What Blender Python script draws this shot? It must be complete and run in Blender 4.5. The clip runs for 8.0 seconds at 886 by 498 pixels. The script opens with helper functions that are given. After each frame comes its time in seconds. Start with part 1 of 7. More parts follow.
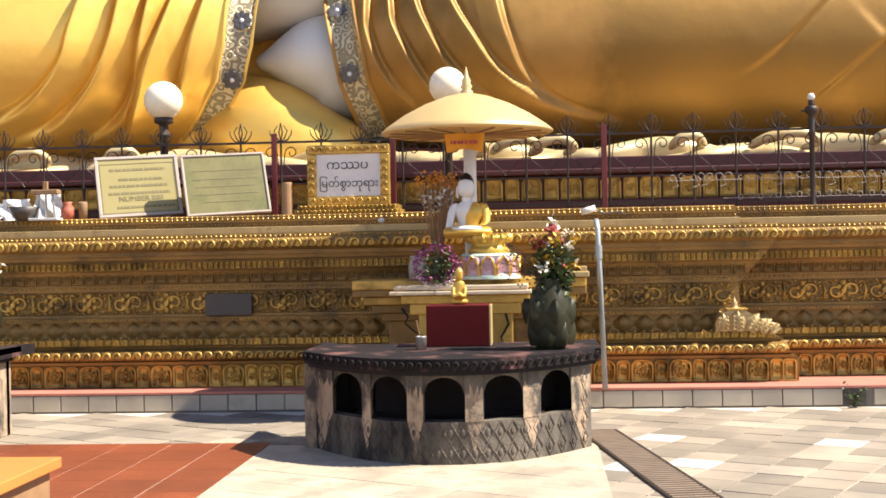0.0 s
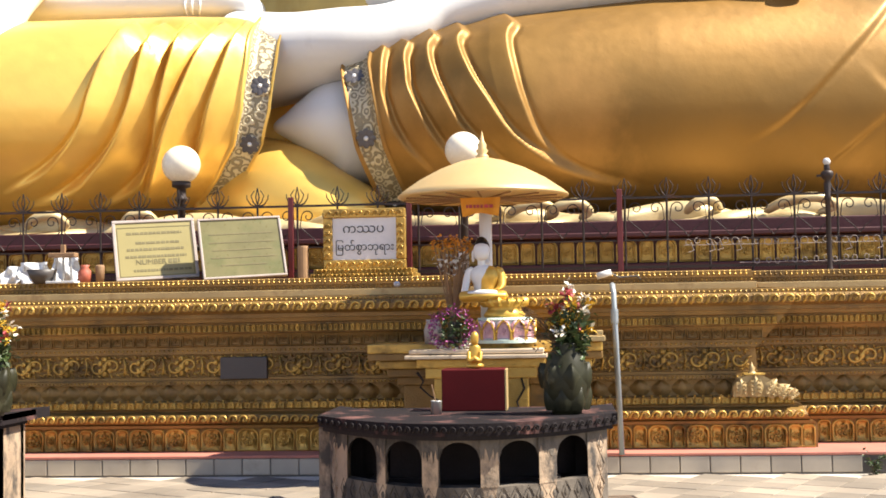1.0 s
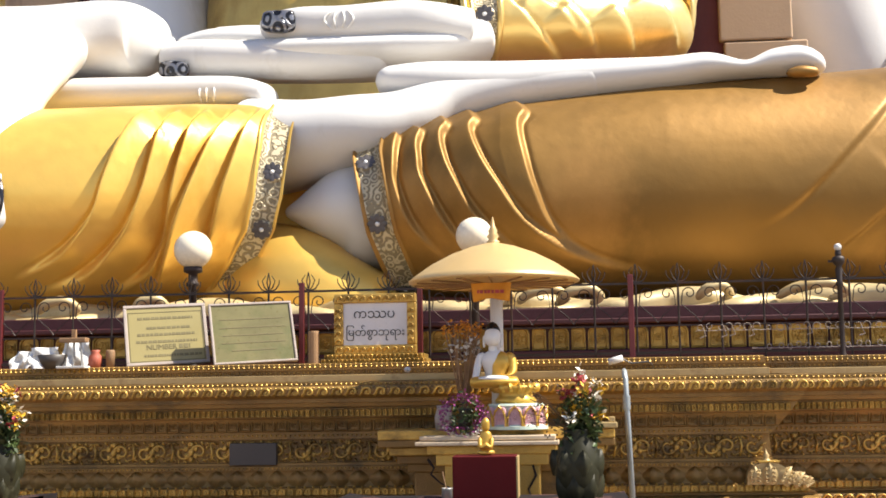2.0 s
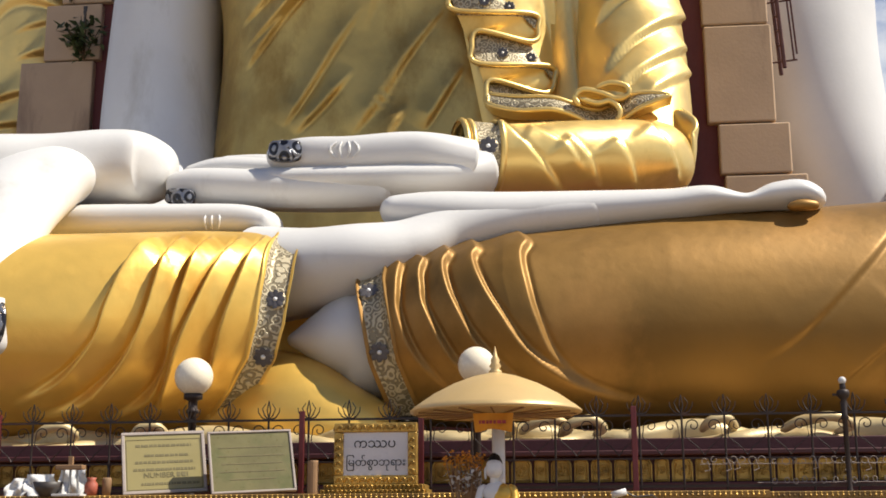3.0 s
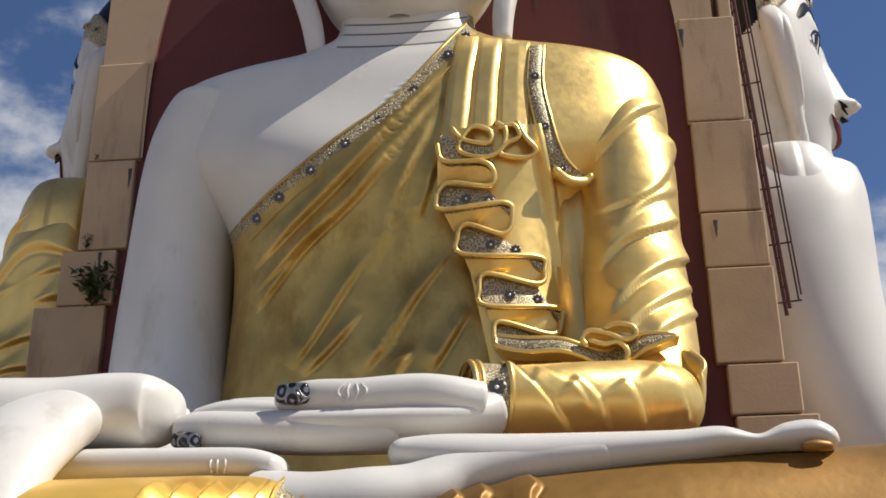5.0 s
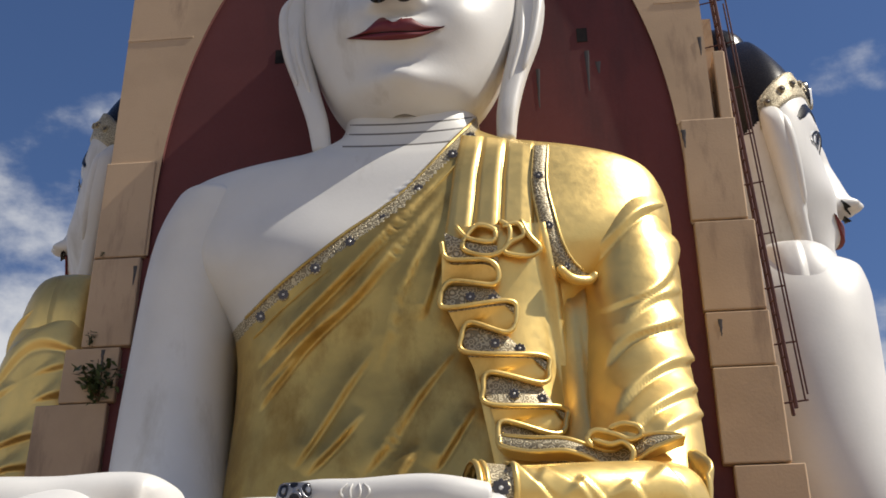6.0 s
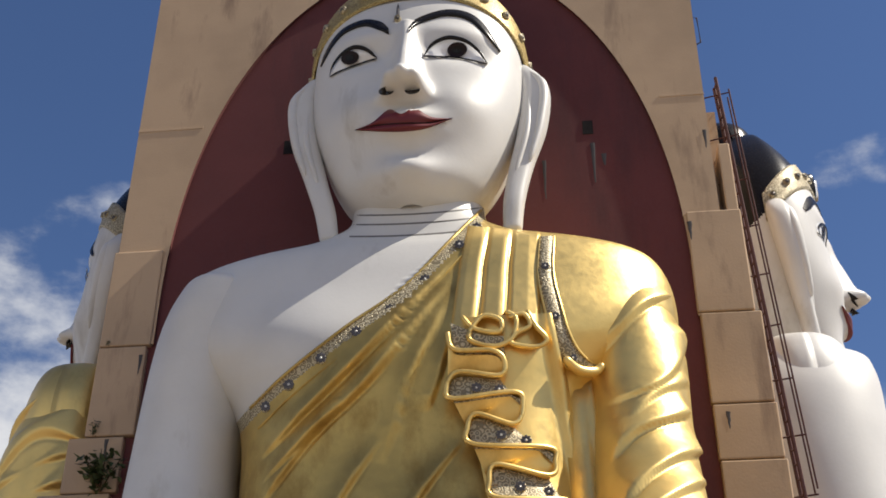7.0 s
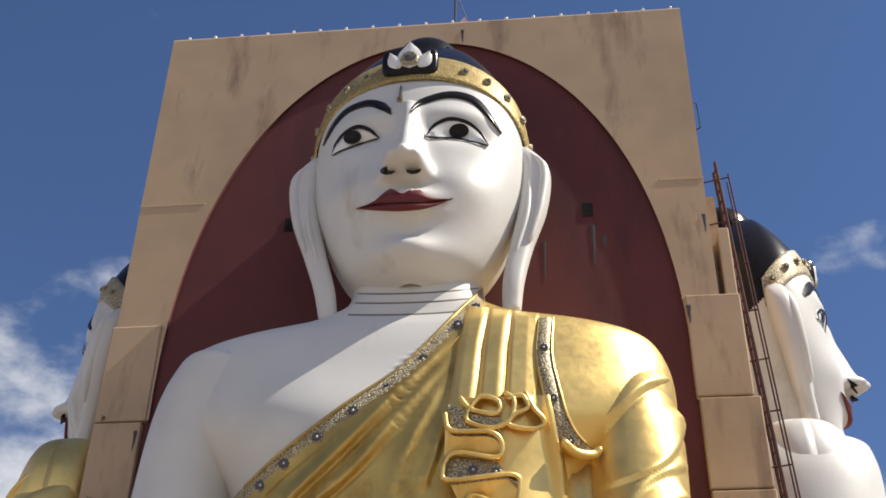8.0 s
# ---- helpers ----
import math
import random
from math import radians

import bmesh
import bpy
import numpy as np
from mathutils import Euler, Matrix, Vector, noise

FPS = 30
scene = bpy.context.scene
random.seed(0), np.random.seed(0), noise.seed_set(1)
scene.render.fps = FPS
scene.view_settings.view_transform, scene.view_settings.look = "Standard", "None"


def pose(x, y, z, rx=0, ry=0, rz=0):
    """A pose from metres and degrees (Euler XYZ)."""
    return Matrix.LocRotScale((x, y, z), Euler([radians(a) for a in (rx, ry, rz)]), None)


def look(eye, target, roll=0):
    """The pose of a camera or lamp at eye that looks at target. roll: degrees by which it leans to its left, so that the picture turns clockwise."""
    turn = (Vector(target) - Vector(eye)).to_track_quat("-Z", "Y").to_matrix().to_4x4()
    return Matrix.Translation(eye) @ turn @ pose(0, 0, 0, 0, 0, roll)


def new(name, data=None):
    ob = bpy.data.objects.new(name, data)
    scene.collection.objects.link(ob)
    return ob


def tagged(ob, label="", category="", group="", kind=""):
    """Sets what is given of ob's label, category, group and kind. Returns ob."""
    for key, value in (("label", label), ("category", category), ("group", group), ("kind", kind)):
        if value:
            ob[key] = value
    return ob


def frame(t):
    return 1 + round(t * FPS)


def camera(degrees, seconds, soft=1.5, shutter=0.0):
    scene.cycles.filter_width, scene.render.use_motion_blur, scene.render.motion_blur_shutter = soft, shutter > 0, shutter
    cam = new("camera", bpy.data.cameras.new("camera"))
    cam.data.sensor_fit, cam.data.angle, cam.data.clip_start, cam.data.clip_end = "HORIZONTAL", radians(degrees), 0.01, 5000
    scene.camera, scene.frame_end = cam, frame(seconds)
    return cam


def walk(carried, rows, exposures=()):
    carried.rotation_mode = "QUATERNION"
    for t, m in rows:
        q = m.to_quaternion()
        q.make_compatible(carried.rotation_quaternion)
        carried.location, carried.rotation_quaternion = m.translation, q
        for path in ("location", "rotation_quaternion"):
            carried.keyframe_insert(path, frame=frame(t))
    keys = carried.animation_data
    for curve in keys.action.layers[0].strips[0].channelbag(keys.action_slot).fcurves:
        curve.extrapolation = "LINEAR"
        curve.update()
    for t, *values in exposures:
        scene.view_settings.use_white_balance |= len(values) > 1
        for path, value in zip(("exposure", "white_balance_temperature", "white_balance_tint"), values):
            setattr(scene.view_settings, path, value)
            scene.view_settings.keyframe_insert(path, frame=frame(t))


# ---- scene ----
# ---- camera: a hand-held tilt from one spot ----
cam = camera(39.0, 8.0, soft=1.7)
EYE = 1.6
HEADING, LEAN = 4.5, 1.1
ROWS = [
    (0.0, 0.0, 0.0, 0.0), (0.5, 0.31, 1.00, 0.10), (1.0, 0.72, 2.92, 0.14), (1.2, 0.89, 3.59, 0.16), (2.3, 1.35, 8.14, 0.36),
    (2.5, 1.36, 9.10, 0.56),     (3.0, 1.41, 12.72, 0.83), (3.5, 1.46, 14.97, 0.80), (4.0, 1.63, 18.21, 0.62), (4.5, 1.80, 20.77, 0.67),
    (4.7, 1.84, 22.03, 0.62), (5.8, 2.17, 27.38, 0.91),     (6.0, 2.24, 28.24, 0.97), (6.5, 2.46, 30.23, 1.08), (7.0, 2.68, 32.36, 1.46), (7.5, 2.74, 34.18, 1.93),
    (8.0, 2.79, 36.01, 2.43),
]
BASE = pose(0, 0, EYE, 0, 0, HEADING) @ pose(0, 0, 0, 0, LEAN, 0)
walk(cam, [(t, BASE @ pose(0, 0, 0, 0, 0, yaw) @ pose(0, 0, 0, 90 + pitch) @ pose(0, 0, 0, 0, 0, roll)) for t, yaw, pitch, roll in ROWS],
     exposures=[(0.0, 0.98), (1.0, 1.0), (2.5, 0.42), (3.0, 0.1), (3.5, -0.1), (4.5, -0.26), (6.0, -0.2), (8.0, 0.02)])

# ---- light: high sun from the front right, blue sky with low cumulus ----
SUN_DIR = Vector((0.62, -0.05, 0.78)).normalized()
sun_data = bpy.data.lights.new("sun", "SUN")
sun_data.energy, sun_data.angle, sun_data.color = 6.6, radians(0.53), (1.0, 0.93, 0.80)
sun = new("sun", sun_data)
sun.matrix_world = look((0, 0, 60), Vector((0, 0, 60)) - SUN_DIR)
world = bpy.data.worlds.new("sky")
scene.world = world
world.use_nodes = True
wn, wl = world.node_tree.nodes, world.node_tree.links
wn.clear()
sky = wn.new("ShaderNodeTexSky")
sky.sky_type, sky.sun_disc = "NISHITA", False
sky.sun_elevation = math.asin(SUN_DIR.z)
sky.sun_rotation = math.atan2(SUN_DIR.x, SUN_DIR.y)
sky.air_density, sky.dust_density, sky.ozone_density = 1.0, 0.2, 3.5
coord = wn.new("ShaderNodeTexCoord")
stretch = wn.new("ShaderNodeMapping")
stretch.inputs["Scale"].default_value = (1.0, 1.0, 1.7)
stretch.inputs["Location"].default_value = (0.35, 0.2, 0.1)
puffs = wn.new("ShaderNodeTexNoise")
puffs.inputs["Scale"].default_value, puffs.inputs["Detail"].default_value, puffs.inputs["Roughness"].default_value = 4.2, 9.0, 0.56
split = wn.new("ShaderNodeSeparateXYZ")
low = wn.new("ShaderNodeMapRange")
low.inputs["From Min"].default_value, low.inputs["From Max"].default_value = 0.40, 0.62
low.inputs["To Min"].default_value, low.inputs["To Max"].default_value = 0.08, -0.12
total = wn.new("ShaderNodeMath")
cover = wn.new("ShaderNodeMapRange")
cover.interpolation_type = "SMOOTHSTEP"
cover.inputs["From Min"].default_value, cover.inputs["From Max"].default_value = 0.50, 0.66
both = wn.new("ShaderNodeMix")
both.data_type = "RGBA"
both.inputs["B"].default_value = (9.0, 9.1, 9.4, 1)
air = wn.new("ShaderNodeBackground")
air.inputs["Strength"].default_value = 0.085
outw = wn.new("ShaderNodeOutputWorld")
wl.new(coord.outputs["Generated"], stretch.inputs["Vector"])
wl.new(stretch.outputs["Vector"], puffs.inputs["Vector"])
wl.new(coord.outputs["Generated"], split.inputs["Vector"])
wl.new(split.outputs["Z"], low.inputs["Value"])
wl.new(puffs.outputs["Fac"], total.inputs[0])
wl.new(low.outputs["Result"], total.inputs[1])
wl.new(total.outputs["Value"], cover.inputs["Value"])
wl.new(cover.outputs["Result"], both.inputs["Factor"])
deep = wn.new("ShaderNodeMix")
deep.data_type, deep.blend_type = "RGBA", "MULTIPLY"
deep.inputs["Factor"].default_value = 1.0
deep.inputs["B"].default_value = (0.90, 0.98, 1.18, 1)
wl.new(sky.outputs["Color"], deep.inputs["A"])
wl.new(deep.outputs["Result"], both.inputs["A"])
wl.new(both.outputs["Result"], air.inputs["Color"])
wl.new(air.outputs["Background"], outw.inputs["Surface"])


# ---- materials ----
def surface(name, color, rough=0.6, metal=0.0, dark=0.6, scale=3.0, amount=0.5, grain=40.0, bump=0.15, reach=0.01,
            stain=None, stain_scale=0.8, stain_from=0.55, streak=1.0, per_piece=0.0, coat=0.0):
    """A painted or natural surface: broad variation, fine grain, optional stains that may run down in streaks."""
    mat = bpy.data.materials.new(name)
    mat.use_nodes = True
    n, l = mat.node_tree.nodes, mat.node_tree.links
    b = n["Principled BSDF"]
    b.inputs["Metallic"].default_value = metal
    b.inputs["Coat Weight"].default_value = coat
    tc = n.new("ShaderNodeNewGeometry")
    big, small = n.new("ShaderNodeTexNoise"), n.new("ShaderNodeTexNoise")
    big.inputs["Scale"].default_value, big.inputs["Detail"].default_value = scale, 5.0
    small.inputs["Scale"].default_value, small.inputs["Detail"].default_value = grain, 4.0
    l.new(tc.outputs["Position"], big.inputs["Vector"])
    l.new(tc.outputs["Position"], small.inputs["Vector"])
    ramp = n.new("ShaderNodeMapRange")
    ramp.inputs["From Min"].default_value, ramp.inputs["From Max"].default_value = 0.32, 0.68
    l.new(big.outputs["Fac"], ramp.inputs["Value"])
    mixf = n.new("ShaderNodeMath")
    mixf.operation = "MULTIPLY_ADD"
    mixf.inputs[1].default_value = 0.35
    l.new(small.outputs["Fac"], mixf.inputs[0])
    l.new(ramp.outputs["Result"], mixf.inputs[2])
    mix = n.new("ShaderNodeMix")
    mix.data_type = "RGBA"
    mix.inputs["B"].default_value = (*color, 1)
    mix.inputs["A"].default_value = (*[c * (1 - amount * (1 - dark)) for c in color], 1)
    l.new(mixf.outputs["Value"], mix.inputs["Factor"])
    last = mix.outputs["Result"]
    if stain:
        mp = n.new("ShaderNodeMapping")
        mp.inputs["Scale"].default_value = (1, 1, 1 / streak)
        st = n.new("ShaderNodeTexNoise")
        st.inputs["Scale"].default_value, st.inputs["Detail"].default_value, st.inputs["Roughness"].default_value = stain_scale, 8.0, 0.65
        l.new(tc.outputs["Position"], mp.inputs["Vector"])
        l.new(mp.outputs["Vector"], st.inputs["Vector"])
        cut = n.new("ShaderNodeMapRange")
        cut.inputs["From Min"].default_value, cut.inputs["From Max"].default_value = stain_from, stain_from + 0.16
        l.new(st.outputs["Fac"], cut.inputs["Value"])
        ms = n.new("ShaderNodeMix")
        ms.data_type = "RGBA"
        ms.inputs["B"].default_value = (*stain, 1)
        l.new(cut.outputs["Result"], ms.inputs["Factor"])
        l.new(last, ms.inputs["A"])
        last = ms.outputs["Result"]
    if per_piece:
        info = n.new("ShaderNodeObjectInfo")
        isl = n.new("ShaderNodeNewGeometry")
        add = n.new("ShaderNodeMath")
        l.new(info.outputs["Random"], add.inputs[0])
        l.new(isl.outputs["Random Per Island"], add.inputs[1])
        fr = n.new("ShaderNodeMath")
        fr.operation = "FRACT"
        l.new(add.outputs["Value"], fr.inputs[0])
        rg = n.new("ShaderNodeMapRange")
        rg.inputs["To Min"].default_value, rg.inputs["To Max"].default_value = 1 - per_piece, 1 + per_piece * 0.4
        l.new(fr.outputs["Value"], rg.inputs["Value"])
        hs = n.new("ShaderNodeHueSaturation")
        l.new(rg.outputs["Result"], hs.inputs["Value"])
        l.new(last, hs.inputs["Color"])
        last = hs.outputs["Color"]
    l.new(last, b.inputs["Base Color"])
    rr = n.new("ShaderNodeMapRange")
    rr.inputs["To Min"].default_value, rr.inputs["To Max"].default_value = max(0.02, rough - 0.10), min(1, rough + 0.12)
    l.new(small.outputs["Fac"], rr.inputs["Value"])
    l.new(rr.outputs["Result"], b.inputs["Roughness"])
    if bump:
        bp = n.new("ShaderNodeBump")
        bp.inputs["Strength"].default_value, bp.inputs["Distance"].default_value = bump, reach
        sm = n.new("ShaderNodeMath")
        l.new(small.outputs["Fac"], sm.inputs[0])
        l.new(big.outputs["Fac"], sm.inputs[1])
        l.new(sm.outputs["Value"], bp.inputs["Height"])
        l.new(bp.outputs["Normal"], b.inputs["Normal"])
    return mat


def scrolled(name, ground, line, scale, rough=0.45, metal=0.6, depth=0.03):
    """Relief of small scrolls and beads in two metal tones."""
    mat = surface(name, ground, rough, metal)
    n, l = mat.node_tree.nodes, mat.node_tree.links
    b = n["Principled BSDF"]
    geo = n.new("ShaderNodeNewGeometry")
    warp = n.new("ShaderNodeTexNoise")
    warp.inputs["Scale"].default_value = scale * 0.6
    l.new(geo.outputs["Position"], warp.inputs["Vector"])
    add = n.new("ShaderNodeVectorMath")
    add.operation = "MULTIPLY_ADD"
    add.inputs[1].default_value = (0.6 / scale,) * 3
    l.new(warp.outputs["Color"], add.inputs[0])
    l.new(geo.outputs["Position"], add.inputs[2])
    vor = n.new("ShaderNodeTexVoronoi")
    vor.inputs["Scale"].default_value = scale
    l.new(add.outputs["Vector"], vor.inputs["Vector"])
    wave = n.new("ShaderNodeMath")
    wave.operation = "SINE"
    mul = n.new("ShaderNodeMath")
    mul.operation = "MULTIPLY"
    mul.inputs[1].default_value = 17.0
    l.new(vor.outputs["Distance"], mul.inputs[0])
    l.new(mul.outputs["Value"], wave.inputs[0])
    cut = n.new("ShaderNodeMapRange")
    cut.inputs["From Min"].default_value, cut.inputs["From Max"].default_value = -0.3, 0.4
    l.new(wave.outputs["Value"], cut.inputs["Value"])
    mix = n.new("ShaderNodeMix")
    mix.data_type = "RGBA"
    mix.inputs["A"].default_value, mix.inputs["B"].default_value = (*ground, 1), (*line, 1)
    l.new(cut.outputs["Result"], mix.inputs["Factor"])
    l.new(mix.outputs["Result"], b.inputs["Base Color"])
    bp = n.new("ShaderNodeBump")
    bp.inputs["Strength"].default_value, bp.inputs["Distance"].default_value = 0.8, depth
    l.new(cut.outputs["Result"], bp.inputs["Height"])
    l.new(bp.outputs["Normal"], b.inputs["Normal"])
    return mat


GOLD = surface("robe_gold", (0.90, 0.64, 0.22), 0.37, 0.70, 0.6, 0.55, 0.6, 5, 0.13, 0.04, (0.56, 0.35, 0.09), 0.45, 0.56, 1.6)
# Brown-mottled robe gold; its darker base puts the chest's shade into colour.
GOLD_CHEST = surface("mottled_shaded_robe_gold", (0.60, 0.42, 0.13), 0.40, 0.70, 0.55, 0.9, 0.8, 5, 0.15, 0.04, (0.36, 0.22, 0.055), 0.8, 0.50, 1.8)
# Brighter gold: sun and floor bounce on the left leg are in its base.
GOLD_LEG = surface("lit_leg_gold", (0.93, 0.58, 0.125), 0.36, 0.50, 0.6, 0.55, 0.6, 5, 0.12, 0.04, (0.62, 0.30, 0.035), 0.35, 0.56, 2.5)
WHITE = surface("white_enamel", (0.65, 0.635, 0.61), 0.42, 0.0, 0.84, 0.7, 0.6, 14, 0.10, 0.02, (0.46, 0.43, 0.385), 0.7, 0.575, 3.5)
BLACK = surface("black_lacquer", (0.014, 0.012, 0.011), 0.24, 0.0, 0.6, 2.0, 0.5, 30, 0.05)
LIPS = surface("lip_red", (0.135, 0.011, 0.015), 0.5, 0.0, 0.7, 2.0, 0.5, 20, 0.05)
EYEWHITE = surface("eye_white", (0.78, 0.78, 0.78), 0.2, 0.0, 0.9, 2.0, 0.3, 20, 0.02)
IRIS = surface("iris_brown", (0.018, 0.009, 0.008), 0.4, 0.0, 0.7, 2.0, 0.5, 20, 0.02)
LINE = surface("neck_line_grey", (0.16, 0.15, 0.14), 0.6)
ORNATE = scrolled("mirror_mosaic_band", (0.25, 0.205, 0.125), (0.56, 0.48, 0.32), 8.5, 0.5, 0.3, 0.02)
ORNATE_GOLD = scrolled("gold_relief_band", (0.30, 0.20, 0.06), (0.56, 0.43, 0.17), 9.0, 0.45, 0.4, 0.02)
ROSETTE = surface("dark_blue_mosaic", (0.10, 0.09, 0.09), 0.35, 0.1, 0.5, 6.0, 0.6, 60)
NAILS = scrolled("nail_mosaic", (0.03, 0.03, 0.035), (0.25, 0.25, 0.27), 4.0, 0.2, 0.6)
# Browner gold; its low base also carries the weaker sun on the right leg.
GOLD_DULL = surface("dim_brown_gold", (0.27, 0.142, 0.028), 0.5, 0.5, 0.6, 0.5, 0.7, 5, 0.12, 0.04, (0.36, 0.185, 0.045), 0.4, 0.52, 1.5)
PALE_CLOTH = surface("pale_gilt_cloth", (0.56, 0.43, 0.215), 0.45, 0.25, 0.7, 1.5, 0.7, 26, 0.15, 0.02, (0.40, 0.24, 0.07), 1.2, 0.56)
SEAT_MAROON = surface("dark_maroon_paint", (0.065, 0.012, 0.014), 0.6, 0.0, 0.6, 1.2, 0.7, 30, 0.2)
PINK = surface("tower_plaster", (0.52, 0.37, 0.24), 0.85, 0.0, 0.7, 0.5, 0.7, 18, 0.14, 0.02, (0.22, 0.145, 0.10), 0.8, 0.54, 5.0)
MAROON = surface("niche_maroon", (0.125, 0.028, 0.026), 0.75, 0.0, 0.7, 0.6, 0.6, 14, 0.06, 0.02, (0.07, 0.018, 0.018), 0.5, 0.56, 5.0)
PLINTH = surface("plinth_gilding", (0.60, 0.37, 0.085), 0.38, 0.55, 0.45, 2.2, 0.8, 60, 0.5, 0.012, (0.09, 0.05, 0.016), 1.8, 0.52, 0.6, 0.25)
# Darker than PLINTH: shade in the recesses and between carvings is put into colour.
PLINTH_DARK = surface("plinth_shaded_gilding", (0.26, 0.145, 0.036), 0.5, 0.3, 0.5, 2.2, 0.8, 60, 0.5, 0.012, (0.08, 0.05, 0.02), 1.8, 0.55, 0.6)
STONE = surface("pale_paving", (0.315, 0.255, 0.19), 0.8, 0.0, 0.6, 1.3, 0.9, 30, 0.35, 0.006, (0.22, 0.185, 0.145), 1.6, 0.50, 1.0, 0.36)
CEMENT = surface("worn_cement", (0.42, 0.34, 0.25), 0.85, 0.0, 0.6, 2.2, 0.9, 35, 0.4, 0.006, (0.25, 0.205, 0.155), 2.4, 0.52, 1.0, 0.2)
PALE_STONE = surface("white_paving", (0.54, 0.50, 0.44), 0.6, 0.0, 0.8, 2.0, 0.7, 30, 0.2, 0.004, (0.42, 0.38, 0.32), 2.4, 0.57)
IRON = surface("dark_iron", (0.035, 0.022, 0.018), 0.55, 0.3, 0.5, 4.0, 0.7, 60, 0.3, 0.004, (0.09, 0.035, 0.018), 3.0, 0.58)
RED_IRON = surface("maroon_painted_iron", (0.13, 0.016, 0.018), 0.45, 0.1, 0.6, 4.0, 0.6, 60, 0.2, 0.004)
KERB_TILE = surface("glazed_kerb_tile", (0.42, 0.36, 0.28), 0.45, 0.0, 0.75, 3.0, 0.7, 40, 0.15, 0.004, (0.30, 0.255, 0.19), 2.6, 0.58, 1.0, 0.12)
GROUT = surface("grey_mortar", (0.17, 0.15, 0.13), 0.9, 0.0, 0.6, 4.0, 0.8, 60, 0.4)
RED_CEMENT = surface("worn_red_cement", (0.46, 0.17, 0.12), 0.75, 0.0, 0.75, 3.0, 0.8, 50, 0.3, 0.004, (0.30, 0.13, 0.095), 2.0, 0.56)
TERRACOTTA = surface("terracotta_tile", (0.19, 0.043, 0.014), 0.5, 0.0, 0.7, 1.7, 0.8, 40, 0.12, 0.003, (0.26, 0.06, 0.022), 2.4, 0.55, 1.0, 0.15)
PALE_GROUT = surface("pale_grout", (0.58, 0.51, 0.42), 0.9, 0.0, 0.6, 3.0, 0.8, 40, 0.2)
ORANGE = surface("orange_painted_board", (0.50, 0.19, 0.045), 0.45, 0.0, 0.8, 2.0, 0.5, 30, 0.1)
SOOT_WALL = surface("smoke_blackened_wall", (0.15, 0.125, 0.10), 0.85, 0.0, 0.5, 3.0, 0.9, 45, 0.6, 0.01, (0.028, 0.025, 0.024), 1.9, 0.44, 2.5)
SOOTY = surface("sooted_concrete", (0.37, 0.265, 0.175), 0.85, 0.0, 0.5, 4.0, 0.9, 45, 0.6, 0.01, (0.05, 0.041, 0.034), 5.0, 0.47, 1.6)
SOOT = surface("black_soot", (0.018, 0.014, 0.014), 0.8, 0.0, 0.5, 4.0, 0.8, 40, 0.5)
DARK_TOP = surface("smoked_slab", (0.014, 0.010, 0.011), 0.9, 0.0, 0.5, 2.5, 0.8, 40, 0.5, 0.008, (0.17, 0.08, 0.068), 2.6, 0.53)
CREAM = surface("cream_paint", (0.46, 0.325, 0.14), 0.5, 0.15, 0.6, 3.0, 0.8, 50, 0.3, 0.006, (0.24, 0.14, 0.05), 3.0, 0.56)
UMBRELLA = surface("gilded_sheet", (0.62, 0.43, 0.19), 0.42, 0.35, 0.8, 2.5, 0.6, 40, 0.06)
ORANGE_CLOTH = surface("orange_cloth", (0.66, 0.27, 0.02), 0.8, 0.0, 0.7, 6.0, 0.7, 120, 0.2)
CRIMSON = surface("crimson_lacquer", (0.085, 0.004, 0.005), 0.7, 0.0, 0.7, 3.0, 0.6, 40, 0.08)
VASE_GREEN = surface("dark_green_ceramic", (0.026, 0.025, 0.012), 0.45, 0.0, 0.5, 8.0, 0.8, 40, 0.1, 0.004, (0.09, 0.085, 0.055), 5.0, 0.58)
LEAF = surface("leaf_green", (0.055, 0.085, 0.022), 0.5, 0.0, 0.5, 9.0, 0.8, 60, 0.2, per_piece=0.5)
DRY = surface("dry_stems", (0.13, 0.075, 0.035), 0.8, 0.0, 0.5, 9.0, 0.8, 60, 0.2, per_piece=0.5)
PETAL_Y = surface("yellow_petals", (0.70, 0.42, 0.03), 0.6, 0.0, 0.7, 20, 0.6, 60, 0.1, per_piece=0.3)
PETAL_W = surface("white_petals", (0.78, 0.72, 0.60), 0.6, 0.0, 0.7, 20, 0.6, 60, 0.1, per_piece=0.2)
PETAL_R = surface("red_petals", (0.35, 0.035, 0.04), 0.6, 0.0, 0.7, 20, 0.6, 60, 0.1, per_piece=0.4)
PETAL_P = surface("purple_petals", (0.33, 0.05, 0.22), 0.6, 0.0, 0.6, 20, 0.6, 60, 0.1, per_piece=0.6)
PIPE = surface("galvanised_pipe", (0.30, 0.33, 0.34), 0.45, 0.4, 0.7, 5.0, 0.6, 60, 0.1)
GLOBE = surface("opal_globe", (0.80, 0.72, 0.56), 0.25, 0.0, 0.93, 2.0, 0.4, 20, 0.02)
SIGN_Y = surface("yellowed_board", (0.29, 0.24, 0.095), 0.35, 0.0, 0.85, 3.0, 0.6, 40, 0.05, per_piece=0.0)
SIGN_G = surface("mossy_glass_board", (0.17, 0.15, 0.06), 0.3, 0.0, 0.7, 4.0, 0.8, 30, 0.05, 0.004, (0.10, 0.11, 0.035), 2.2, 0.50)
SIGN_W = surface("white_marble_board", (0.66, 0.63, 0.62), 0.3, 0.0, 0.85, 4.0, 0.6, 30, 0.04, 0.004, (0.36, 0.33, 0.31), 3.0, 0.60, 3.0)
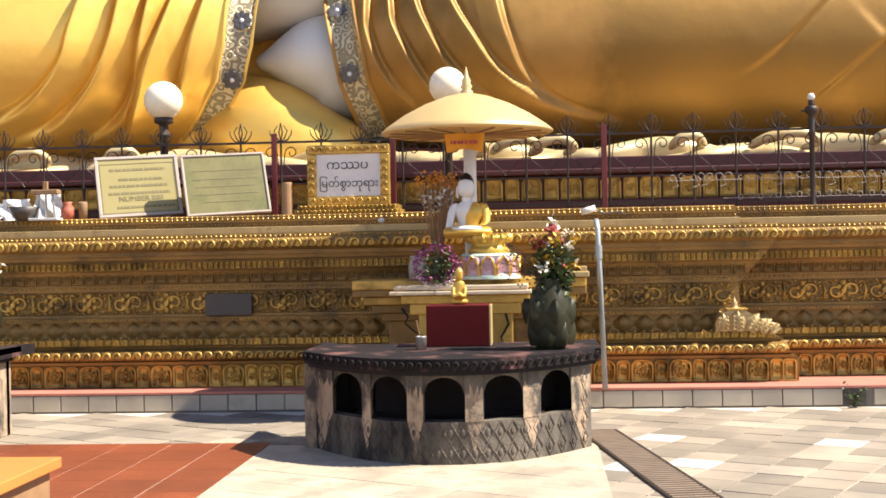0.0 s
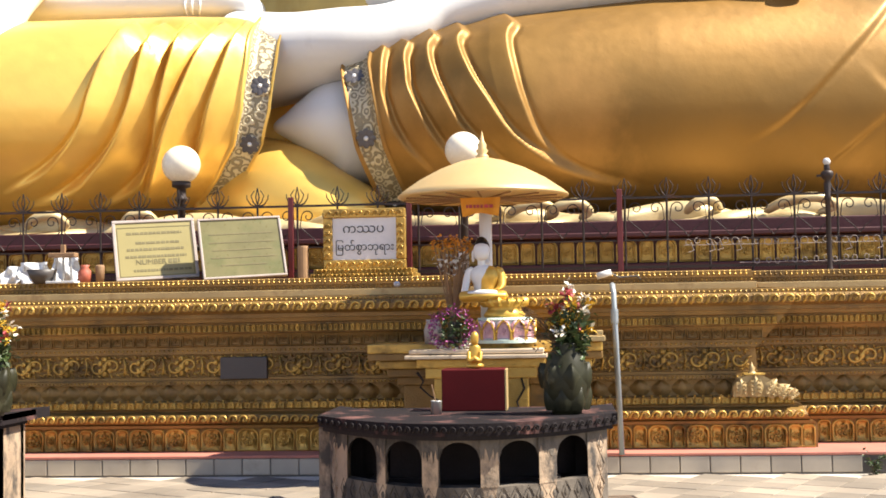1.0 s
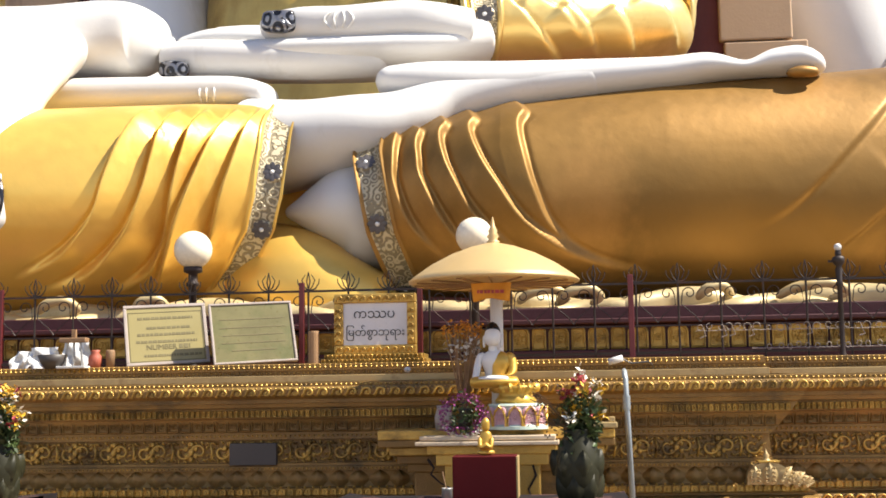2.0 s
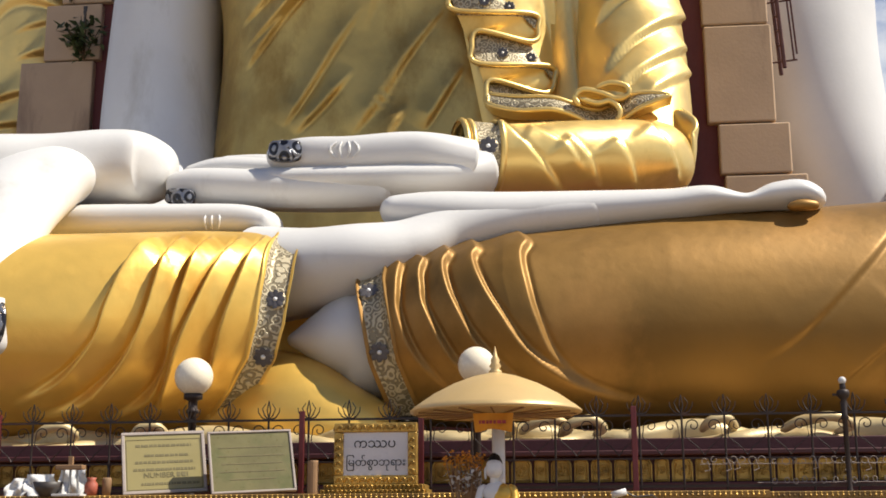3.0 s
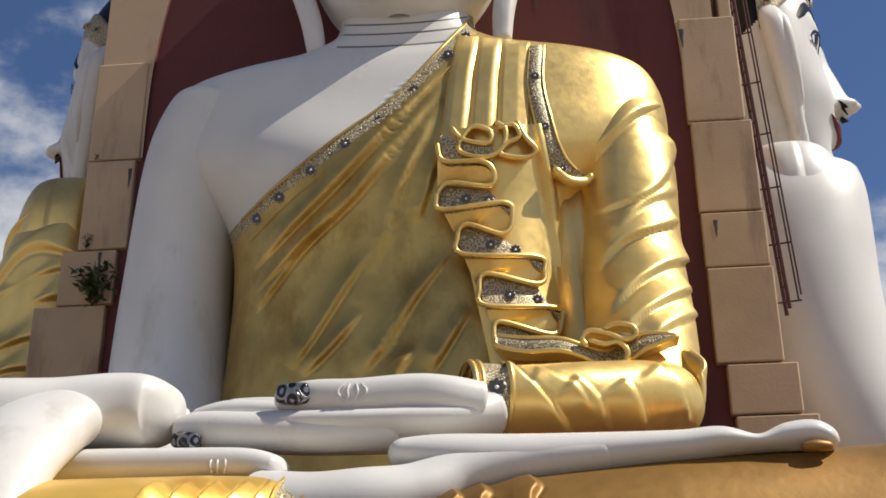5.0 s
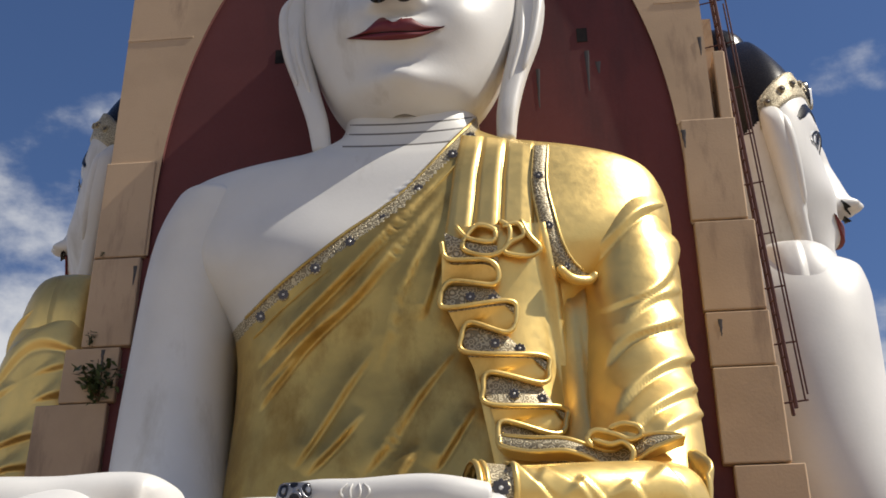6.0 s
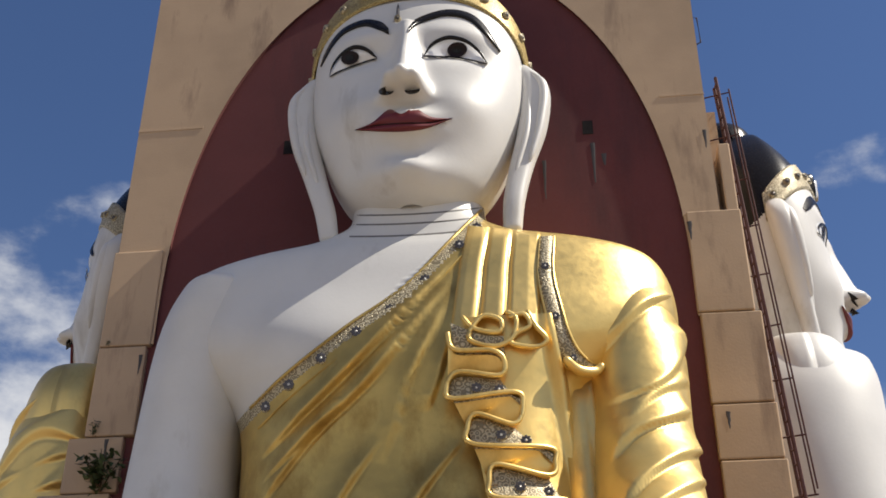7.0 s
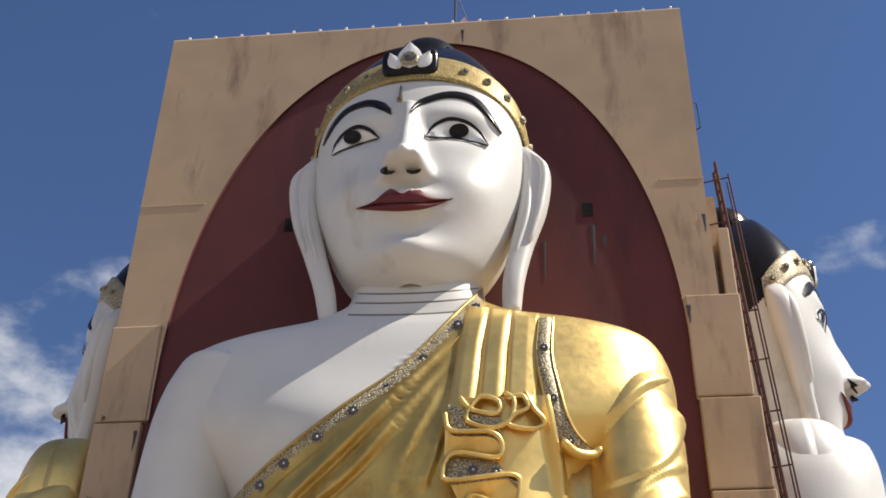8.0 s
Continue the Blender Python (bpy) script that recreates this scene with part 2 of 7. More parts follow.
SIGN_EDGE = surface("worn_lilac_frame", (0.36, 0.30, 0.26), 0.5, 0.0, 0.7, 6.0, 0.7, 60, 0.15)
INK = surface("black_paint", (0.02, 0.02, 0.02), 0.5)
INK_SOFT = surface("faded_ink", (0.16, 0.13, 0.05), 0.6)
TIN = surface("dull_tin", (0.42, 0.40, 0.37), 0.4, 0.7, 0.6, 8.0, 0.6, 60, 0.1)
SHELF = surface("dirty_cream_paint", (0.60, 0.47, 0.32), 0.6, 0.0, 0.7, 4.0, 0.8, 50, 0.3, 0.004, (0.22, 0.12, 0.06), 5.0, 0.54)
WOOD = surface("bare_wood", (0.28, 0.16, 0.075), 0.7, 0.0, 0.6, 6.0, 0.7, 90, 0.3)
PINK_PETAL = surface("pink_lotus_paint", (0.66, 0.40, 0.42), 0.45, 0.0, 0.8, 6.0, 0.6, 40, 0.1)
MINT = surface("pale_green_paint", (0.47, 0.56, 0.47), 0.45, 0.0, 0.8, 6.0, 0.6, 40, 0.1)
SMALL_GOLD = surface("small_figure_gold", (0.60, 0.36, 0.06), 0.4, 0.5, 0.7, 8.0, 0.6, 60, 0.1)
SLATE = surface("dark_slate_plaque", (0.055, 0.045, 0.04), 0.5)
RUST = surface("rusty_ladder", (0.085, 0.03, 0.026), 0.7, 0.3, 0.6, 6.0, 0.7, 60, 0.2)
CLAY = surface("red_clay", (0.36, 0.09, 0.05), 0.6, 0.0, 0.7, 8.0, 0.6, 60, 0.15)
PAPER = surface("white_paper", (0.60, 0.59, 0.57), 0.7, 0.0, 0.8, 6.0, 0.6, 60, 0.1)
DRAIN_BAR = surface("worn_grate", (0.29, 0.21, 0.15), 0.6, 0.3, 0.6, 5.0, 0.7, 60, 0.2)
for dull in (CRIMSON, SOOT, SOOT_WALL, DARK_TOP, VASE_GREEN, BLACK, IRIS):
    dull.node_tree.nodes["Principled BSDF"].inputs["Specular IOR Level"].default_value = 0.18


# ---- building tools ----
def link(name, bm, material, parent=None, label="", smooth=False):
    me = bpy.data.meshes.new(name)
    bm.to_mesh(me)
    bm.free()
    return hang(name, me, material, parent, label, smooth)


def hang(name, me, material, parent=None, label="", smooth=False):
    if material and not me.materials:
        me.materials.append(material)
    if smooth:
        me.shade_smooth()
    ob = new(name, me)
    if parent:
        ob.parent = parent
    if label:
        tagged(ob, label)
    return ob


def part(name, bm, material, parent, label="", smooth=False):
    return link(name, bm, material, parent, label, smooth)


def thing(name, x, y, z, label, category, group="", kind="", turn=0.0):
    ob = new(name)
    ob.matrix_basis = pose(x, y, z, 0, 0, turn)
    return tagged(ob, label, category, group, kind)


def box(bm, x0, x1, y0, y1, z0, z1, bevel=0.0):
    made = bmesh.ops.create_cube(bm, size=1.0, matrix=Matrix.LocRotScale(((x0 + x1) / 2, (y0 + y1) / 2, (z0 + z1) / 2), None, (x1 - x0, y1 - y0, z1 - z0)))
    if bevel:
        edges = list({e for v in made["verts"] for e in v.link_edges})
        bmesh.ops.bevel(bm, geom=edges, offset=bevel, segments=2, affect="EDGES", profile=0.5)
    return bm


def boxes(*spec, bevel=0.0):
    bm = bmesh.new()
    for s in spec:
        box(bm, *s, bevel=bevel)
    return bm


def lathe(profile, n=32, cx=0.0, cy=0.0, bm=None, a0=0.0, a1=2 * math.pi, sx=1.0, sy=1.0):
    """Turn (radius, height) pairs round the upright axis."""
    bm = bm or bmesh.new()
    full = abs(a1 - a0 - 2 * math.pi) < 1e-6
    rings = []
    for r, z in profile:
        m = n if full else n + 1
        rings.append([bm.verts.new((cx + sx * max(r, 1e-4) * math.cos(a0 + (a1 - a0) * i / n), cy + sy * max(r, 1e-4) * math.sin(a0 + (a1 - a0) * i / n), z)) for i in range(m)])
    for p, q in zip(rings, rings[1:]):
        m = len(p)
        for i in range(m if full else m - 1):
            j = (i + 1) % m
            bm.faces.new((p[i], p[j], q[j], q[i]))
    bmesh.ops.recalc_face_normals(bm, faces=bm.faces)
    return bm


def extrude(outline, y0, y1, bm=None, axis="y"):
    """A flat (x, z) outline drawn out along y (or a (y, z) outline along x)."""
    bm = bm or bmesh.new()
    def at(p, d):
        return (p[0], d, p[1]) if axis == "y" else (d, p[0], p[1]) if axis == "x" else (p[0], p[1], d)
    a = [bm.verts.new(at(p, y0)) for p in outline]
    b = [bm.verts.new(at(p, y1)) for p in outline]
    bm.faces.new(a)
    bm.faces.new(b[::-1])
    for i in range(len(a)):
        j = (i + 1) % len(a)
        bm.faces.new((a[i], b[i], b[j], a[j]))
    bmesh.ops.recalc_face_normals(bm, faces=bm.faces)
    return bm


def rod(bm, path, r, n=8, taper=1.0):
    """A round bar along a list of points."""
    pts = [Vector(p) for p in path]
    rings = []
    for i, p in enumerate(pts):
        d = (pts[min(i + 1, len(pts) - 1)] - pts[max(i - 1, 0)]).normalized()
        u = d.orthogonal() if abs(d.z) < 0.9 else d.cross(Vector((0, 1, 0)))
        u.normalize()
        w = d.cross(u)
        k = r * (1 + (taper - 1) * i / max(1, len(pts) - 1))
        rings.append([bm.verts.new(p + k * (math.cos(2 * math.pi * j / n) * u + math.sin(2 * math.pi * j / n) * w)) for j in range(n)])
    for p, q in zip(rings, rings[1:]):
        o = min(range(n), key=lambda k: (q[k].co - p[0].co).length)
        for j in range(n):
            bm.faces.new((p[j], p[(j + 1) % n], q[(o + j + 1) % n], q[(o + j) % n]))
    bm.faces.new(rings[0][::-1])
    bm.faces.new(rings[-1])
    bmesh.ops.recalc_face_normals(bm, faces=bm.faces)
    return bm


def ball(bm, x, y, z, rx, ry=None, rz=None, n=16):
    bmesh.ops.create_uvsphere(bm, u_segments=n, v_segments=max(6, n * 2 // 3), radius=1.0, matrix=Matrix.LocRotScale((x, y, z), None, (rx, ry or rx, rz or rx)))
    return bm


def spline(pts, n):
    """n points on a smooth curve through pts (any number of coordinates)."""
    p = np.array(pts, float)
    p = np.vstack([2 * p[0] - p[1], p, 2 * p[-1] - p[-2]])
    t = np.linspace(0, len(p) - 3 - 1e-6, n)
    i = t.astype(int)
    f = (t - i)[:, None]
    a, b, c, d = p[i], p[i + 1], p[i + 2], p[i + 3]
    return 0.5 * (2 * b + (c - a) * f + (2 * a - 5 * b + 4 * c - d) * f ** 2 + (3 * b - a - 3 * c + d) * f ** 3)


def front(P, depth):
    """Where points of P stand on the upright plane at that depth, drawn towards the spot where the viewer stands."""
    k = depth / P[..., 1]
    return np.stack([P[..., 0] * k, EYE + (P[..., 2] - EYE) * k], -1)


class Soup:
    """Patches gathered into one mesh with several materials."""
    def __init__(self, materials):
        self.mats, self.v, self.f, self.m, self.n = materials, [], [], [], 0

    def grid(self, P, mat, wrap=False):
        nu, nv = P.shape[:2]
        idx = self.n + np.arange(nu * nv).reshape(nu, nv)
        if wrap:
            idx = np.concatenate([idx, idx[:, :1]], 1)
        q = np.stack([idx[:-1, :-1], idx[:-1, 1:], idx[1:, 1:], idx[1:, :-1]], -1).reshape(-1, 4)
        self.v.append(P.reshape(-1, 3))
        self.f.append(q)
        if isinstance(mat, np.ndarray):
            self.m.append(mat.reshape(-1))
        else:
            self.m.append(np.full(len(q), self.mats.index(mat)))
        self.n += nu * nv

    def index(self, mat):
        return self.mats.index(mat)

    def done(self, name):
        v, f, m = np.concatenate(self.v), np.concatenate(self.f), np.concatenate(self.m)
        me = bpy.data.meshes.new(name)
        me.vertices.add(len(v))
        me.vertices.foreach_set("co", v.astype(np.float32).ravel())
        me.loops.add(f.size)
        me.loops.foreach_set("vertex_index", f.astype(np.int32).ravel())
        me.polygons.add(len(f))
        me.polygons.foreach_set("loop_start", np.arange(0, f.size, 4, dtype=np.int32))
        me.polygons.foreach_set("material_index", m.astype(np.int32))
        me.polygons.foreach_set("use_smooth", np.ones(len(f), dtype=bool))
        for mat in self.mats:
            me.materials.append(mat)
        me.update(calc_edges=True)
        me.validate()
        return me


def tube(path, radii, n=48, m=64, ends=(0.5, 0.5), power=2.0):
    """A limb: points along the middle, (across, upright) radii, rounded ends. Rows run along it, columns round it."""
    c = spline(path, n)
    r = spline(radii, n)
    d = np.gradient(c, axis=0)
    d /= np.linalg.norm(d, axis=1)[:, None]
    s = np.linspace(0, 1, n)
    length = np.linalg.norm(np.diff(c, axis=0), axis=1).sum()
    k = np.ones(n)
    for e, q in ((ends[0], s), (ends[1], 1 - s)):
        if e > 0:
            h = np.clip(q * length / e, 0, 1)
            k *= np.sqrt(np.clip(1 - (1 - h) ** 2, 0.0004, 1))
    up = np.array([0, 0, 1.0])
    side = np.cross(d, up)
    flat = np.linalg.norm(side, axis=1) < 0.35
    side[flat] = np.cross(d[flat], np.array([0, 1.0, 0]))
    side /= np.linalg.norm(side, axis=1)[:, None]
    for i in range(1, n):
        if (side[i] * side[i - 1]).sum() < 0:
            side[i] *= -1
    top = np.cross(side, d)
    a = np.linspace(0, 2 * np.pi, m, endpoint=False)
    ca, sa = np.cos(a), np.sin(a)
    if power != 2.0:
        ca, sa = np.sign(ca) * np.abs(ca) ** (2 / power), np.sign(sa) * np.abs(sa) ** (2 / power)
    return c[:, None] + (k * r[:, 0])[:, None, None] * ca[None, :, None] * side[:, None] + (k * r[:, 1])[:, None, None] * sa[None, :, None] * top[:, None]


def upright(path, radii, n=60, m=64, ends=(0.5, 0.5), power=2.0):
    """A limb that stands: level cross-sections with (across, deep) radii, rounded ends."""
    c, r = spline(path, n), spline(radii, n)
    s = np.linspace(0, 1, n)
    length = np.linalg.norm(np.diff(c, axis=0), axis=1).sum()
    k = np.ones(n)
    for e, q in ((ends[0], s), (ends[1], 1 - s)):
        if e > 0:
            h = np.clip(q * length / e, 0, 1)
            k *= np.sqrt(np.clip(1 - (1 - h) ** 2, 0.0004, 1))
    a = np.linspace(0, 2 * np.pi, m, endpoint=False)
    ca, sa = np.cos(a), np.sin(a)
    ca, sa = np.sign(ca) * np.abs(ca) ** (2 / power), np.sign(sa) * np.abs(sa) ** (2 / power)
    return c[:, None] + np.stack([(k * r[:, 0])[:, None] * ca[None], (k * r[:, 1])[:, None] * sa[None], np.zeros((n, m))], -1)


def creases(Q, folds, start=0.08):
    """Height of cloth folds at the points Q (across, up): each fold is a curve, a height, and its widths on either side."""
    h = np.zeros(Q.shape[:-1])
    for curve, height, wl, wr in folds:
        c = spline(curve, 24)
        best = np.full(h.shape, 1e9)
        side = np.zeros(h.shape)
        along = np.zeros(h.shape)
        for i in range(23):
            a, b = c[i], c[i + 1]
            d = b - a
            L = d @ d
            t = np.clip(((Q - a) @ d) / L, 0, 1)
            e = Q - a - t[..., None] * d
            dist = np.hypot(e[..., 0], e[..., 1])
            cr = d[0] * e[..., 1] - d[1] * e[..., 0]
            near = dist < best
            best = np.where(near, dist, best)
            side = np.where(near, np.sign(cr), side)
            along = np.where(near, (i + t) / 23, along)
        w = np.where(side > 0, wl, wr)
        fade = np.clip(along / start, 0, 1) * np.clip((1 - along) / 0.22, 0, 1)
        h += height * fade * np.exp(-(best / w) ** 1.6)
        groove = (side > 0) if wl < wr else (side <= 0)
        h -= .32 * height * fade * groove * np.exp(-((best - .07) / .035) ** 2)
    return h


def normals(P, wrap):
    du = np.gradient(P, axis=0)
    if wrap:
        dv = (np.roll(P, -1, 1) - np.roll(P, 1, 1)) / 2
    else:
        dv = np.gradient(P, axis=1)
    n = np.cross(du, dv)
    return n / (np.linalg.norm(n, axis=-1)[..., None] + 1e-9)


# ---- the seated statue: one mesh, built once and set round the tower ----
AX, AY = -3.35, 32.3           # the tower's upright axis
BODY = [GOLD, GOLD_CHEST, GOLD_LEG, WHITE, BLACK, LIPS, EYEWHITE, IRIS, LINE, ORNATE, ORNATE_GOLD, ROSETTE, NAILS, GOLD_DULL, PALE_CLOTH]


def table(rows, z):
    r = np.array(rows, float)
    return [np.interp(z, r[:, 0], r[:, k]) for k in range(1, r.shape[1])]


def soft_table(rows, z):
    """As table(), but on a smooth curve through the rows."""
    c = spline(rows, 400)
    return [np.interp(z, c[:, 0], c[:, k]) for k in range(1, c.shape[1])]


def onto(surface_y, X, Z, depth, lift=0.0):
    """Points of the upright plane at that depth, carried along the sight line to the surface y = surface_y(x, z)."""
    y = np.full(np.shape(X), float(depth))
    for _ in range(40):
        k = y / depth
        y = 0.5 * y + 0.5 * surface_y(X * k, EYE + (Z - EYE) * k)
    k = (y - lift) / depth
    return np.stack([X * k, y - lift, EYE + (Z - EYE) * k], -1)


HEAD = [(16.92, .5, 22.2, 23.2), (17.05, 1.0, 21.85, 23.7), (17.4, 1.48, 21.56, 24.2), (17.9, 1.82, 21.5, 24.6), (18.6, 2.12, 21.45, 25.0), (19.6, 2.42, 21.42, 25.0),
        (20.6, 2.52, 21.45, 25.0), (21.6, 2.5, 21.5, 25.0), (22.5, 2.34, 21.65, 25.0), (23.3, 2.05, 21.95, 25.0), (24.1, 1.62, 22.4, 24.6),
        (24.8, 1.08, 22.9, 24.3), (25.2, .5, 23.3, 24.0), (25.35, .06, 23.6, 23.75)]
HX = -3.22


def features(x, z):
    """How far nose, lips, cheeks and chin stand out from the face."""
    u = x - HX
    bridge = np.clip((21.5 - z) / 2.1, 0, 1)
    wide = 0.20 + 0.20 * bridge ** 2
    v = u + .07
    nose = np.where((z < 21.6) & (z > 18.9), (0.16 + 0.58 * bridge ** 1.1), 0) * np.exp(-(v / wide) ** 2) * np.clip((z - 19.10) / 0.14, 0, 1)
    nose = nose + .26 * np.exp(-(v / .27) ** 2) * np.exp(-((z - 19.44) / .20) ** 2)
    wings = 0.40 * (np.exp(-((v - .37) / .16) ** 2) + np.exp(-((v + .37) / .16) ** 2)) * np.exp(-((z - 19.40) / .22) ** 2)
    lips = 0.27 * np.exp(-(u / .75) ** 2) * np.exp(-((z - 18.55) / .36) ** 2)
    ridge = 0.10 * np.exp(-(u / .5) ** 2) * (np.exp(-((z - 18.74) / .13) ** 2) + np.exp(-((z - 18.36) / .12) ** 2))
    chin = 0.25 * np.exp(-(u / .55) ** 2) * np.exp(-((z - 17.35) / .4) ** 2)
    cheek = 0.20 * (np.exp(-((u - 1.25) / .7) ** 2) + np.exp(-((u + 1.25) / .7) ** 2)) * np.exp(-((z - 19.1) / .6) ** 2)
    socket = -0.17 * (np.exp(-((u - 1.05) / .62) ** 2) + np.exp(-((u + 1.05) / .62) ** 2)) * np.exp(-((z - 20.75) / .3) ** 2)
    brow = 0.07 * (np.exp(-((u - 1.05) / .8) ** 2) + np.exp(-((u + 1.05) / .8) ** 2)) * np.exp(-((z - 21.35) / .25) ** 2)
    dimple = -0.12 * np.exp(-(u / .3) ** 2) * np.exp(-((z - 17.85) / .2) ** 2)
    return nose + wings + lips + ridge + chin + cheek + socket + brow + dimple


def face_y(x, z):
    w, yf, yb = soft_table(HEAD, z)
    q = np.clip(np.abs((x - HX) / w), 0, 0.999)
    return 23.2 - (23.2 - yf) * (1 - q ** 2.2) ** (1 / 2.2) - features(x, z)


def head(s):
    z = 16.92 + (25.35 - 16.92) * (0.5 - 0.5 * np.cos(np.linspace(0, np.pi, 190)))
    w, yf, yb = soft_table(HEAD, z)
    a = np.linspace(0, 2 * np.pi, 220, endpoint=False)
    a = a + 0.35 * np.sin(2 * (a - np.pi / 2)) * -0.5
    ca, sa = np.cos(a), np.sin(a)
    p = 2 / 2.2
    X = HX + w[:, None] * (np.sign(ca) * np.abs(ca) ** p)[None]
    R = np.where(sa[None] > 0, (yb - 23.2)[:, None], (23.2 - yf)[:, None])
    Y = 23.2 + R * (np.sign(sa) * np.abs(sa) ** p)[None]
    Z = np.repeat(z[:, None], 220, 1)
    Y = Y - np.where(sa[None] < 0, features(X, Z), 0) * np.clip(-sa[None] * 3, 0, 1)
    P = np.stack([X, Y, Z], -1)
    t = np.abs(np.arctan2((X - HX) / w[:, None], (23.2 - Y) / np.maximum(R, .05))) / 1.72
    line = np.where(t < 1, 22.9 - 1.85 * t ** 2.3, 21.0 - 2.5 * (t - 1))
    C = P[:, :]
    mid = (C[:-1, :] + C[1:, :]) / 2
    mat = np.where(mid[..., 2] > ((line[:-1] + line[1:]) / 2), s.index(BLACK), s.index(WHITE))
    s.grid(P, mat, wrap=True)
    # topknot
    s.grid(tube([(HX, 23.9, 24.6), (HX, 24.0, 25.4), (HX, 24.05, 26.0)], [(1.0, 1.0), (.85, .85), (.3, .3)], 16, 40, (0, .3)), BLACK)
    # jewelled band across the forehead, down to the ears
    t = np.linspace(-1, 1, 90)
    bx = HX + 2.52 * np.sin(t * 1.62)
    low = 22.47 - 1.85 * np.abs(t) ** 2.3
    for k0, k1, lift0, lift1, m in ((0, .12, .06, .12, ORNATE_GOLD), (.12, .86, .12, .15, ORNATE_GOLD), (.86, 1.0, .15, .03, ORNATE_GOLD)):
        rows = []
        for k, lift in ((k0, lift0), ((k0 + k1) / 2, max(lift0, lift1)), (k1, lift1)):
            z_ = low + k * (1 + .2 * (1 - np.abs(t)))
            w_, yf_, yb_ = soft_table(HEAD, z_)
            ang = t * 1.72
            y_ = 23.2 - (23.2 - yf_ + lift) * np.cos(ang)
            x_ = HX + (w_ + lift) * np.sin(ang)
            rows.append(np.stack([x_, y_, z_], -1))
        s.grid(np.array(rows), m)
    for i in range(-6, 7):
        if abs(i) < 2:
            continue
        tt = i / 6.6
        z_ = 22.55 - 1.85 * abs(tt) ** 2.3 + .42
        w_, yf_, yb_ = [float(v) for v in soft_table(HEAD, np.array(z_))]
        stud(s, HX + (w_ + .16) * math.sin(tt * 1.72), 23.2 - (23.2 - yf_ + .16) * math.cos(tt * 1.72), z_, .115, math.degrees(tt * 1.72))
    # frontlet: dark plate with a white lotus
    s.grid(plate(HX - .12, 21.56, 23.08, .68, .47), BLACK)
    for dx, dz, rx_, rz_, lean in ((-.34, .06, .19, .27, 28), (.34, .06, .19, .27, -28), (0, .20, .30, .42, 0)):
        s.grid(petal(HX - .12 + dx, 21.49, 22.93 + dz, rx_, rz_, lean), EYEWHITE)
    stud(s, HX - .12, 21.44, 23.05, .23, 0)
    # brows, eyes, lips
    def between(upper, lower, mat, n=50, lift=.02, bulge=.05, rows=7):
        hi, lo = spline(upper, n), spline(lower, n)
        s.grid(np.array([onto(face_y, lo[:, 0] + (hi[:, 0] - lo[:, 0]) * k, lo[:, 1] + (hi[:, 1] - lo[:, 1]) * k, 21.3, lift + bulge * math.sin(math.pi * k)) for k in np.linspace(0, 1, rows)]), mat)

    def stroke(curve, thick, mat, n=60, lift=.05):
        c = spline(curve, n)
        taper = thick * np.clip(np.minimum(np.linspace(0, 1, n), np.linspace(1, 0, n)) * 8 + .25, 0, 1)
        s.grid(np.array([onto(face_y, c[:, 0], c[:, 1] + k * taper, 21.3, lift if k == 0 else lift - .02) for k in (-.5, 0, .5)]), mat)

    EYES = (([(-5.01, 19.99), (-4.96, 20.28), (-4.77, 20.62), (-4.49, 20.81), (-4.20, 20.72), (-3.94, 20.44)], [(-5.00, 19.98), (-4.81, 20.11), (-4.46, 20.26), (-4.14, 20.37), (-3.94, 20.42)], -4.56, 20.50, .205), ([(-2.87, 20.41), (-2.68, 20.72), (-2.34, 20.89), (-1.95, 20.77), (-1.65, 20.46), (-1.43, 20.04)], [(-2.87, 20.40), (-2.52, 20.34), (-2.20, 20.30), (-1.82, 20.18), (-1.43, 20.02)], -2.11, 20.51, .225))
    for upper, lower in (([(-5.24, 20.30), (-5.17, 20.64), (-5.01, 21.06), (-4.73, 21.44), (-4.27, 21.64), (-3.89, 21.54), (-3.70, 21.33)], [(-5.21, 20.28), (-5.11, 20.54), (-4.94, 20.93), (-4.68, 21.26), (-4.26, 21.42), (-3.91, 21.27), (-3.68, 21.11)]), ([(-3.22, 21.32), (-3.01, 21.57), (-2.41, 21.76), (-1.88, 21.63), (-1.49, 21.21), (-1.12, 20.37)], [(-3.21, 21.15), (-2.99, 21.36), (-2.41, 21.54), (-1.91, 21.40), (-1.56, 21.00), (-1.15, 20.34)])):
        between(upper, lower, BLACK, lift=.015, bulge=.05)
    for upper, lower, cx, cz, rad in EYES:
        between(upper, lower, EYEWHITE, lift=.012, bulge=.05, rows=9)
        hi, lo = spline(upper, 60), spline(lower, 60)
        a = np.linspace(0, 2 * np.pi, 48)
        for size, m, l in ((rad, IRIS, .085), (rad * .5, BLACK, .095)):
            rows = []
            for k in (.02, .5, 1.0):
                xx = cx + size * k * np.cos(a)
                rows.append(onto(face_y, xx, np.clip(cz + size * k * np.sin(a), np.interp(xx, lo[:, 0], lo[:, 1]) + .01, np.interp(xx, hi[:, 0], hi[:, 1]) - .01), 21.3, l))
            s.grid(np.array(rows), m)
        stroke(upper, .13, BLACK, lift=.10)
        stroke(lower, .05, BLACK, lift=.07)
    n_ = np.linspace(0, 2 * np.pi, 28)
    for cx, cz in ((-3.65, 19.20), (-3.07, 19.18)):
        s.grid(np.array([onto(face_y, cx + .17 * k * np.cos(n_), cz + .12 * k * np.sin(n_), 21.0, .03) for k in (.02, .6, 1)]), BLACK)
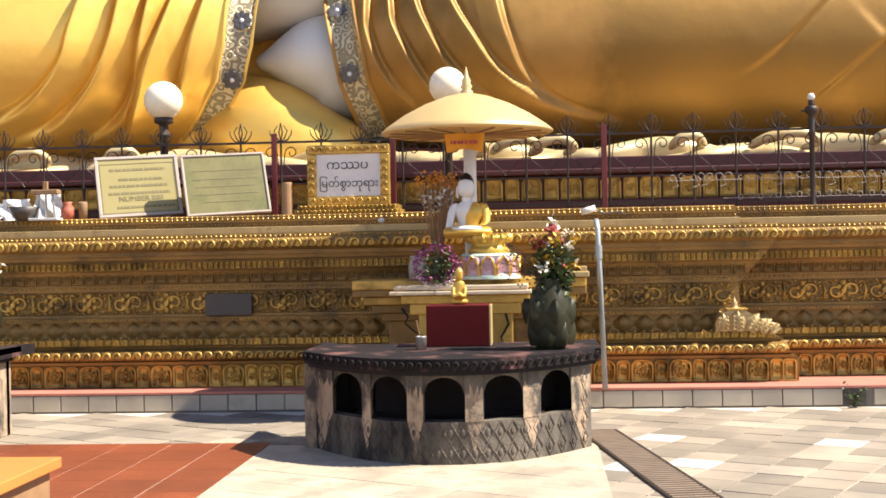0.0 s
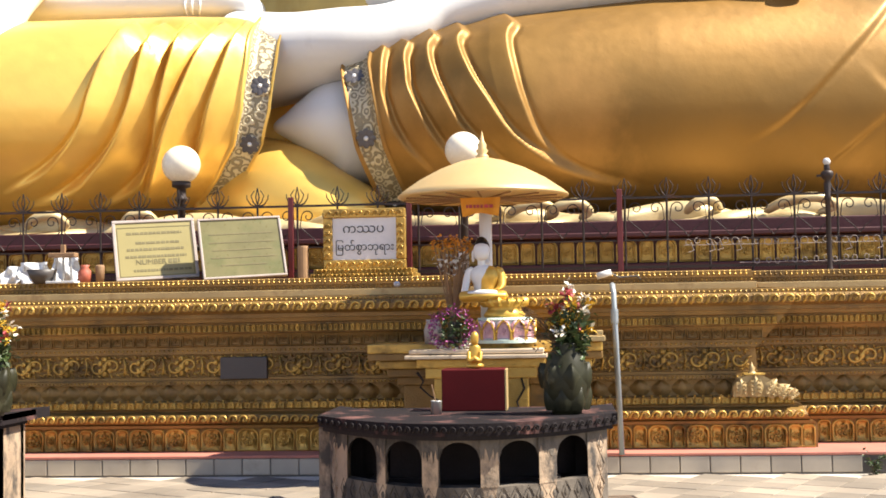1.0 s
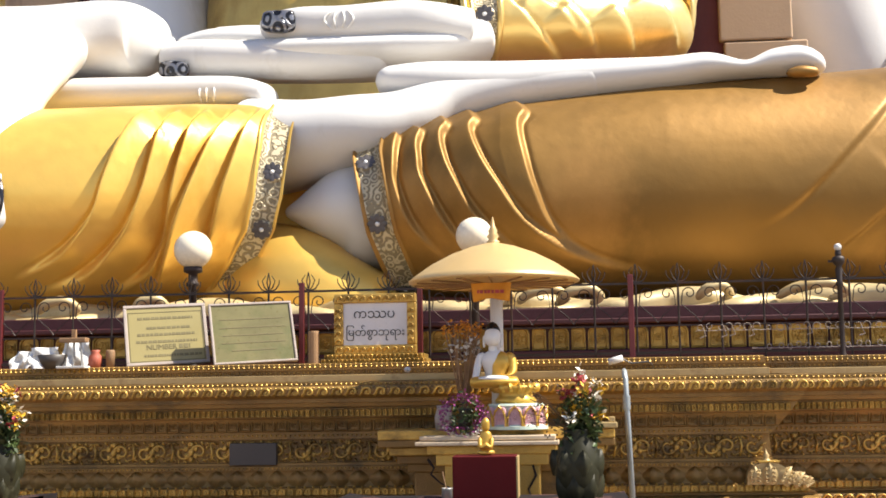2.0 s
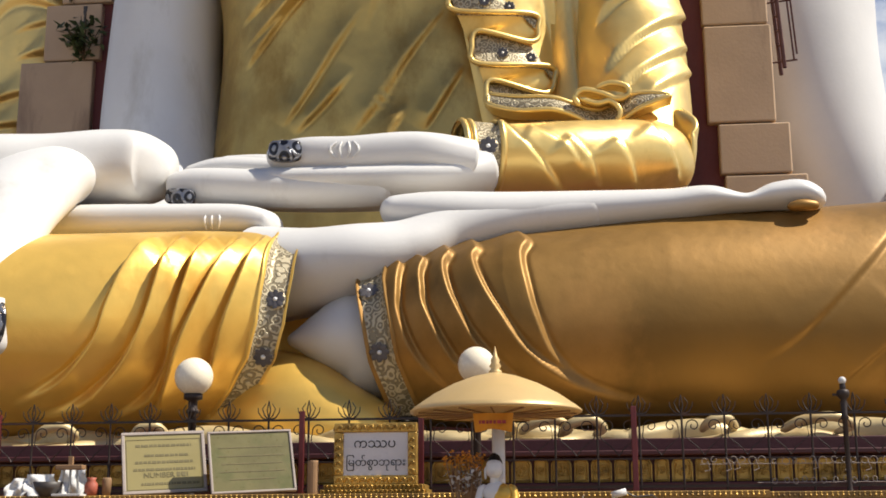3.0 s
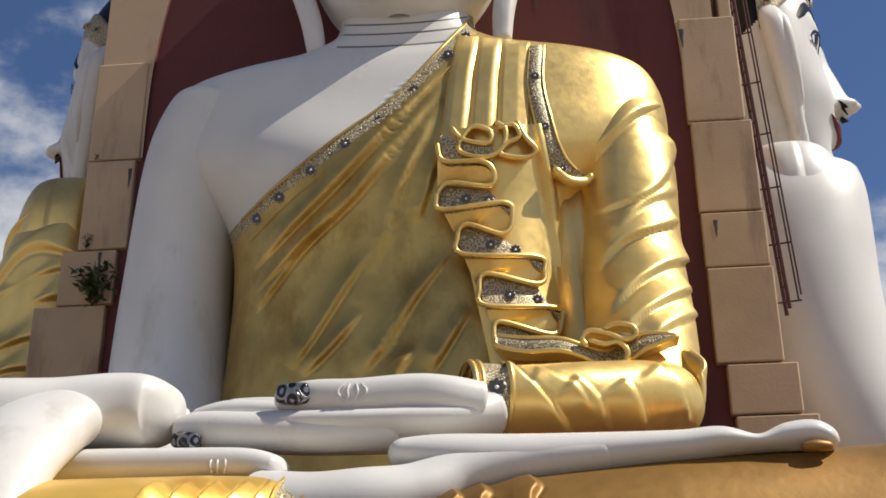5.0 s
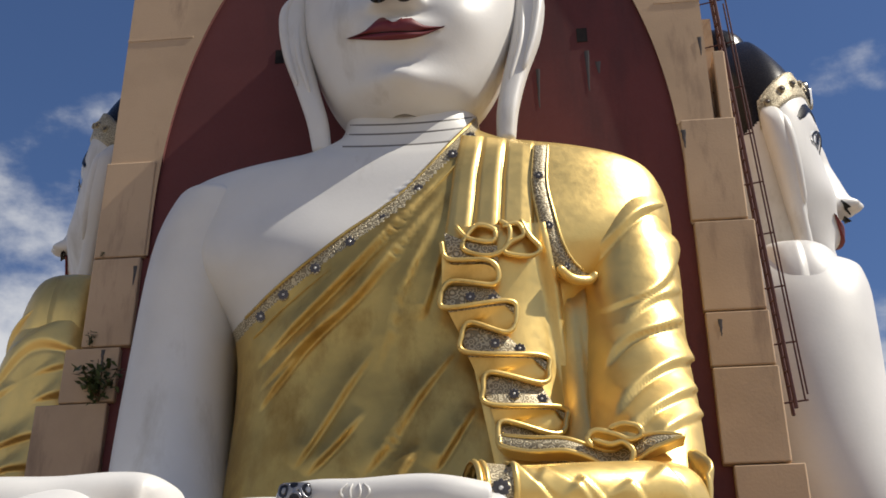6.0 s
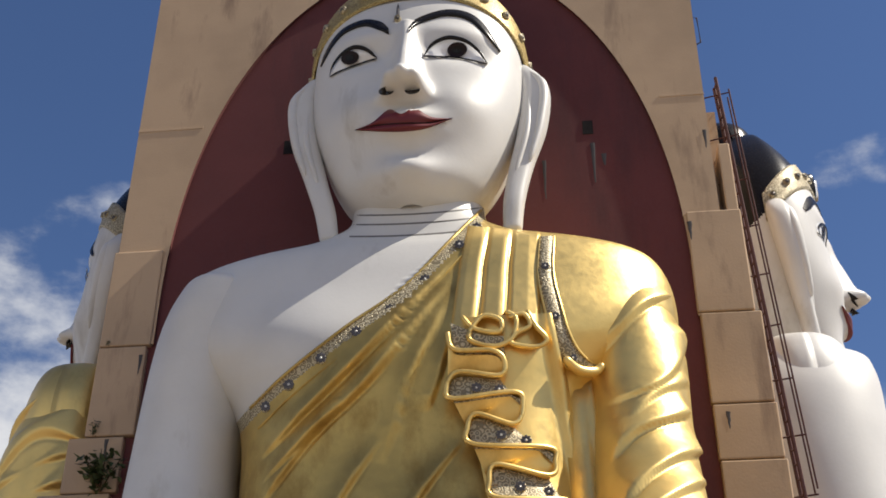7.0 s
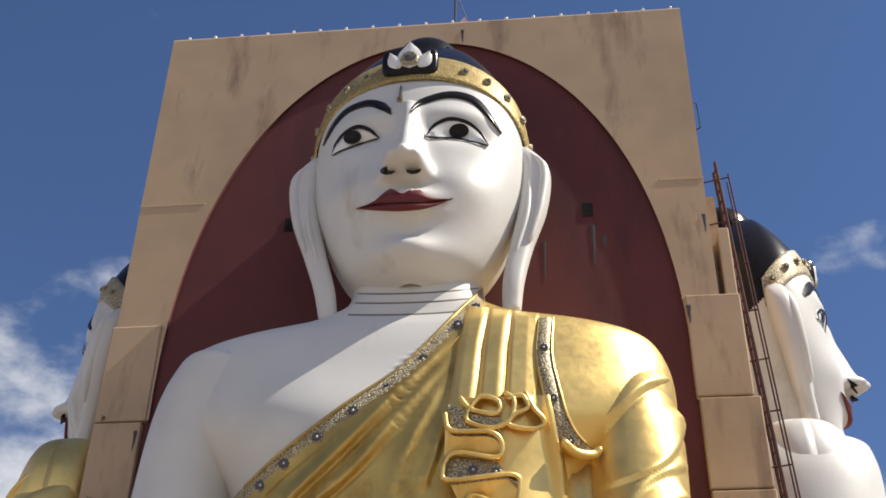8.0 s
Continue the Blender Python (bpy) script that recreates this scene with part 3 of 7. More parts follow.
    between([(-4.36, 18.42), (-3.99, 18.59), (-3.63, 18.92), (-3.35, 18.78), (-3.06, 18.91), (-2.68, 18.63), (-2.23, 18.55)], [(-4.36, 18.42), (-3.86, 18.50), (-3.34, 18.52), (-2.74, 18.48), (-2.23, 18.55)], LIPS, 70, .01, .06)
    between([(-4.36, 18.42), (-3.86, 18.50), (-3.34, 18.52), (-2.74, 18.48), (-2.23, 18.55)], [(-4.35, 18.41), (-3.85, 18.33), (-3.33, 18.28), (-2.80, 18.32), (-2.23, 18.54)], LIPS, 70, .01, .06)
    stroke([(-4.38, 18.41), (-3.86, 18.50), (-3.34, 18.51), (-2.74, 18.48), (-2.22, 18.57)], .035, BLACK, lift=.04)
    drop = onto(face_y, np.full(6, -3.49), np.linspace(22.06, 21.56, 6), 21.3, .04)
    s.grid(tube([tuple(float(v) for v in p) for p in drop], [(.02, .02), (.05, .04)], 12, 10, (.2, .1)), ROSETTE)
    stud(s, float(drop[-1][0]), float(drop[-1][1]) - .02, float(drop[-1][2]), .09, 0)
    # long ears
    for pts in ([(-5.72, 23.15, 21.25), (-5.96, 23.1, 20.6), (-5.86, 22.95, 19.4), (-5.52, 22.8, 18.2), (-5.22, 22.65, 17.2), (-5.06, 22.6, 16.3)],
                [(-.74, 23.15, 21.25), (-.46, 23.1, 20.6), (-.54, 22.95, 19.4), (-.82, 22.8, 18.2), (-1.0, 22.65, 17.2), (-1.06, 22.6, 16.3)]):
        m_ = 1 if pts[0][0] < HX else -1
        s.grid(upright([(pts[0][0] + .12 * m_, 23.2, 21.5)] + pts, [(.06, .12), (.24, .28), (.36, .34), (.34, .32), (.27, .25), (.24, .22), (.20, .18)], 70, 28, (.15, .12), 2.5), WHITE, True)
        rim = [(x - .2 * m_, y - .22, z) for x, y, z in pts]
        s.grid(upright([(rim[0][0] + .25 * m_, rim[0][1] + .1, 21.3), rim[1], rim[2], rim[3]], [(.09, .12), (.13, .18), (.12, .16), (.06, .08)], 40, 12, (.1, .3)), WHITE, True)
        s.grid(upright([(x + .12 * m_, y - .26, z - .3) for x, y, z in pts[1:4]], [(.07, .1), (.1, .14), (.05, .06)], 30, 12, (.2, .3)), WHITE, True)


def stud(s, x, y, z, r, turn):
    """A round jewel in a ring, facing forward and turned about the upright."""
    a = np.linspace(0, 2 * np.pi, 16)
    m = np.array(Matrix.Rotation(radians(turn), 3, "Z"))
    for radii, depth, mat in (((.02, .35, .55), (-.07, -.06, -.03), ROSETTE), ((.55, .8, 1.0), (-.03, -.06, .02), ORNATE)):
        rows = [np.stack([r * q * np.cos(a), np.full(16, d), r * q * np.sin(a)], -1) @ m.T + np.array([x, y, z]) for q, d in zip(radii, depth)]
        s.grid(np.array(rows), mat)


def plate(x, y, z, rx_, rz_):
    a = np.linspace(0, 2 * np.pi, 40)
    c, n = np.cos(a), np.sin(a)
    c, n = np.sign(c) * np.abs(c) ** .5, np.sign(n) * np.abs(n) ** .5
    return np.array([np.stack([x + rx_ * k * c, y + d + 0 * a, z + rz_ * k * n], -1) for k, d in ((.02, -.04), (.9, -.03), (1.0, .02), (1.0, .3))])


def petal(x, y, z, rx_, rz_, lean):
    t = np.linspace(0, 1, 14)
    wdt = rx_ * np.sin(np.pi * t ** .8) ** .8
    c, n = math.cos(radians(lean)), math.sin(radians(lean))
    rows = []
    for k, d in ((-1, .02), (-.4, -.05), (0, -.03), (.4, -.05), (1, .02)):
        px_, pz_ = wdt * k, (t - .4) * 2 * rz_
        rows.append(np.stack([x + px_ * c - pz_ * n, np.full(14, y + d), z + px_ * n + pz_ * c], -1))
    return np.array(rows)


def rosette(s, x, y, z, r, normal=(0, -1, 0)):
    """A flat flower of eight dark mosaic petals round a pale heart, in a pale ring."""
    m = np.array(Vector((0, -1, 0)).rotation_difference(Vector(normal).normalized()).to_matrix())
    at = np.array([x, y, z])
    a = np.linspace(0, 2 * np.pi, 33)
    for radii, depth, mat in (((.02, .9, 1.1), (-.02, -.02, .02), ORNATE), ((.02, .18, .25), (-.05, -.045, -.02), EYEWHITE)):
        s.grid(np.array([np.stack([r * k * np.cos(a), np.full(33, d), r * k * np.sin(a)], -1) @ m.T + at for k, d in zip(radii, depth)]), mat)
    u = np.linspace(0, 1, 7)
    for i in range(8):
        c, n = math.cos(i * math.pi / 4), math.sin(i * math.pi / 4)
        along, half_w = r * (.26 + .76 * u), r * .33 * np.sin(np.pi * (.12 + .80 * u)) ** .7
        s.grid(np.array([np.stack([along * c - k * half_w * n, np.full(7, -.03 - .012 * (1 - abs(k))), along * n + k * half_w * c], -1) @ m.T + at for k in (-1, 0, 1)]), ROSETTE)


TORSO = [(5.0, 3.9, 2.7), (6.5, 3.8, 2.6), (8.5, 3.62, 2.35), (10.5, 3.5, 2.15), (11.8, 3.55, 2.15), (12.5, 3.8, 2.18), (13.0, 4.35, 2.2), (13.5, 5.05, 2.18), (14.0, 5.45, 2.1), (14.7, 5.5, 1.95),
         (15.3, 5.38, 1.82), (15.75, 5.12, 1.68), (15.98, 4.6, 1.57), (16.11, 3.9, 1.50), (16.20, 3.3, 1.47), (16.37, 2.6, 1.43), (16.66, 1.9, 1.38), (16.95, 1.6, 1.36), (17.4, 1.5, 1.35), (18.4, 1.45, 1.3)]
TX, TY = -3.2, 23.6
CHEST = [
    ([(-2.03, 14.68), (-3.08, 13.44), (-3.94, 12.45), (-4.82, 11.49), (-5.72, 10.51)], 0.18, .05, 0.31),
    ([(-2.09, 14.26), (-3.18, 12.77), (-3.82, 11.91), (-4.64, 11.08), (-5.64, 10.07)], 0.16, .05, 0.28),
    ([(-2.24, 13.76), (-2.68, 12.73), (-2.99, 11.92), (-3.21, 11.12), (-3.43, 10.34)], 0.11, .05, 0.23),
    ([(-3.47, 10.85), (-3.92, 10.15), (-4.51, 9.15), (-4.89, 8.59)], 0.11, .05, 0.23),
    ([(-2.02, 10.72), (-2.63, 9.89), (-3.16, 9.04), (-3.67, 8.39)], 0.13, .05, 0.26),
    ([(-1.69, 9.61), (-2.06, 8.99), (-2.40, 8.44)], 0.13, .05, 0.26),
    ([(-3.65, 9.64), (-4.10, 9.06), (-4.68, 8.46)], 0.11, .05, 0.22),
    ([(-2.21, 12.95), (-2.43, 12.00), (-2.64, 11.32)], 0.10, .05, 0.20),
    ([(-4.18, 11.63), (-4.89, 10.75), (-5.62, 9.68)], 0.10, .05, 0.23),
    ([(-2.68, 8.91), (-2.93, 8.51), (-3.07, 8.11)], 0.10, .05, 0.20),
]
HEM = [(-6.6, 10.9), (-6.05, 11.7), (-5.37, 12.43), (-4.3, 13.35), (-3.2, 14.17), (-2.07, 15.41), (-1.6, 15.9), (-1.2, 16.6)]
ROBE = 0.10


def chest_y(x, z):
    w, d = soft_table(TORSO, z)
    q = np.clip(np.abs((x - TX) / w), 0, .999)
    y = TY - d * (1 - q ** 2.6) ** (1 / 2.6)
    pecs = .16 * np.exp(-((x + 5.0) / 1.3) ** 2) * np.exp(-((z - 13.2) / 1.2) ** 2)
    return y - pecs


def hem_side(Q):
    """Above zero where the robe covers the chest (points of the plane at 21 m)."""
    c = spline(HEM, 200)
    x = Q[..., 0]
    return np.interp(x, c[:, 0], c[:, 1]) - Q[..., 1]


def robe_y(x, z):
    y = chest_y(x, z)
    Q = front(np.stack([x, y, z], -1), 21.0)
    return y - ROBE * np.clip(hem_side(Q) / .05, 0, 1)


def torso(s):
    z = np.linspace(5.0, 18.4, 380)
    w, d = soft_table(TORSO, z)
    a = np.concatenate([np.linspace(0, np.pi, 50, endpoint=False), np.linspace(np.pi, 2 * np.pi, 330, endpoint=False)])
    ca, sa = np.cos(a), np.sin(a)
    p = 2 / 2.6
    X = TX + w[:, None] * (np.sign(ca) * np.abs(ca) ** p)[None]
    Z = np.repeat(z[:, None], len(a), 1)
    Y = np.where(sa[None] > 0, TY + np.minimum(d, 1.4)[:, None] * np.abs(sa)[None] ** p, chest_y(X, Z))
    P = np.stack([X, Y, Z], -1)
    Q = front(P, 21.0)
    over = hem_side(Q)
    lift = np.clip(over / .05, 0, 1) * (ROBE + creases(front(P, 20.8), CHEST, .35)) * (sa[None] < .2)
    P = P + lift[..., None] * np.array([0, -1.0, 0])
    # The shaded tone stops at x = -1.1; the brighter shoulder takes plain gold.
    m = np.where(over > 0.02, np.where(X > -1.1, s.index(GOLD), s.index(GOLD_CHEST)), s.index(WHITE))
    m = np.where((over > 0.02) & (over < .42) & (sa[None] < 0), s.index(ORNATE), m)
    mm = m[:-1]
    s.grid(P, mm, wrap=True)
    # raised hem along the mosaic border, with its flowers
    c = spline(HEM[1:-1], 60)
    for off in (0.0, .42):
        s.grid(np.array([onto(robe_y, c[:, 0] + (off + k) * .45, c[:, 1] - (off + k), 21.0, l) for k, l in ((-.04, -.03), (0, .06), (.04, -.02))]), GOLD_CHEST)
    for k in range(4, 58, 7):
        b = onto(robe_y, np.array([c[k, 0] + .10]), np.array([c[k, 1] - .22]), 21.0, .02)[0]
        rosette(s, *b, .11)
    # neck and its three lines
    e = np.linspace(-1, 1, 40)
    for zz, hw in ((16.72, 1.35), (16.48, 1.42), (16.18, 1.5)):
        s.grid(np.array([onto(chest_y, -3.05 + hw * e, zz + h + .06 * e ** 2, 22.2, l) for h, l in ((-.022, .0), (0, .012), (.022, .0))]), LINE)


ARM_FOLDS = [
    ([(2.19, 13.42), (1.72, 13.45), (1.39, 13.30), (0.93, 12.84), (0.54, 12.39), (0.30, 11.96)], 0.15, 0.05, 0.45),
    ([(2.15, 12.91), (2.04, 12.32), (1.80, 11.92), (1.36, 11.60), (0.53, 11.37)], 0.1, 0.05, 0.3),
    ([(2.09, 11.11), (1.67, 10.99), (1.10, 10.77), (0.61, 10.25)], 0.14, 0.05, 0.4),
    ([(2.22, 10.35), (1.75, 10.24), (1.23, 9.89), (0.75, 9.33)], 0.14, 0.05, 0.38),
    ([(2.22, 9.79), (1.80, 9.63), (1.28, 9.31), (0.87, 8.91)], 0.13, 0.05, 0.34),
    ([(2.14, 11.73), (1.56, 11.54), (1.02, 11.06)], 0.08, 0.05, 0.3),
    ([(2.26, 9.32), (1.86, 9.18), (1.45, 8.94)], 0.1, 0.05, 0.3),
]
SLEEVE = [
    ([(-1.00, 7.94), (-0.78, 7.75), (-0.47, 7.42), (-0.13, 6.98), (-0.00, 6.70)], 0.12, 0.05, 0.35),
    ([(0.07, 7.71), (0.39, 7.33), (0.57, 6.81)], 0.1, 0.06, 0.35),
    ([(0.82, 7.64), (1.04, 7.21), (1.13, 6.71)], 0.1, 0.06, 0.35),
    ([(1.32, 7.85), (1.65, 7.42), (1.79, 6.87)], 0.11, 0.05, 0.3),
    ([(-0.55, 7.88), (-0.02, 7.58), (0.32, 7.10)], 0.06, 0.06, 0.3),
]


def arms(s):
    # bare arm
    s.grid(upright([(-7.3, 23.6, 15.7), (-7.62, 23.6, 14.7), (-7.8, 23.55, 13.6), (-7.95, 23.4, 11.6), (-7.9, 23.1, 9.6), (-7.65, 22.5, 7.7), (-7.5, 22.1, 6.8)],
                   [(.9, 1.65), (1.06, 1.78), (1.1, 1.70), (1.08, 1.5), (1.14, 1.45), (1.2, 1.4), (1.1, 1.3)], 110, 72, (.7, .5)), WHITE, True)
    s.grid(tube([(-9.08, 22.20, 8.27), (-8.42, 20.60, 7.83), (-7.85, 19.20, 7.42), (-7.44, 18.20, 7.11)], [(0.80, 0.53), (0.75, 0.54), (0.70, 0.51), (0.60, 0.49)], 50, 48, (.5, .3)), WHITE, True)
    s.grid(tube([(-5.98, 17.90, 7.01), (-6.34, 17.95, 7.07), (-6.87, 17.90, 7.07), (-7.71, 17.75, 6.99), (-8.49, 17.50, 6.92), (-9.58, 17.20, 6.83)], [(0.40, 0.33), (0.70, 0.51), (0.75, 0.56), (0.80, 0.55), (0.80, 0.56), (0.80, 0.57)], 90, 56, (.38, .4), 2.5), WHITE, True)
    s.grid(tube([(-7.55, 17.60, 6.92), (-7.75, 16.90, 6.51), (-7.70, 16.00, 5.78), (-7.58, 15.40, 4.98), (-7.49, 15.10, 4.36), (-7.43, 15.05, 3.70)], [(.9, .5), (.85, .5), (.72, .42), (.58, .34), (.48, .28), (.40, .22)], 60, 44, (.4, .3)), WHITE, True)
    for k in (0, .1, .2):
        s.grid(tube([(-8.95, 16.0 - k * .7, 5.9 - k), (-8.5, 15.68 - k * .7, 5.75 - k), (-8.05, 15.9 - k * .7, 5.85 - k)], [(.02, .02), (.03, .03), (.02, .02)], 14, 8, (.05, .05)), WHITE, True)
    s.grid(tube([(-7.20, 15.0, 4.5), (-7.16, 14.92, 4.2), (-7.20, 14.95, 3.9)], [(.12, .05), (.16, .06), (.12, .05)], 12, 20, (.1, .1)), NAILS, True)
    # sleeved arm
    P = upright([(.95, 23.55, 15.6), (1.15, 23.45, 14.6), (1.3, 23.2, 13.4), (1.28, 22.9, 11.5), (1.32, 22.2, 9.8), (1.3, 21.3, 8.2), (1.25, 21.0, 7.2)],
             [(.8, .95), (1.04, 1.2), (1.06, 1.28), (1.05, 1.25), (1.05, 1.25), (1.0, 1.2), (.9, 1.0)], 220, 120, (.6, .5))
    n = normals(P, True)
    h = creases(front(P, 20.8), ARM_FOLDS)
    c = P.mean(1, keepdims=True)
    n *= np.sign(((P - c) * n).sum(-1, keepdims=True))
    s.grid(P + n * h[..., None], GOLD, True)
    P = tube([(1.75, 21.0, 7.75), (1.2, 20.0, 7.5), (.2, 19.35, 7.4), (-.8, 18.95, 7.3), (-1.62, 18.7, 7.27)], [(.8, .75), (.8, .72), (.72, .62), (.68, .58), (.72, .6)], 120, 100, (.8, 0))
    n = normals(P, True)
    c = P.mean(1, keepdims=True)
    n *= np.sign(((P - c) * n).sum(-1, keepdims=True))
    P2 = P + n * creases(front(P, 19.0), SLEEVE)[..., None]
    m = np.full((119, 100), s.index(GOLD))
    m[100:114] = s.index(ORNATE)
    s.grid(P2, m, True)
    for k in (99, 114, 118):
        ring = P2[k]
        s.grid(tube(list(ring[::4]) + [ring[0]], [(.05, .05)] * 26, 120, 8, (0, 0)), GOLD)
    rosette(s, *(P2[107, 0] if P2[107, 0, 1] < P2[107, 50, 1] else P2[107, 50]) + np.array([0, -.02, 0]), .14)
    # cloth hanging between arm and body
    P = upright([(.0, 23.4, 13.6), (.05, 23.2, 12.2), (.15, 23.0, 10.6), (.3, 22.5, 9.2), (.5, 21.7, 7.9)], [(.8, .8), (.85, .95), (.85, .95), (.8, .9), (.7, .8)], 80, 60, (.5, .3))
    n = normals(P, True)
    n *= np.sign(((P - P.mean(1, keepdims=True)) * n).sum(-1, keepdims=True))
    web = [([(-.1, 12.6), (.15, 11.2), (.3, 9.6), (.5, 8.4)], .10, .05, .3), ([(.35, 12.2), (.45, 10.8), (.6, 9.4)], .08, .05, .25)]
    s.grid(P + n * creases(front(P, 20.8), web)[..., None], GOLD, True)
    # shoulder sash rolling over the arm
    lap = tube([(1.95, 20.6, 8.6), (2.15, 20.3, 8.0), (2.12, 20.1, 7.4)], [(.12, .12), (.1, .3), (.06, .1)], 20, 16, (.2, .2))
    s.grid(lap, GOLD, True)
    # hand in the lap
    s.grid(tube([(-1.26, 18.70, 7.09), (-1.85, 18.40, 6.81), (-2.54, 18.30, 6.74), (-3.77, 18.30, 6.75), (-4.85, 18.35, 6.79), (-5.68, 18.40, 6.85)], [(0.70, 0.44), (0.80, 0.33), (0.85, 0.29), (0.85, 0.29), (0.70, 0.28), (0.50, 0.27)], 50, 44, (0.1, .4)), WHITE, True)
    s.grid(tube([(-1.36, 18.20, 7.04), (-1.89, 17.95, 7.12), (-2.35, 17.85, 7.15), (-3.16, 17.80, 7.12), (-3.86, 17.85, 7.16), (-4.46, 17.95, 7.18)], [(0.50, 0.34), (0.42, 0.32), (0.34, 0.31), (0.30, 0.29), (0.28, 0.27), (0.22, 0.18)], 70, 40, (.1, .2), 2.3), WHITE, True)
    s.grid(tube([(-4.37, 17.72, 7.21), (-4.08, 17.60, 7.16), (-3.84, 17.62, 7.17)], [(.12, .15), (.14, .165), (.12, .15)], 14, 24, (.08, .08), 3.5), NAILS, True)
    for k in (-.17, -.06, .06, .16):
        s.grid(tube([(-3.19 + k * .7, 17.52, 7.13 + .14), (-3.19 + k * 1.3, 17.48, 7.13), (-3.19 + k * .7, 17.51, 7.13 - .14)], [(.014, .014), (.022, .022), (.014, .014)], 14, 8, (.05, .05)), WHITE, True)
    for limb_path, limb_radii in (([(-2.49, 17.95, 6.62), (-3.68, 17.85, 6.62), (-4.72, 17.85, 6.68), (-5.63, 17.95, 6.76), (-6.01, 18.00, 6.74)], [(0.34, 0.26), (0.36, 0.28), (0.34, 0.29), (0.28, 0.28), (0.20, 0.19)]), ([(-3.12, 18.60, 7.06), (-4.18, 18.50, 7.10), (-5.26, 18.50, 7.18), (-5.94, 18.50, 7.10)], [(0.35, 0.23), (0.33, 0.19), (0.30, 0.19), (0.20, 0.12)]), ([(-3.20, 19.10, 7.29), (-4.10, 19.00, 7.31), (-4.85, 19.00, 7.39), (-5.56, 19.05, 7.44)], [(0.35, 0.23), (0.30, 0.18), (0.28, 0.16), (0.20, 0.12)])):
        s.grid(tube(limb_path, limb_radii, 60, 36, (.2, .22)), WHITE, True)
    s.grid(tube([(-5.95, 17.80, 6.58), (-5.70, 17.66, 6.52), (-5.47, 17.62, 6.49)], [(.1, .11), (.11, .13), (.1, .11)], 14, 24, (.08, .08), 3.5), NAILS, True)


LEFT_FOLDS = [
    ([(-5.42, 5.49), (-5.59, 5.36), (-5.86, 5.02), (-6.07, 4.56), (-6.23, 4.11), (-6.67, 3.62), (-7.34, 3.24)], 0.21, 0.4, .05),
    ([(-5.06, 5.49), (-5.20, 5.31), (-5.36, 4.93), (-5.54, 4.36), (-5.82, 3.83), (-6.34, 3.37), (-7.02, 3.09)], 0.21, 0.34, .05),
    ([(-4.67, 5.48), (-4.81, 5.30), (-4.96, 4.92), (-5.11, 4.39), (-5.23, 3.79), (-5.48, 3.38), (-6.09, 3.02)], 0.20, 0.28, .05),
    ([(-4.27, 5.47), (-4.39, 5.29), (-4.61, 4.95), (-4.90, 4.34), (-5.08, 3.90), (-5.26, 3.38), (-5.48, 3.01)], 0.19, 0.3, .05),
    ([(-3.94, 5.49), (-4.05, 5.28), (-4.23, 4.90), (-4.44, 4.37), (-4.55, 4.00), (-4.69, 3.59), (-5.03, 3.12)], 0.19, 0.26, .05),
]
RIGHT_FOLDS = [
    ([(-2.13, 5.03), (-2.19, 4.88), (-2.21, 4.62), (-2.19, 4.36), (-1.99, 3.87), (-1.55, 3.36)], 0.11, 0.045, 0.22),
    ([(-1.80, 5.08), (-1.90, 4.92), (-1.89, 4.69), (-1.84, 4.43), (-1.51, 3.83), (-1.05, 3.31)], 0.11, 0.045, 0.22),
    ([(-1.44, 5.16), (-1.59, 5.02), (-1.56, 4.76), (-1.43, 4.45), (-1.11, 3.93), (-0.40, 3.27)], 0.11, 0.045, 0.22),
    ([(-1.06, 5.23), (-1.21, 5.09), (-1.09, 4.74), (-0.87, 4.38), (-0.46, 3.84), (0.39, 3.34), (1.22, 3.10)], 0.10, 0.045, 0.26),
    ([(-0.42, 5.33), (-0.57, 5.14), (-0.51, 4.73), (-0.38, 4.27), (-0.14, 3.76), (0.39, 3.29)], 0.09, 0.045, 0.30),
    ([(4.52, 5.91), (4.18, 5.34), (3.70, 4.78), (2.91, 4.00), (2.31, 3.65)], 0.05, 0.03, 0.4),
    ([(4.36, 4.20), (3.90, 3.81), (3.37, 3.38)], 0.05, 0.03, 0.4),
]


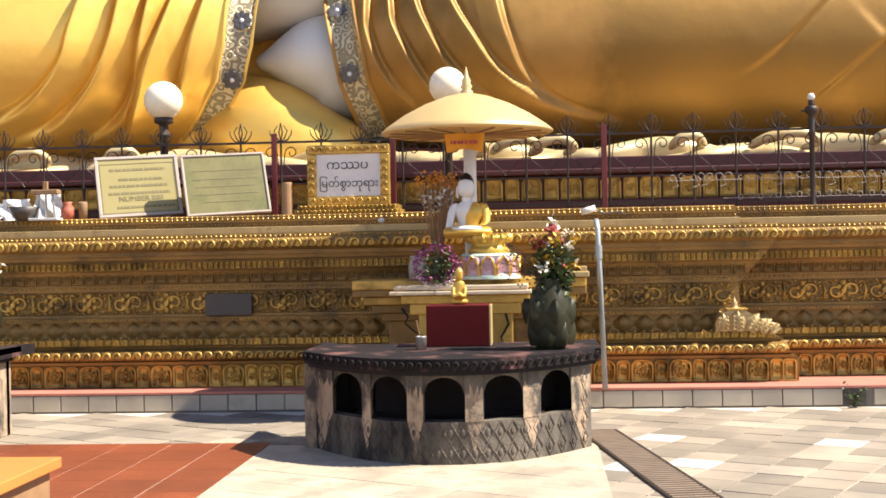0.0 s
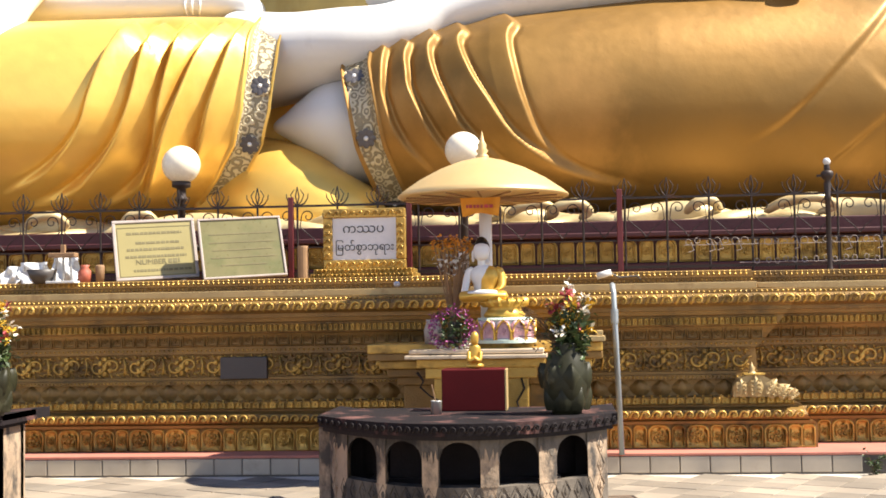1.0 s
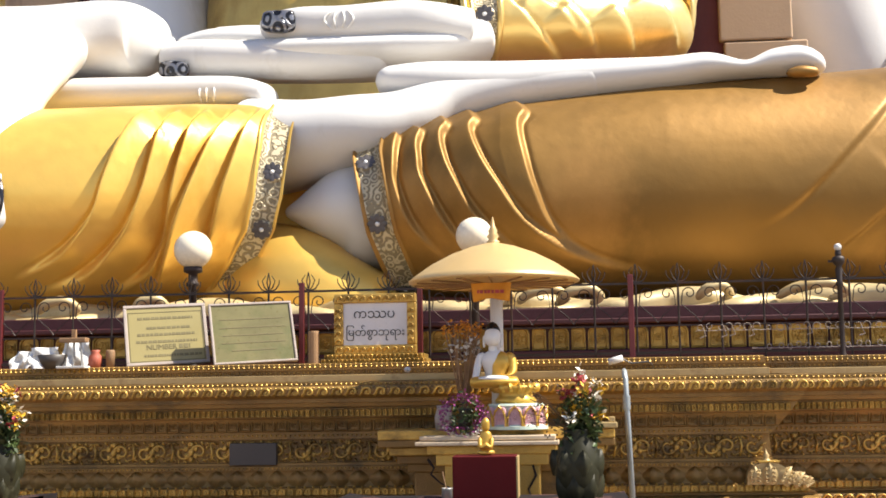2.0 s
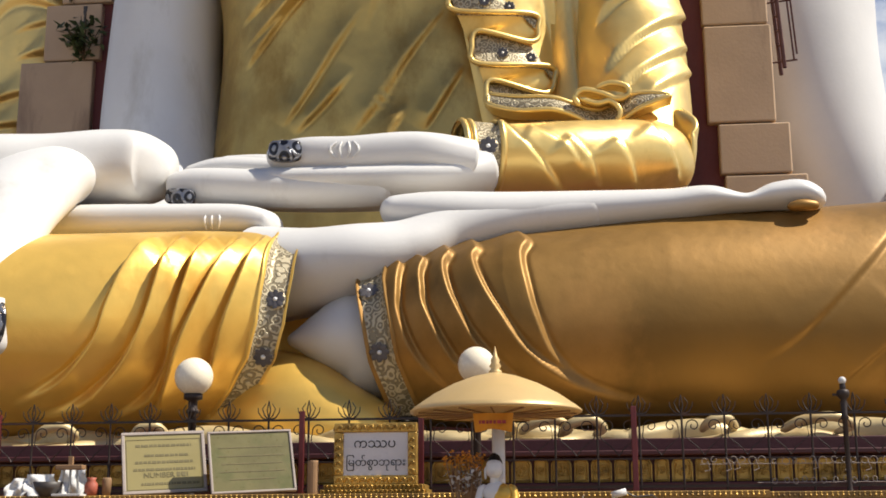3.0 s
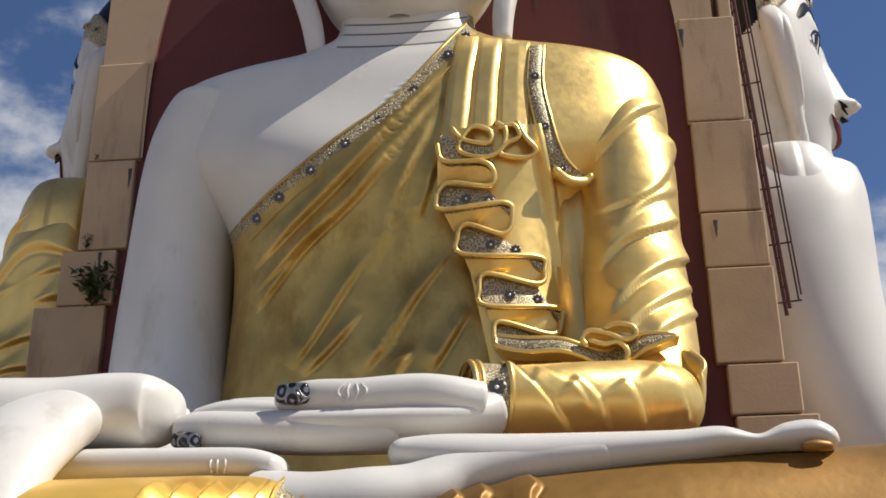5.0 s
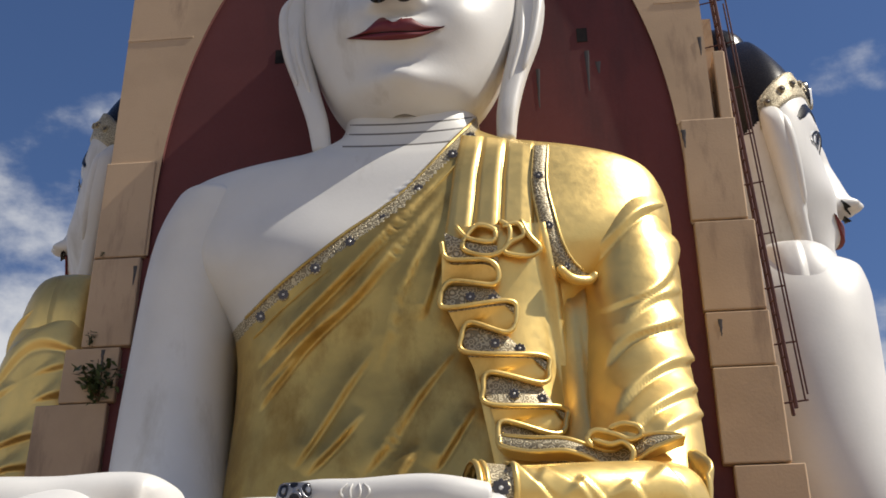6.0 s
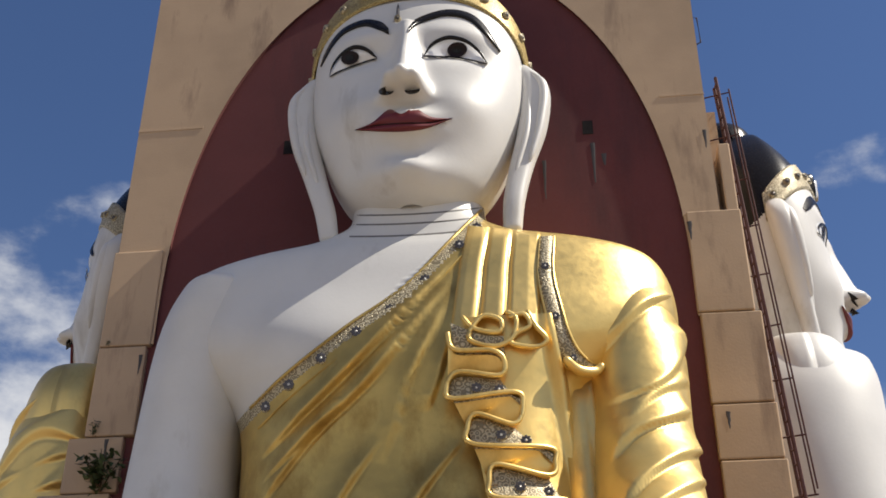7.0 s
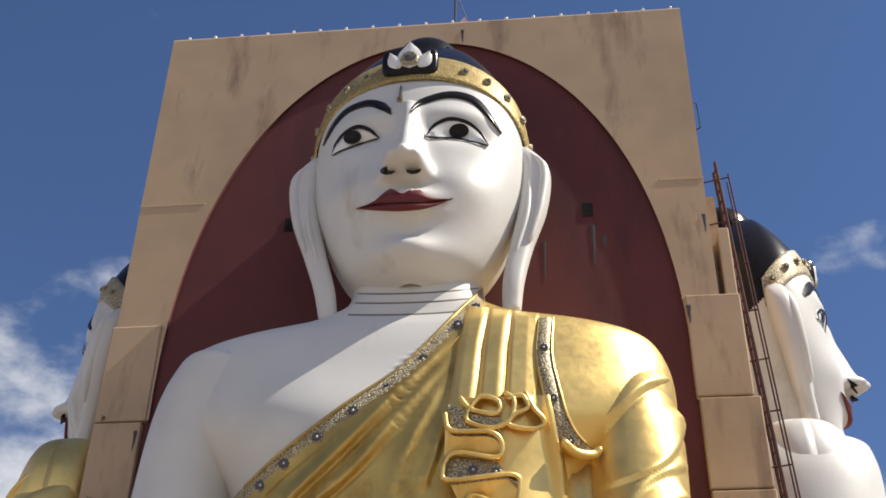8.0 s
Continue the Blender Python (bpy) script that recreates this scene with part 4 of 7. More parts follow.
def legs(s):
    a = np.linspace(0, 2 * np.pi, 230, endpoint=False)
    dist = np.concatenate([[0, .02, .05], np.linspace(.08, 3.6, 190), np.linspace(3.63, 7.4, 110), np.linspace(7.6, 10.5, 16)])
    for left in (True, False):
        if left:
            zc, rz_, yc, ry_ = table([(0, 4.36, 1.45, 17.45, 1.5), (1.5, 4.34, 1.45, 17.05, 1.52), (4, 4.22, 1.40, 16.3, 1.5), (8, 4.2, 1.38, 16.1, 1.45), (10.5, 4.2, 1.0, 17.2, 1.1)], dist)
        else:
            zc, rz_, yc, ry_ = table([(0, 4.12, 1.08, 17.2, 1.1), (.9, 4.22, 1.22, 17.3, 1.3), (2, 4.33, 1.34, 17.4, 1.45), (4.2, 4.47, 1.52, 17.85, 1.6), (7, 4.55, 1.68, 18.4, 1.7), (9, 4.6, 1.7, 18.7, 1.7), (10.5, 4.3, 1.1, 18.2, 1.2)], dist)
        ca, sa = np.cos(a), np.sin(a)
        Z = zc[:, None] + rz_[:, None] * sa[None]
        Y = yc[:, None] - ry_[:, None] * ca[None]
        if left:
            X = np.interp(Z, [3.10, 3.46, 3.84, 4.27, 4.89, 5.72], [-4.47, -4.07, -3.79, -3.66, -3.59, -3.59]) - dist[:, None]
        else:
            X = np.interp(Z, [3.06, 3.41, 3.79, 4.28, 4.85], [-2.32, -2.45, -2.59, -2.68, -2.81]) + dist[:, None]
        P = np.stack([X, Y, Z], -1)
        n = np.stack([np.zeros_like(X), -ca[None] + 0 * X, sa[None] + 0 * X], -1)
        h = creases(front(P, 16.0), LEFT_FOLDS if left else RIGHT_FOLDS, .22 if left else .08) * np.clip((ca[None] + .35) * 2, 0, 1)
        h *= np.clip((dist[:, None] - .28) / .1, 0, 1)
        h += .05 * ((dist[:, None] < .03) | (np.abs(dist[:, None] - (.355 if left else .38)) < .025))
        P = P + n * h[..., None]
        # Lit tone on the left leg, dim tone on the right.
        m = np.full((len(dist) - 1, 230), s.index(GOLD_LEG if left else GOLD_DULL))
        wide = .34 if left else .36
        m[(dist[:-1] > .03) & (dist[:-1] < wide)] = s.index(ORNATE)
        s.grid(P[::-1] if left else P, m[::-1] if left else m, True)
        row = P[np.searchsorted(dist, .17)]
        for k in ((6, 217) if left else (21, 222, 186)):
            rosette(s, *row[k], .13, n[3, k])
    # ankles and feet
    s.grid(tube([(-4.31, 17.40, 5.23), (-3.50, 17.10, 5.22), (-2.83, 16.95, 5.30), (-2.20, 17.05, 5.46), (-1.58, 17.25, 5.74), (-0.78, 17.35, 5.91), (0.03, 17.38, 5.98), (0.67, 17.40, 6.02)], [(0.90, 0.71), (0.85, 0.60), (0.72, 0.53), (0.60, 0.44), (0.50, 0.41), (0.47, 0.36), (0.45, 0.31), (0.43, 0.27)], 90, 56, (0, .3)), WHITE, True)
    s.grid(tube([(-2.63, 17.30, 6.12), (-1.91, 17.30, 6.05), (-0.78, 17.35, 5.98), (0.43, 17.40, 6.03), (1.47, 17.40, 6.08), (2.06, 17.40, 6.14), (2.56, 17.40, 6.10), (2.97, 17.40, 6.18), (3.36, 17.40, 6.19), (3.66, 17.35, 6.07)], [(0.36, 0.18), (0.46, 0.31), (0.46, 0.36), (0.44, 0.30), (0.42, 0.24), (0.40, 0.21), (0.33, 0.12), (0.36, 0.19), (0.36, 0.20), (0.28, 0.11)], 120, 48, (.22, .3)), WHITE, True)
    s.grid(tube([(3.07, 17.08, 5.94), (3.28, 17.05, 5.96), (3.52, 17.10, 5.95)], [(.09, .05), (.1, .08), (.08, .06)], 14, 24, (.08, .08)), GOLD_DULL, True)
    s.grid(tube([(-4.12, 17.45, 5.97), (-4.69, 17.50, 6.06), (-5.81, 17.50, 6.09), (-7.10, 17.50, 6.11), (-7.80, 17.50, 6.10)], [(0.36, 0.16), (0.42, 0.24), (0.44, 0.25), (0.44, 0.26), (0.38, 0.26)], 60, 40, (.25, .3), 2.4), WHITE, True)
    for k in (0, .09, -.08):
        s.grid(tube([(-5.04 + k, 17.14, 6.13), (-5.04 + k * 1.3, 17.05, 6.0), (-5.04 + k, 17.12, 5.86)], [(.012, .012), (.02, .02), (.012, .012)], 12, 8, (.05, .05)), WHITE, True)
    s.grid(tube([(-2.39, 17.30, 4.21), (-2.76, 17.10, 4.19), (-3.05, 16.95, 4.23), (-3.39, 16.85, 4.21), (-3.66, 16.80, 4.19), (-3.81, 16.85, 4.19)], [(0.80, 0.86), (0.78, 0.79), (0.66, 0.61), (0.45, 0.38), (0.20, 0.16), (0.06, 0.05)], 60, 56, (0, .06)), WHITE, True)
    s.grid(tube([(-4.98, 17.40, 3.35), (-4.21, 17.25, 3.33), (-3.64, 16.85, 3.18), (-3.07, 16.70, 2.96), (-2.30, 16.70, 2.72)], [(0.95, 0.82), (0.92, 0.80), (0.85, 0.76), (0.80, 0.63), (0.70, 0.46)], 50, 48, (.3, .3)), GOLD_LEG, True)
    # cloth spread on the seat, with rolled hems
    x = np.linspace(-13, 7.5, 260)
    for dy, z0, amp in ((0, 2.72, .06), (.35, 2.84, .07)):
        wave = 15.35 + dy + .20 * np.sin(x * 2.1 + dy * 7) + .1 * np.sin(x * 5.3 + 1)
        top = z0 + amp * np.sin(x * 3.1 + dy * 9)
        s.grid(np.array([np.stack([x, wave + .05, np.full_like(x, 2.5)], -1), np.stack([x, wave - .06, top - .1], -1), np.stack([x, wave - .02, top], -1), np.stack([x, wave + .15, top + .04], -1), np.stack([x, np.full_like(x, 18.0), top + .12], -1)]), PALE_CLOTH)
    for cx, w_, tilt in ((-.9, .24, 0), (-.3, .3, 1), (.15, .26, 0), (1.75, .2, 1), (2.9, .42, 0), (4.2, .3, 1), (-6.4, .25, 0), (-5.2, .2, 1)):
        s.grid(tube([(cx - w_, 15.2, 2.74), (cx - .4 * w_, 15.12, 2.86), (cx + .5 * w_, 15.15, 2.90), (cx + w_, 15.25, 2.80), (cx + .5 * w_, 15.3, 2.72)], [(.05, .05), (.07, .06), (.07, .06), (.06, .05), (.04, .04)], 30, 14, (.1, .1)), PALE_CLOTH, True)


def sash(s):
    """The pleated shawl that falls from the shoulder over the chest: two smooth bands above, then a zigzag of thick pleats."""
    u, v = np.linspace(0, 1, 60), np.linspace(0, 1, 50)
    lx_, rx_ = np.interp(v, [0, .35, 1], [-1.85, -2.02, -2.2]), np.interp(v, [0, .35, 1], [-.42, -.46, -.50])
    zz = np.interp(v, [0, 1], [15.28, 13.0])
    lift = np.interp(u, [0, .03, .10, .22, .27, .31, .36, .52, .58, .62, .67, .85, .97, 1], [-.03, .08, .13, .16, .13, .05, .14, .19, .16, .06, .15, .15, .11, .02])
    s.grid(np.array([onto(robe_y, lx_ + (rx_ - lx_) * uu, zz - .25 * uu, 20.6, float(l) + 0 * zz) for uu, l in zip(u, lift)]), GOLD)
    p = spline([(-.30, 14.92), (-.36, 14.08), (-.25, 13.32), (-.08, 12.52), (.14, 12.12), (.38, 11.98)], 50)
    wd = np.interp(np.linspace(0, 1, 50), [0, .5, .8, 1], [.13, .15, .24, .36])
    s.grid(np.array([onto(robe_y, p[:, 0] + k * wd, p[:, 1], 20.6, l) for k, l in ((-1.15, -.02), (-1, .14), (0, .17), (1, .14), (1.15, -.02))]), ORNATE)
    for k in (-1.05, 1.05):
        s.grid(np.array([onto(robe_y, p[:, 0] + k * wd + d, p[:, 1], 20.6, l) for d, l in ((-.035, .06), (0, .17), (.035, .06))]), GOLD)
    for q in (8, 22, 36):
        rosette(s, *onto(robe_y, p[q:q + 1, 0], p[q:q + 1, 1], 20.6, .17)[0], .09)
    # smooth falling cloth behind the pleats
    p = spline([(-.9, 13.2), (-.75, 12.0), (-.6, 10.6), (-.35, 9.2), (-.2, 8.4)], 40)
    s.grid(np.array([onto(robe_y, p[:, 0] + k, p[:, 1], 20.6, l) for k, l in ((-1.2, -.1), (-1.0, .16), (-.2, .22), (.3, .2), (.42, .05), (.5, .2), (.62, .2), (.7, -.1))]), GOLD)
    # one hem winding right and left in thick pleats, with ornate cloth above each forward run
    runs = [[(-2.24, 12.8), (-2.1, 12.42), (-1.4, 12.36), (-1.18, 12.12)], [(-1.28, 11.85), (-1.9, 11.95), (-2.14, 11.9), (-2.25, 11.64)], [(-2.12, 11.42), (-1.04, 11.5), (-.87, 11.25)],
            [(-1.04, 10.88), (-1.7, 11.1), (-1.87, 10.85)], [(-1.77, 10.52), (-.47, 10.4), (-.34, 10.13)], [(-.47, 9.88), (-1.36, 10.12), (-1.5, 9.82)], [(-1.39, 9.52), (-.2, 9.42), (-.09, 9.17)],
            [(-.27, 8.93), (-1.13, 9.2), (-1.26, 8.97)], [(-1.16, 8.66), (-.5, 8.5), (.03, 8.5)]]
    q = spline([pt for r in runs for pt in r], 420) * np.array([1.01, 1.01]) - np.array([0, .016])
    for depth, radius in ((.42, .050), (.37, .045)):
        s.grid(tube(list(onto(robe_y, q[:, 0], q[:, 1], 20.6, depth)), [(radius, radius)] * 420, 420, 10, (.05, .05)), GOLD, True)
    s.grid(np.array([onto(robe_y, q[:, 0], q[:, 1], 20.6, d) for d in (-.1, .1, .42)]), GOLD)
    for k in (1, 3, 5, 7):
        up_, dn_ = spline(runs[k - 1], 24), spline(runs[k][::-1], 24)
        s.grid(np.array([onto(robe_y, dn_[:, 0] * (1 - j) + up_[:, 0] * j, dn_[:, 1] * (1 - j) + up_[:, 1] * j, 20.6, .16 + .2 * j) for j in (0, .3, .6, 1)]), GOLD)
    for k in (2, 4, 6, 8):
        up_, dn_ = spline(runs[k - 1][::-1], 24), spline(runs[k], 24)
        s.grid(np.array([onto(robe_y, dn_[:, 0] * (1 - j) + up_[:, 0] * j, dn_[:, 1] * (1 - j) + up_[:, 1] * j, 20.6, .40 - .10 * j) for j in (0, .25, .5, .75, 1)]), ORNATE)
        for j in ((.35, .8) if k < 8 else (.5,)):
            i = int(j * 23)
            rosette(s, *onto(robe_y, (dn_[i:i + 1, 0] + up_[i:i + 1, 0]) / 2, (dn_[i:i + 1, 1] + up_[i:i + 1, 1]) / 2, 20.6, .37)[0], .10)
    up_, dn_ = spline([(-2.2, 13.1), (-1.7, 12.85), (-1.2, 12.75)], 24), spline(runs[0][1:], 24)
    s.grid(np.array([onto(robe_y, dn_[:, 0] * (1 - j) + up_[:, 0] * j, dn_[:, 1] * (1 - j) + up_[:, 1] * j, 20.6, .32) for j in (0, .5, 1)]), ORNATE)
    for loop in ([(-2.0, 13.25), (-1.75, 12.95), (-1.3, 12.85), (-1.25, 13.1), (-1.6, 13.2), (-1.85, 12.75), (-1.4, 12.55), (-1.05, 12.7), (-.95, 13.1), (-1.15, 13.3)],
                 [(-1.1, 13.15), (-.8, 13.2), (-.7, 12.95), (-.95, 12.8), (-1.05, 12.6), (-.6, 12.5), (-.4, 12.65), (-.6, 12.95), (-.75, 13.3)]):
        q = spline(loop, 120)
        s.grid(tube(list(onto(robe_y, q[:, 0], q[:, 1], 20.6, .36)), [(.05, .05)] * 120, 120, 10, (.1, .1)), GOLD, True)
        s.grid(np.array([onto(robe_y, q[:, 0], q[:, 1], 20.6, d) for d in (-.1, .15, .36)]), GOLD)
    s.grid(tube(list(onto(robe_y, np.array([-.1, .15, .45, .62]), np.array([12.25, 11.98, 11.93, 12.08]), 20.6, .3)), [(.08, .08), (.1, .1), (.1, .1), (.06, .06)], 30, 12, (.1, .1)), GOLD, True)
    # looped end of the shawl lying on the forearm
    lo_, up_ = spline([(-1.21, 8.72), (-1.15, 8.53), (-0.68, 8.37), (-0.12, 8.35), (0.29, 8.23), (0.65, 8.01), (0.91, 8.12), (1.28, 8.35), (1.83, 8.53)], 90), spline([(-1.18, 8.82), (-1.09, 8.75), (-0.67, 8.65), (-0.11, 8.60), (0.31, 8.47), (0.63, 8.42), (0.87, 8.52), (1.30, 8.66), (1.83, 8.57)], 90)
    depth = 19.72 + .12 * np.cos(np.linspace(0, 9, 90))
    s.grid(np.array([np.stack([lo_[:, 0], depth + .5, lo_[:, 1]], -1), np.stack([lo_[:, 0], depth, lo_[:, 1]], -1)]), GOLD)
    s.grid(np.array([np.stack([lo_[:, 0] * (1 - j) + up_[:, 0] * j, depth + .12 * j - .05 * math.sin(math.pi * j), lo_[:, 1] * (1 - j) + up_[:, 1] * j], -1) for j in (0, .25, .5, .75, 1)]), ORNATE)
    s.grid(np.array([np.stack([up_[:, 0], depth + .12, up_[:, 1]], -1), np.stack([up_[:, 0], depth + .6, up_[:, 1]], -1)]), GOLD)
    s.grid(tube(list(np.stack([lo_[:, 0], depth, lo_[:, 1]], -1)), [(.045, .045)] * 90, 120, 10, (.1, .1)), GOLD, True)
    s.grid(tube(list(np.stack([up_[:, 0], depth + .1, up_[:, 1]], -1)), [(.035, .035)] * 90, 120, 10, (.1, .1)), GOLD, True)
    for loop in ([(0.33, 8.39), (0.25, 8.56), (0.39, 8.68), (0.69, 8.61), (0.92, 8.51), (1.11, 8.57), (1.09, 8.71), (0.84, 8.78), (0.58, 8.70)], [(0.31, 8.54), (0.59, 8.44), (0.82, 8.47), (0.97, 8.30), (0.91, 8.09)]):
        q = spline(loop, 70)
        s.grid(tube(list(np.stack([q[:, 0], np.full(70, 19.62), q[:, 1]], -1)), [(.05, .05)] * 70, 90, 10, (.1, .1)), GOLD, True)
        s.grid(np.array([np.stack([q[:, 0], np.full(70, y_), q[:, 1]], -1) for y_ in (19.62, 20.0)]), GOLD)


body = Soup(BODY)
legs(body)
torso(body)
arms(body)
sash(body)
head(body)
statue_mesh = body.done("seated_statue")
side_mesh = statue_mesh.copy()      # the statues at the sides wear a silvery head band
side_mesh.materials[BODY.index(ORNATE_GOLD)] = ORNATE
STATUES = {0: "colossal white seated statue in a gilded robe with mosaic borders",
           90: "colossal seated statue with bare arm, black hair, silvery head band",
           -90: "colossal seated statue with gilded sleeve, half hidden behind the tower"}
for turn, label in STATUES.items():
    ob = new("seated_statue", side_mesh if turn else statue_mesh)
    ob.matrix_basis = Matrix.Translation((AX + {0: 0, 90: .2, -90: -.3}[turn], AY, 0 if turn == 0 else .32)) @ pose(0, 0, 0, 0, 0, turn) @ Matrix.Translation((-AX, -AY, 0))
    tagged(ob, label, "statue", "statues round the tower")


# ---- courtyard ----
def pieces(name, me, parent, spots, label=""):
    """Objects of their own on one mesh, at the poses given, under a parent."""
    for m in spots:
        ob = new(name, me)
        ob.parent = parent
        ob.matrix_basis = m


def mesh_of(name, bm, mat, smooth=False):
    me = bpy.data.meshes.new(name)
    bm.to_mesh(me)
    bm.free()
    me.materials.append(mat)
    if smooth:
        me.shade_smooth()
    return me


ground = tagged(link("ground", boxes((-600, 600, -600, 800, -0.6, -0.016)), STONE), "pale worn stone paving of a temple courtyard", "ground", kind="structure")
tagged(link("pavement_bed", boxes((-6.6, 5.2, 7.2, 12.5, -.05, -.012)), PALE_GROUT), "pale mortar joints between the paving stones", "pavement", kind="structure")
apron = boxes((-2.28, 0.42, 2.0, 10.2, -0.05, 0.004))
pavement = tagged(link("pavement", apron, CEMENT), "smooth pale cement apron round the candle altar", "pavement", kind="structure")
terrace = tagged(link("pavement_mat", boxes((-6.0, -2.28, 3.0, 10.33, -0.05, 0.002)), PALE_GROUT), "area of glossy terracotta floor tiles", "pavement", kind="structure")
kerb = tagged(link("kerb", boxes((-16, 14, 12.46, 12.9, -0.1, 0.172), bevel=0.006), GROUT), "low kerb of beige tiles under a worn red cement top", "kerb", kind="structure")
part("kerb_top", boxes((-16, 14, 12.44, 13.4, 0.1722, 0.20), bevel=0.006), RED_CEMENT, kerb, "worn red cement top")

# ---- plinth ----
PROFILE = [(0.03, .19), (0.03, .44), (-.04, .445), (-.05, .475), (-.02, .48), (-.08, .50), (-.11, .54), (-.08, .585), (-.02, .60), (.03, .61), (.03, .635), (-.01, .64), (-.01, .715),
           (.14, .72), (.15, .885), (.09, .89), (.09, .93), (.12, .935), (.12, .965), (.16, .97), (.16, 1.205), (.10, 1.21), (.10, 1.285), (.12, 1.29), (.05, 1.42), (.01, 1.43), (.01, 1.53),
           (-.04, 1.54), (-.05, 1.58), (-.07, 1.585), (-.07, 1.625), (-.10, 1.63), (-.15, 1.66), (-.15, 1.72), (-.11, 1.75), (-.08, 1.755), (-.08, 1.79), (.12, 1.80), (.12, 1.805), (.10, 1.81),
           (.10, 1.865), (.30, 1.875), (.30, 1.92), (.28, 1.925), (.28, 1.99), (.32, 2.0), (1.9, 2.0)]
FRONT, BACKSET = 12.85, .50
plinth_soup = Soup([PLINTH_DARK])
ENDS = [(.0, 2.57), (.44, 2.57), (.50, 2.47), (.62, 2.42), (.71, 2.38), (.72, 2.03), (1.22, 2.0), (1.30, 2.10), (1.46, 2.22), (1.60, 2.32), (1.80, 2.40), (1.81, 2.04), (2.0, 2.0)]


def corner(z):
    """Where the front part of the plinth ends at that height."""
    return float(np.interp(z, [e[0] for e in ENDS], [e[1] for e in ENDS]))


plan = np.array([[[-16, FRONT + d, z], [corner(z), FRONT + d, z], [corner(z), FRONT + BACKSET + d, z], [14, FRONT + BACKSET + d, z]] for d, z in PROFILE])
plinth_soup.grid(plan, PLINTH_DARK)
plinth_mesh = plinth_soup.done("plinth")
plinth_mesh.shade_flat()
plinth = new("plinth", plinth_mesh)
tagged(plinth, "gilded stepped plinth with carved rows of petals and scrolls, weathered", "plinth", kind="structure")
wob = random.Random(4)


def row(name, me, d, z, step, first=-6.7, last=5.2, jitter=0.0):
    """A row of carved pieces along the plinth's front and its set-back part."""
    spots, x = [], first
    while x < last:
        end = corner(z + .02)
        if x < end - step * .4:
            y = FRONT + d
        elif x > end + .05:
            y = FRONT + BACKSET + d
        else:
            x += step
            continue
        spots.append(pose(x + wob.uniform(-jitter, jitter), y, z + wob.uniform(-jitter, jitter), 0, 0, wob.uniform(-2, 2) if jitter else 0))
        x += step
    pieces(name, me, plinth, spots)


def arched_panel(w, h):
    bm = bmesh.new()
    n = 8
    def shape(k):
        hw, r = w / 2 * k, w / 2 * k * .7
        low, top = h * (1 - k) / 2, h * (1 + k) / 2
        return [(-hw, low), (hw, low)] + [(hw - r * (1 - math.cos(a)), top - r * (1 - math.sin(a))) for a in [math.pi / 2 * i / n for i in range(n)]] + [(-hw + r * (1 - math.sin(a)), top - r * (1 - math.cos(a))) for a in [math.pi / 2 * i / n for i in range(n)]]
    rings = []
    for k, y in ((1, .02), (1, -.022), (.86, -.028), (.80, -.006), (.40, -.004), (.12, -.006)):
        if k < .5:
            rings.append([bm.verts.new((w * k * .8 * math.cos(-2.36 + 2 * math.pi * i / 18), y, h / 2 + w * k * 1.0 * math.sin(-2.36 + 2 * math.pi * i / 18))) for i in range(18)])
            continue
        rings.append([bm.verts.new((x, y, z)) for x, z in shape(k)])
    for p, q in zip(rings, rings[1:]):
        for i in range(len(p)):
            j = (i + 1) % len(p)
            bm.faces.new((p[i], p[j], q[j], q[i]))
    bm.faces.new(rings[-1])
    bmesh.ops.recalc_face_normals(bm, faces=bm.faces)
    if w < .1:
        return ball(bm, 0, -.01, h * .48, w * .16, .012, h * .22, 6)
    # carved leaves round a boss, with a curl in each lower corner
    m = .5 * min(w, h)
    ball(bm, 0, -.012, h / 2, m * .15, .016, m * .17, 6)
    for i in range(7):
        a = 2 * math.pi * (i + .25) / 7
        rod(bm, [(m * .20 * math.cos(a), -.008, h / 2 + m * .22 * math.sin(a)), (m * .42 * math.cos(a + .25), -.02, h / 2 + m * .46 * math.sin(a + .25)), (m * .50 * math.cos(a + .75), -.008, h / 2 + m * .56 * math.sin(a + .75))], m * .085, 4)
    for s in (-1, 1):
        rod(bm, [(s * w * (.30 - .13 * t * math.cos(5 * t)), -.01, h * (.15 + .10 * t * math.sin(5 * t))) for t in [k / 7 for k in range(8)]], m * .06, 4)
        rod(bm, [(s * w * .30, -.009, h * .26), (s * w * .345, -.014, h * .5), (s * w * .27, -.009, h * .76)], m * .055, 4)
    return bm


wide_panel, slim_panel = mesh_of("carved_panel", arched_panel(.232, .238), PLINTH, True), mesh_of("carved_panel", arched_panel(.136, .238), PLINTH, True)
row("carved_panel", wide_panel, .03, .20, .385)
row("carved_panel", slim_panel, .03, .20, .385, -6.7 + .193)
pieces("carved_panel", slim_panel, plinth, [pose(corner(.3) - .095, FRONT + .03, .20)])


def hook(r, thick):
    """One curl of a running scroll."""
    pts = [(r * (1 - .62 * t) * math.cos(3.3 - 6.6 * t) + .25 * r * t, -.012 - .01 * math.sin(math.pi * t), r * (1 - .62 * t) * math.sin(3.3 - 6.6 * t)) for t in [i / 16 for i in range(17)]]
    bm = rod(bmesh.new(), [(-1.5 * r, 0, -.8 * r)] + pts, thick, 6, .6)
    return ball(bm, .2 * r, -.015, .0, thick * 1.25, n=6)


row("scroll", mesh_of("scroll", hook(.042, .014), PLINTH, True), -.105, .542, .108)
row("scroll", mesh_of("scroll", hook(.048, .016), PLINTH, True), -.155, 1.69, .150)
row("petal", mesh_of("petal", arched_panel(.082, .072), PLINTH), -.01, .642, .089)


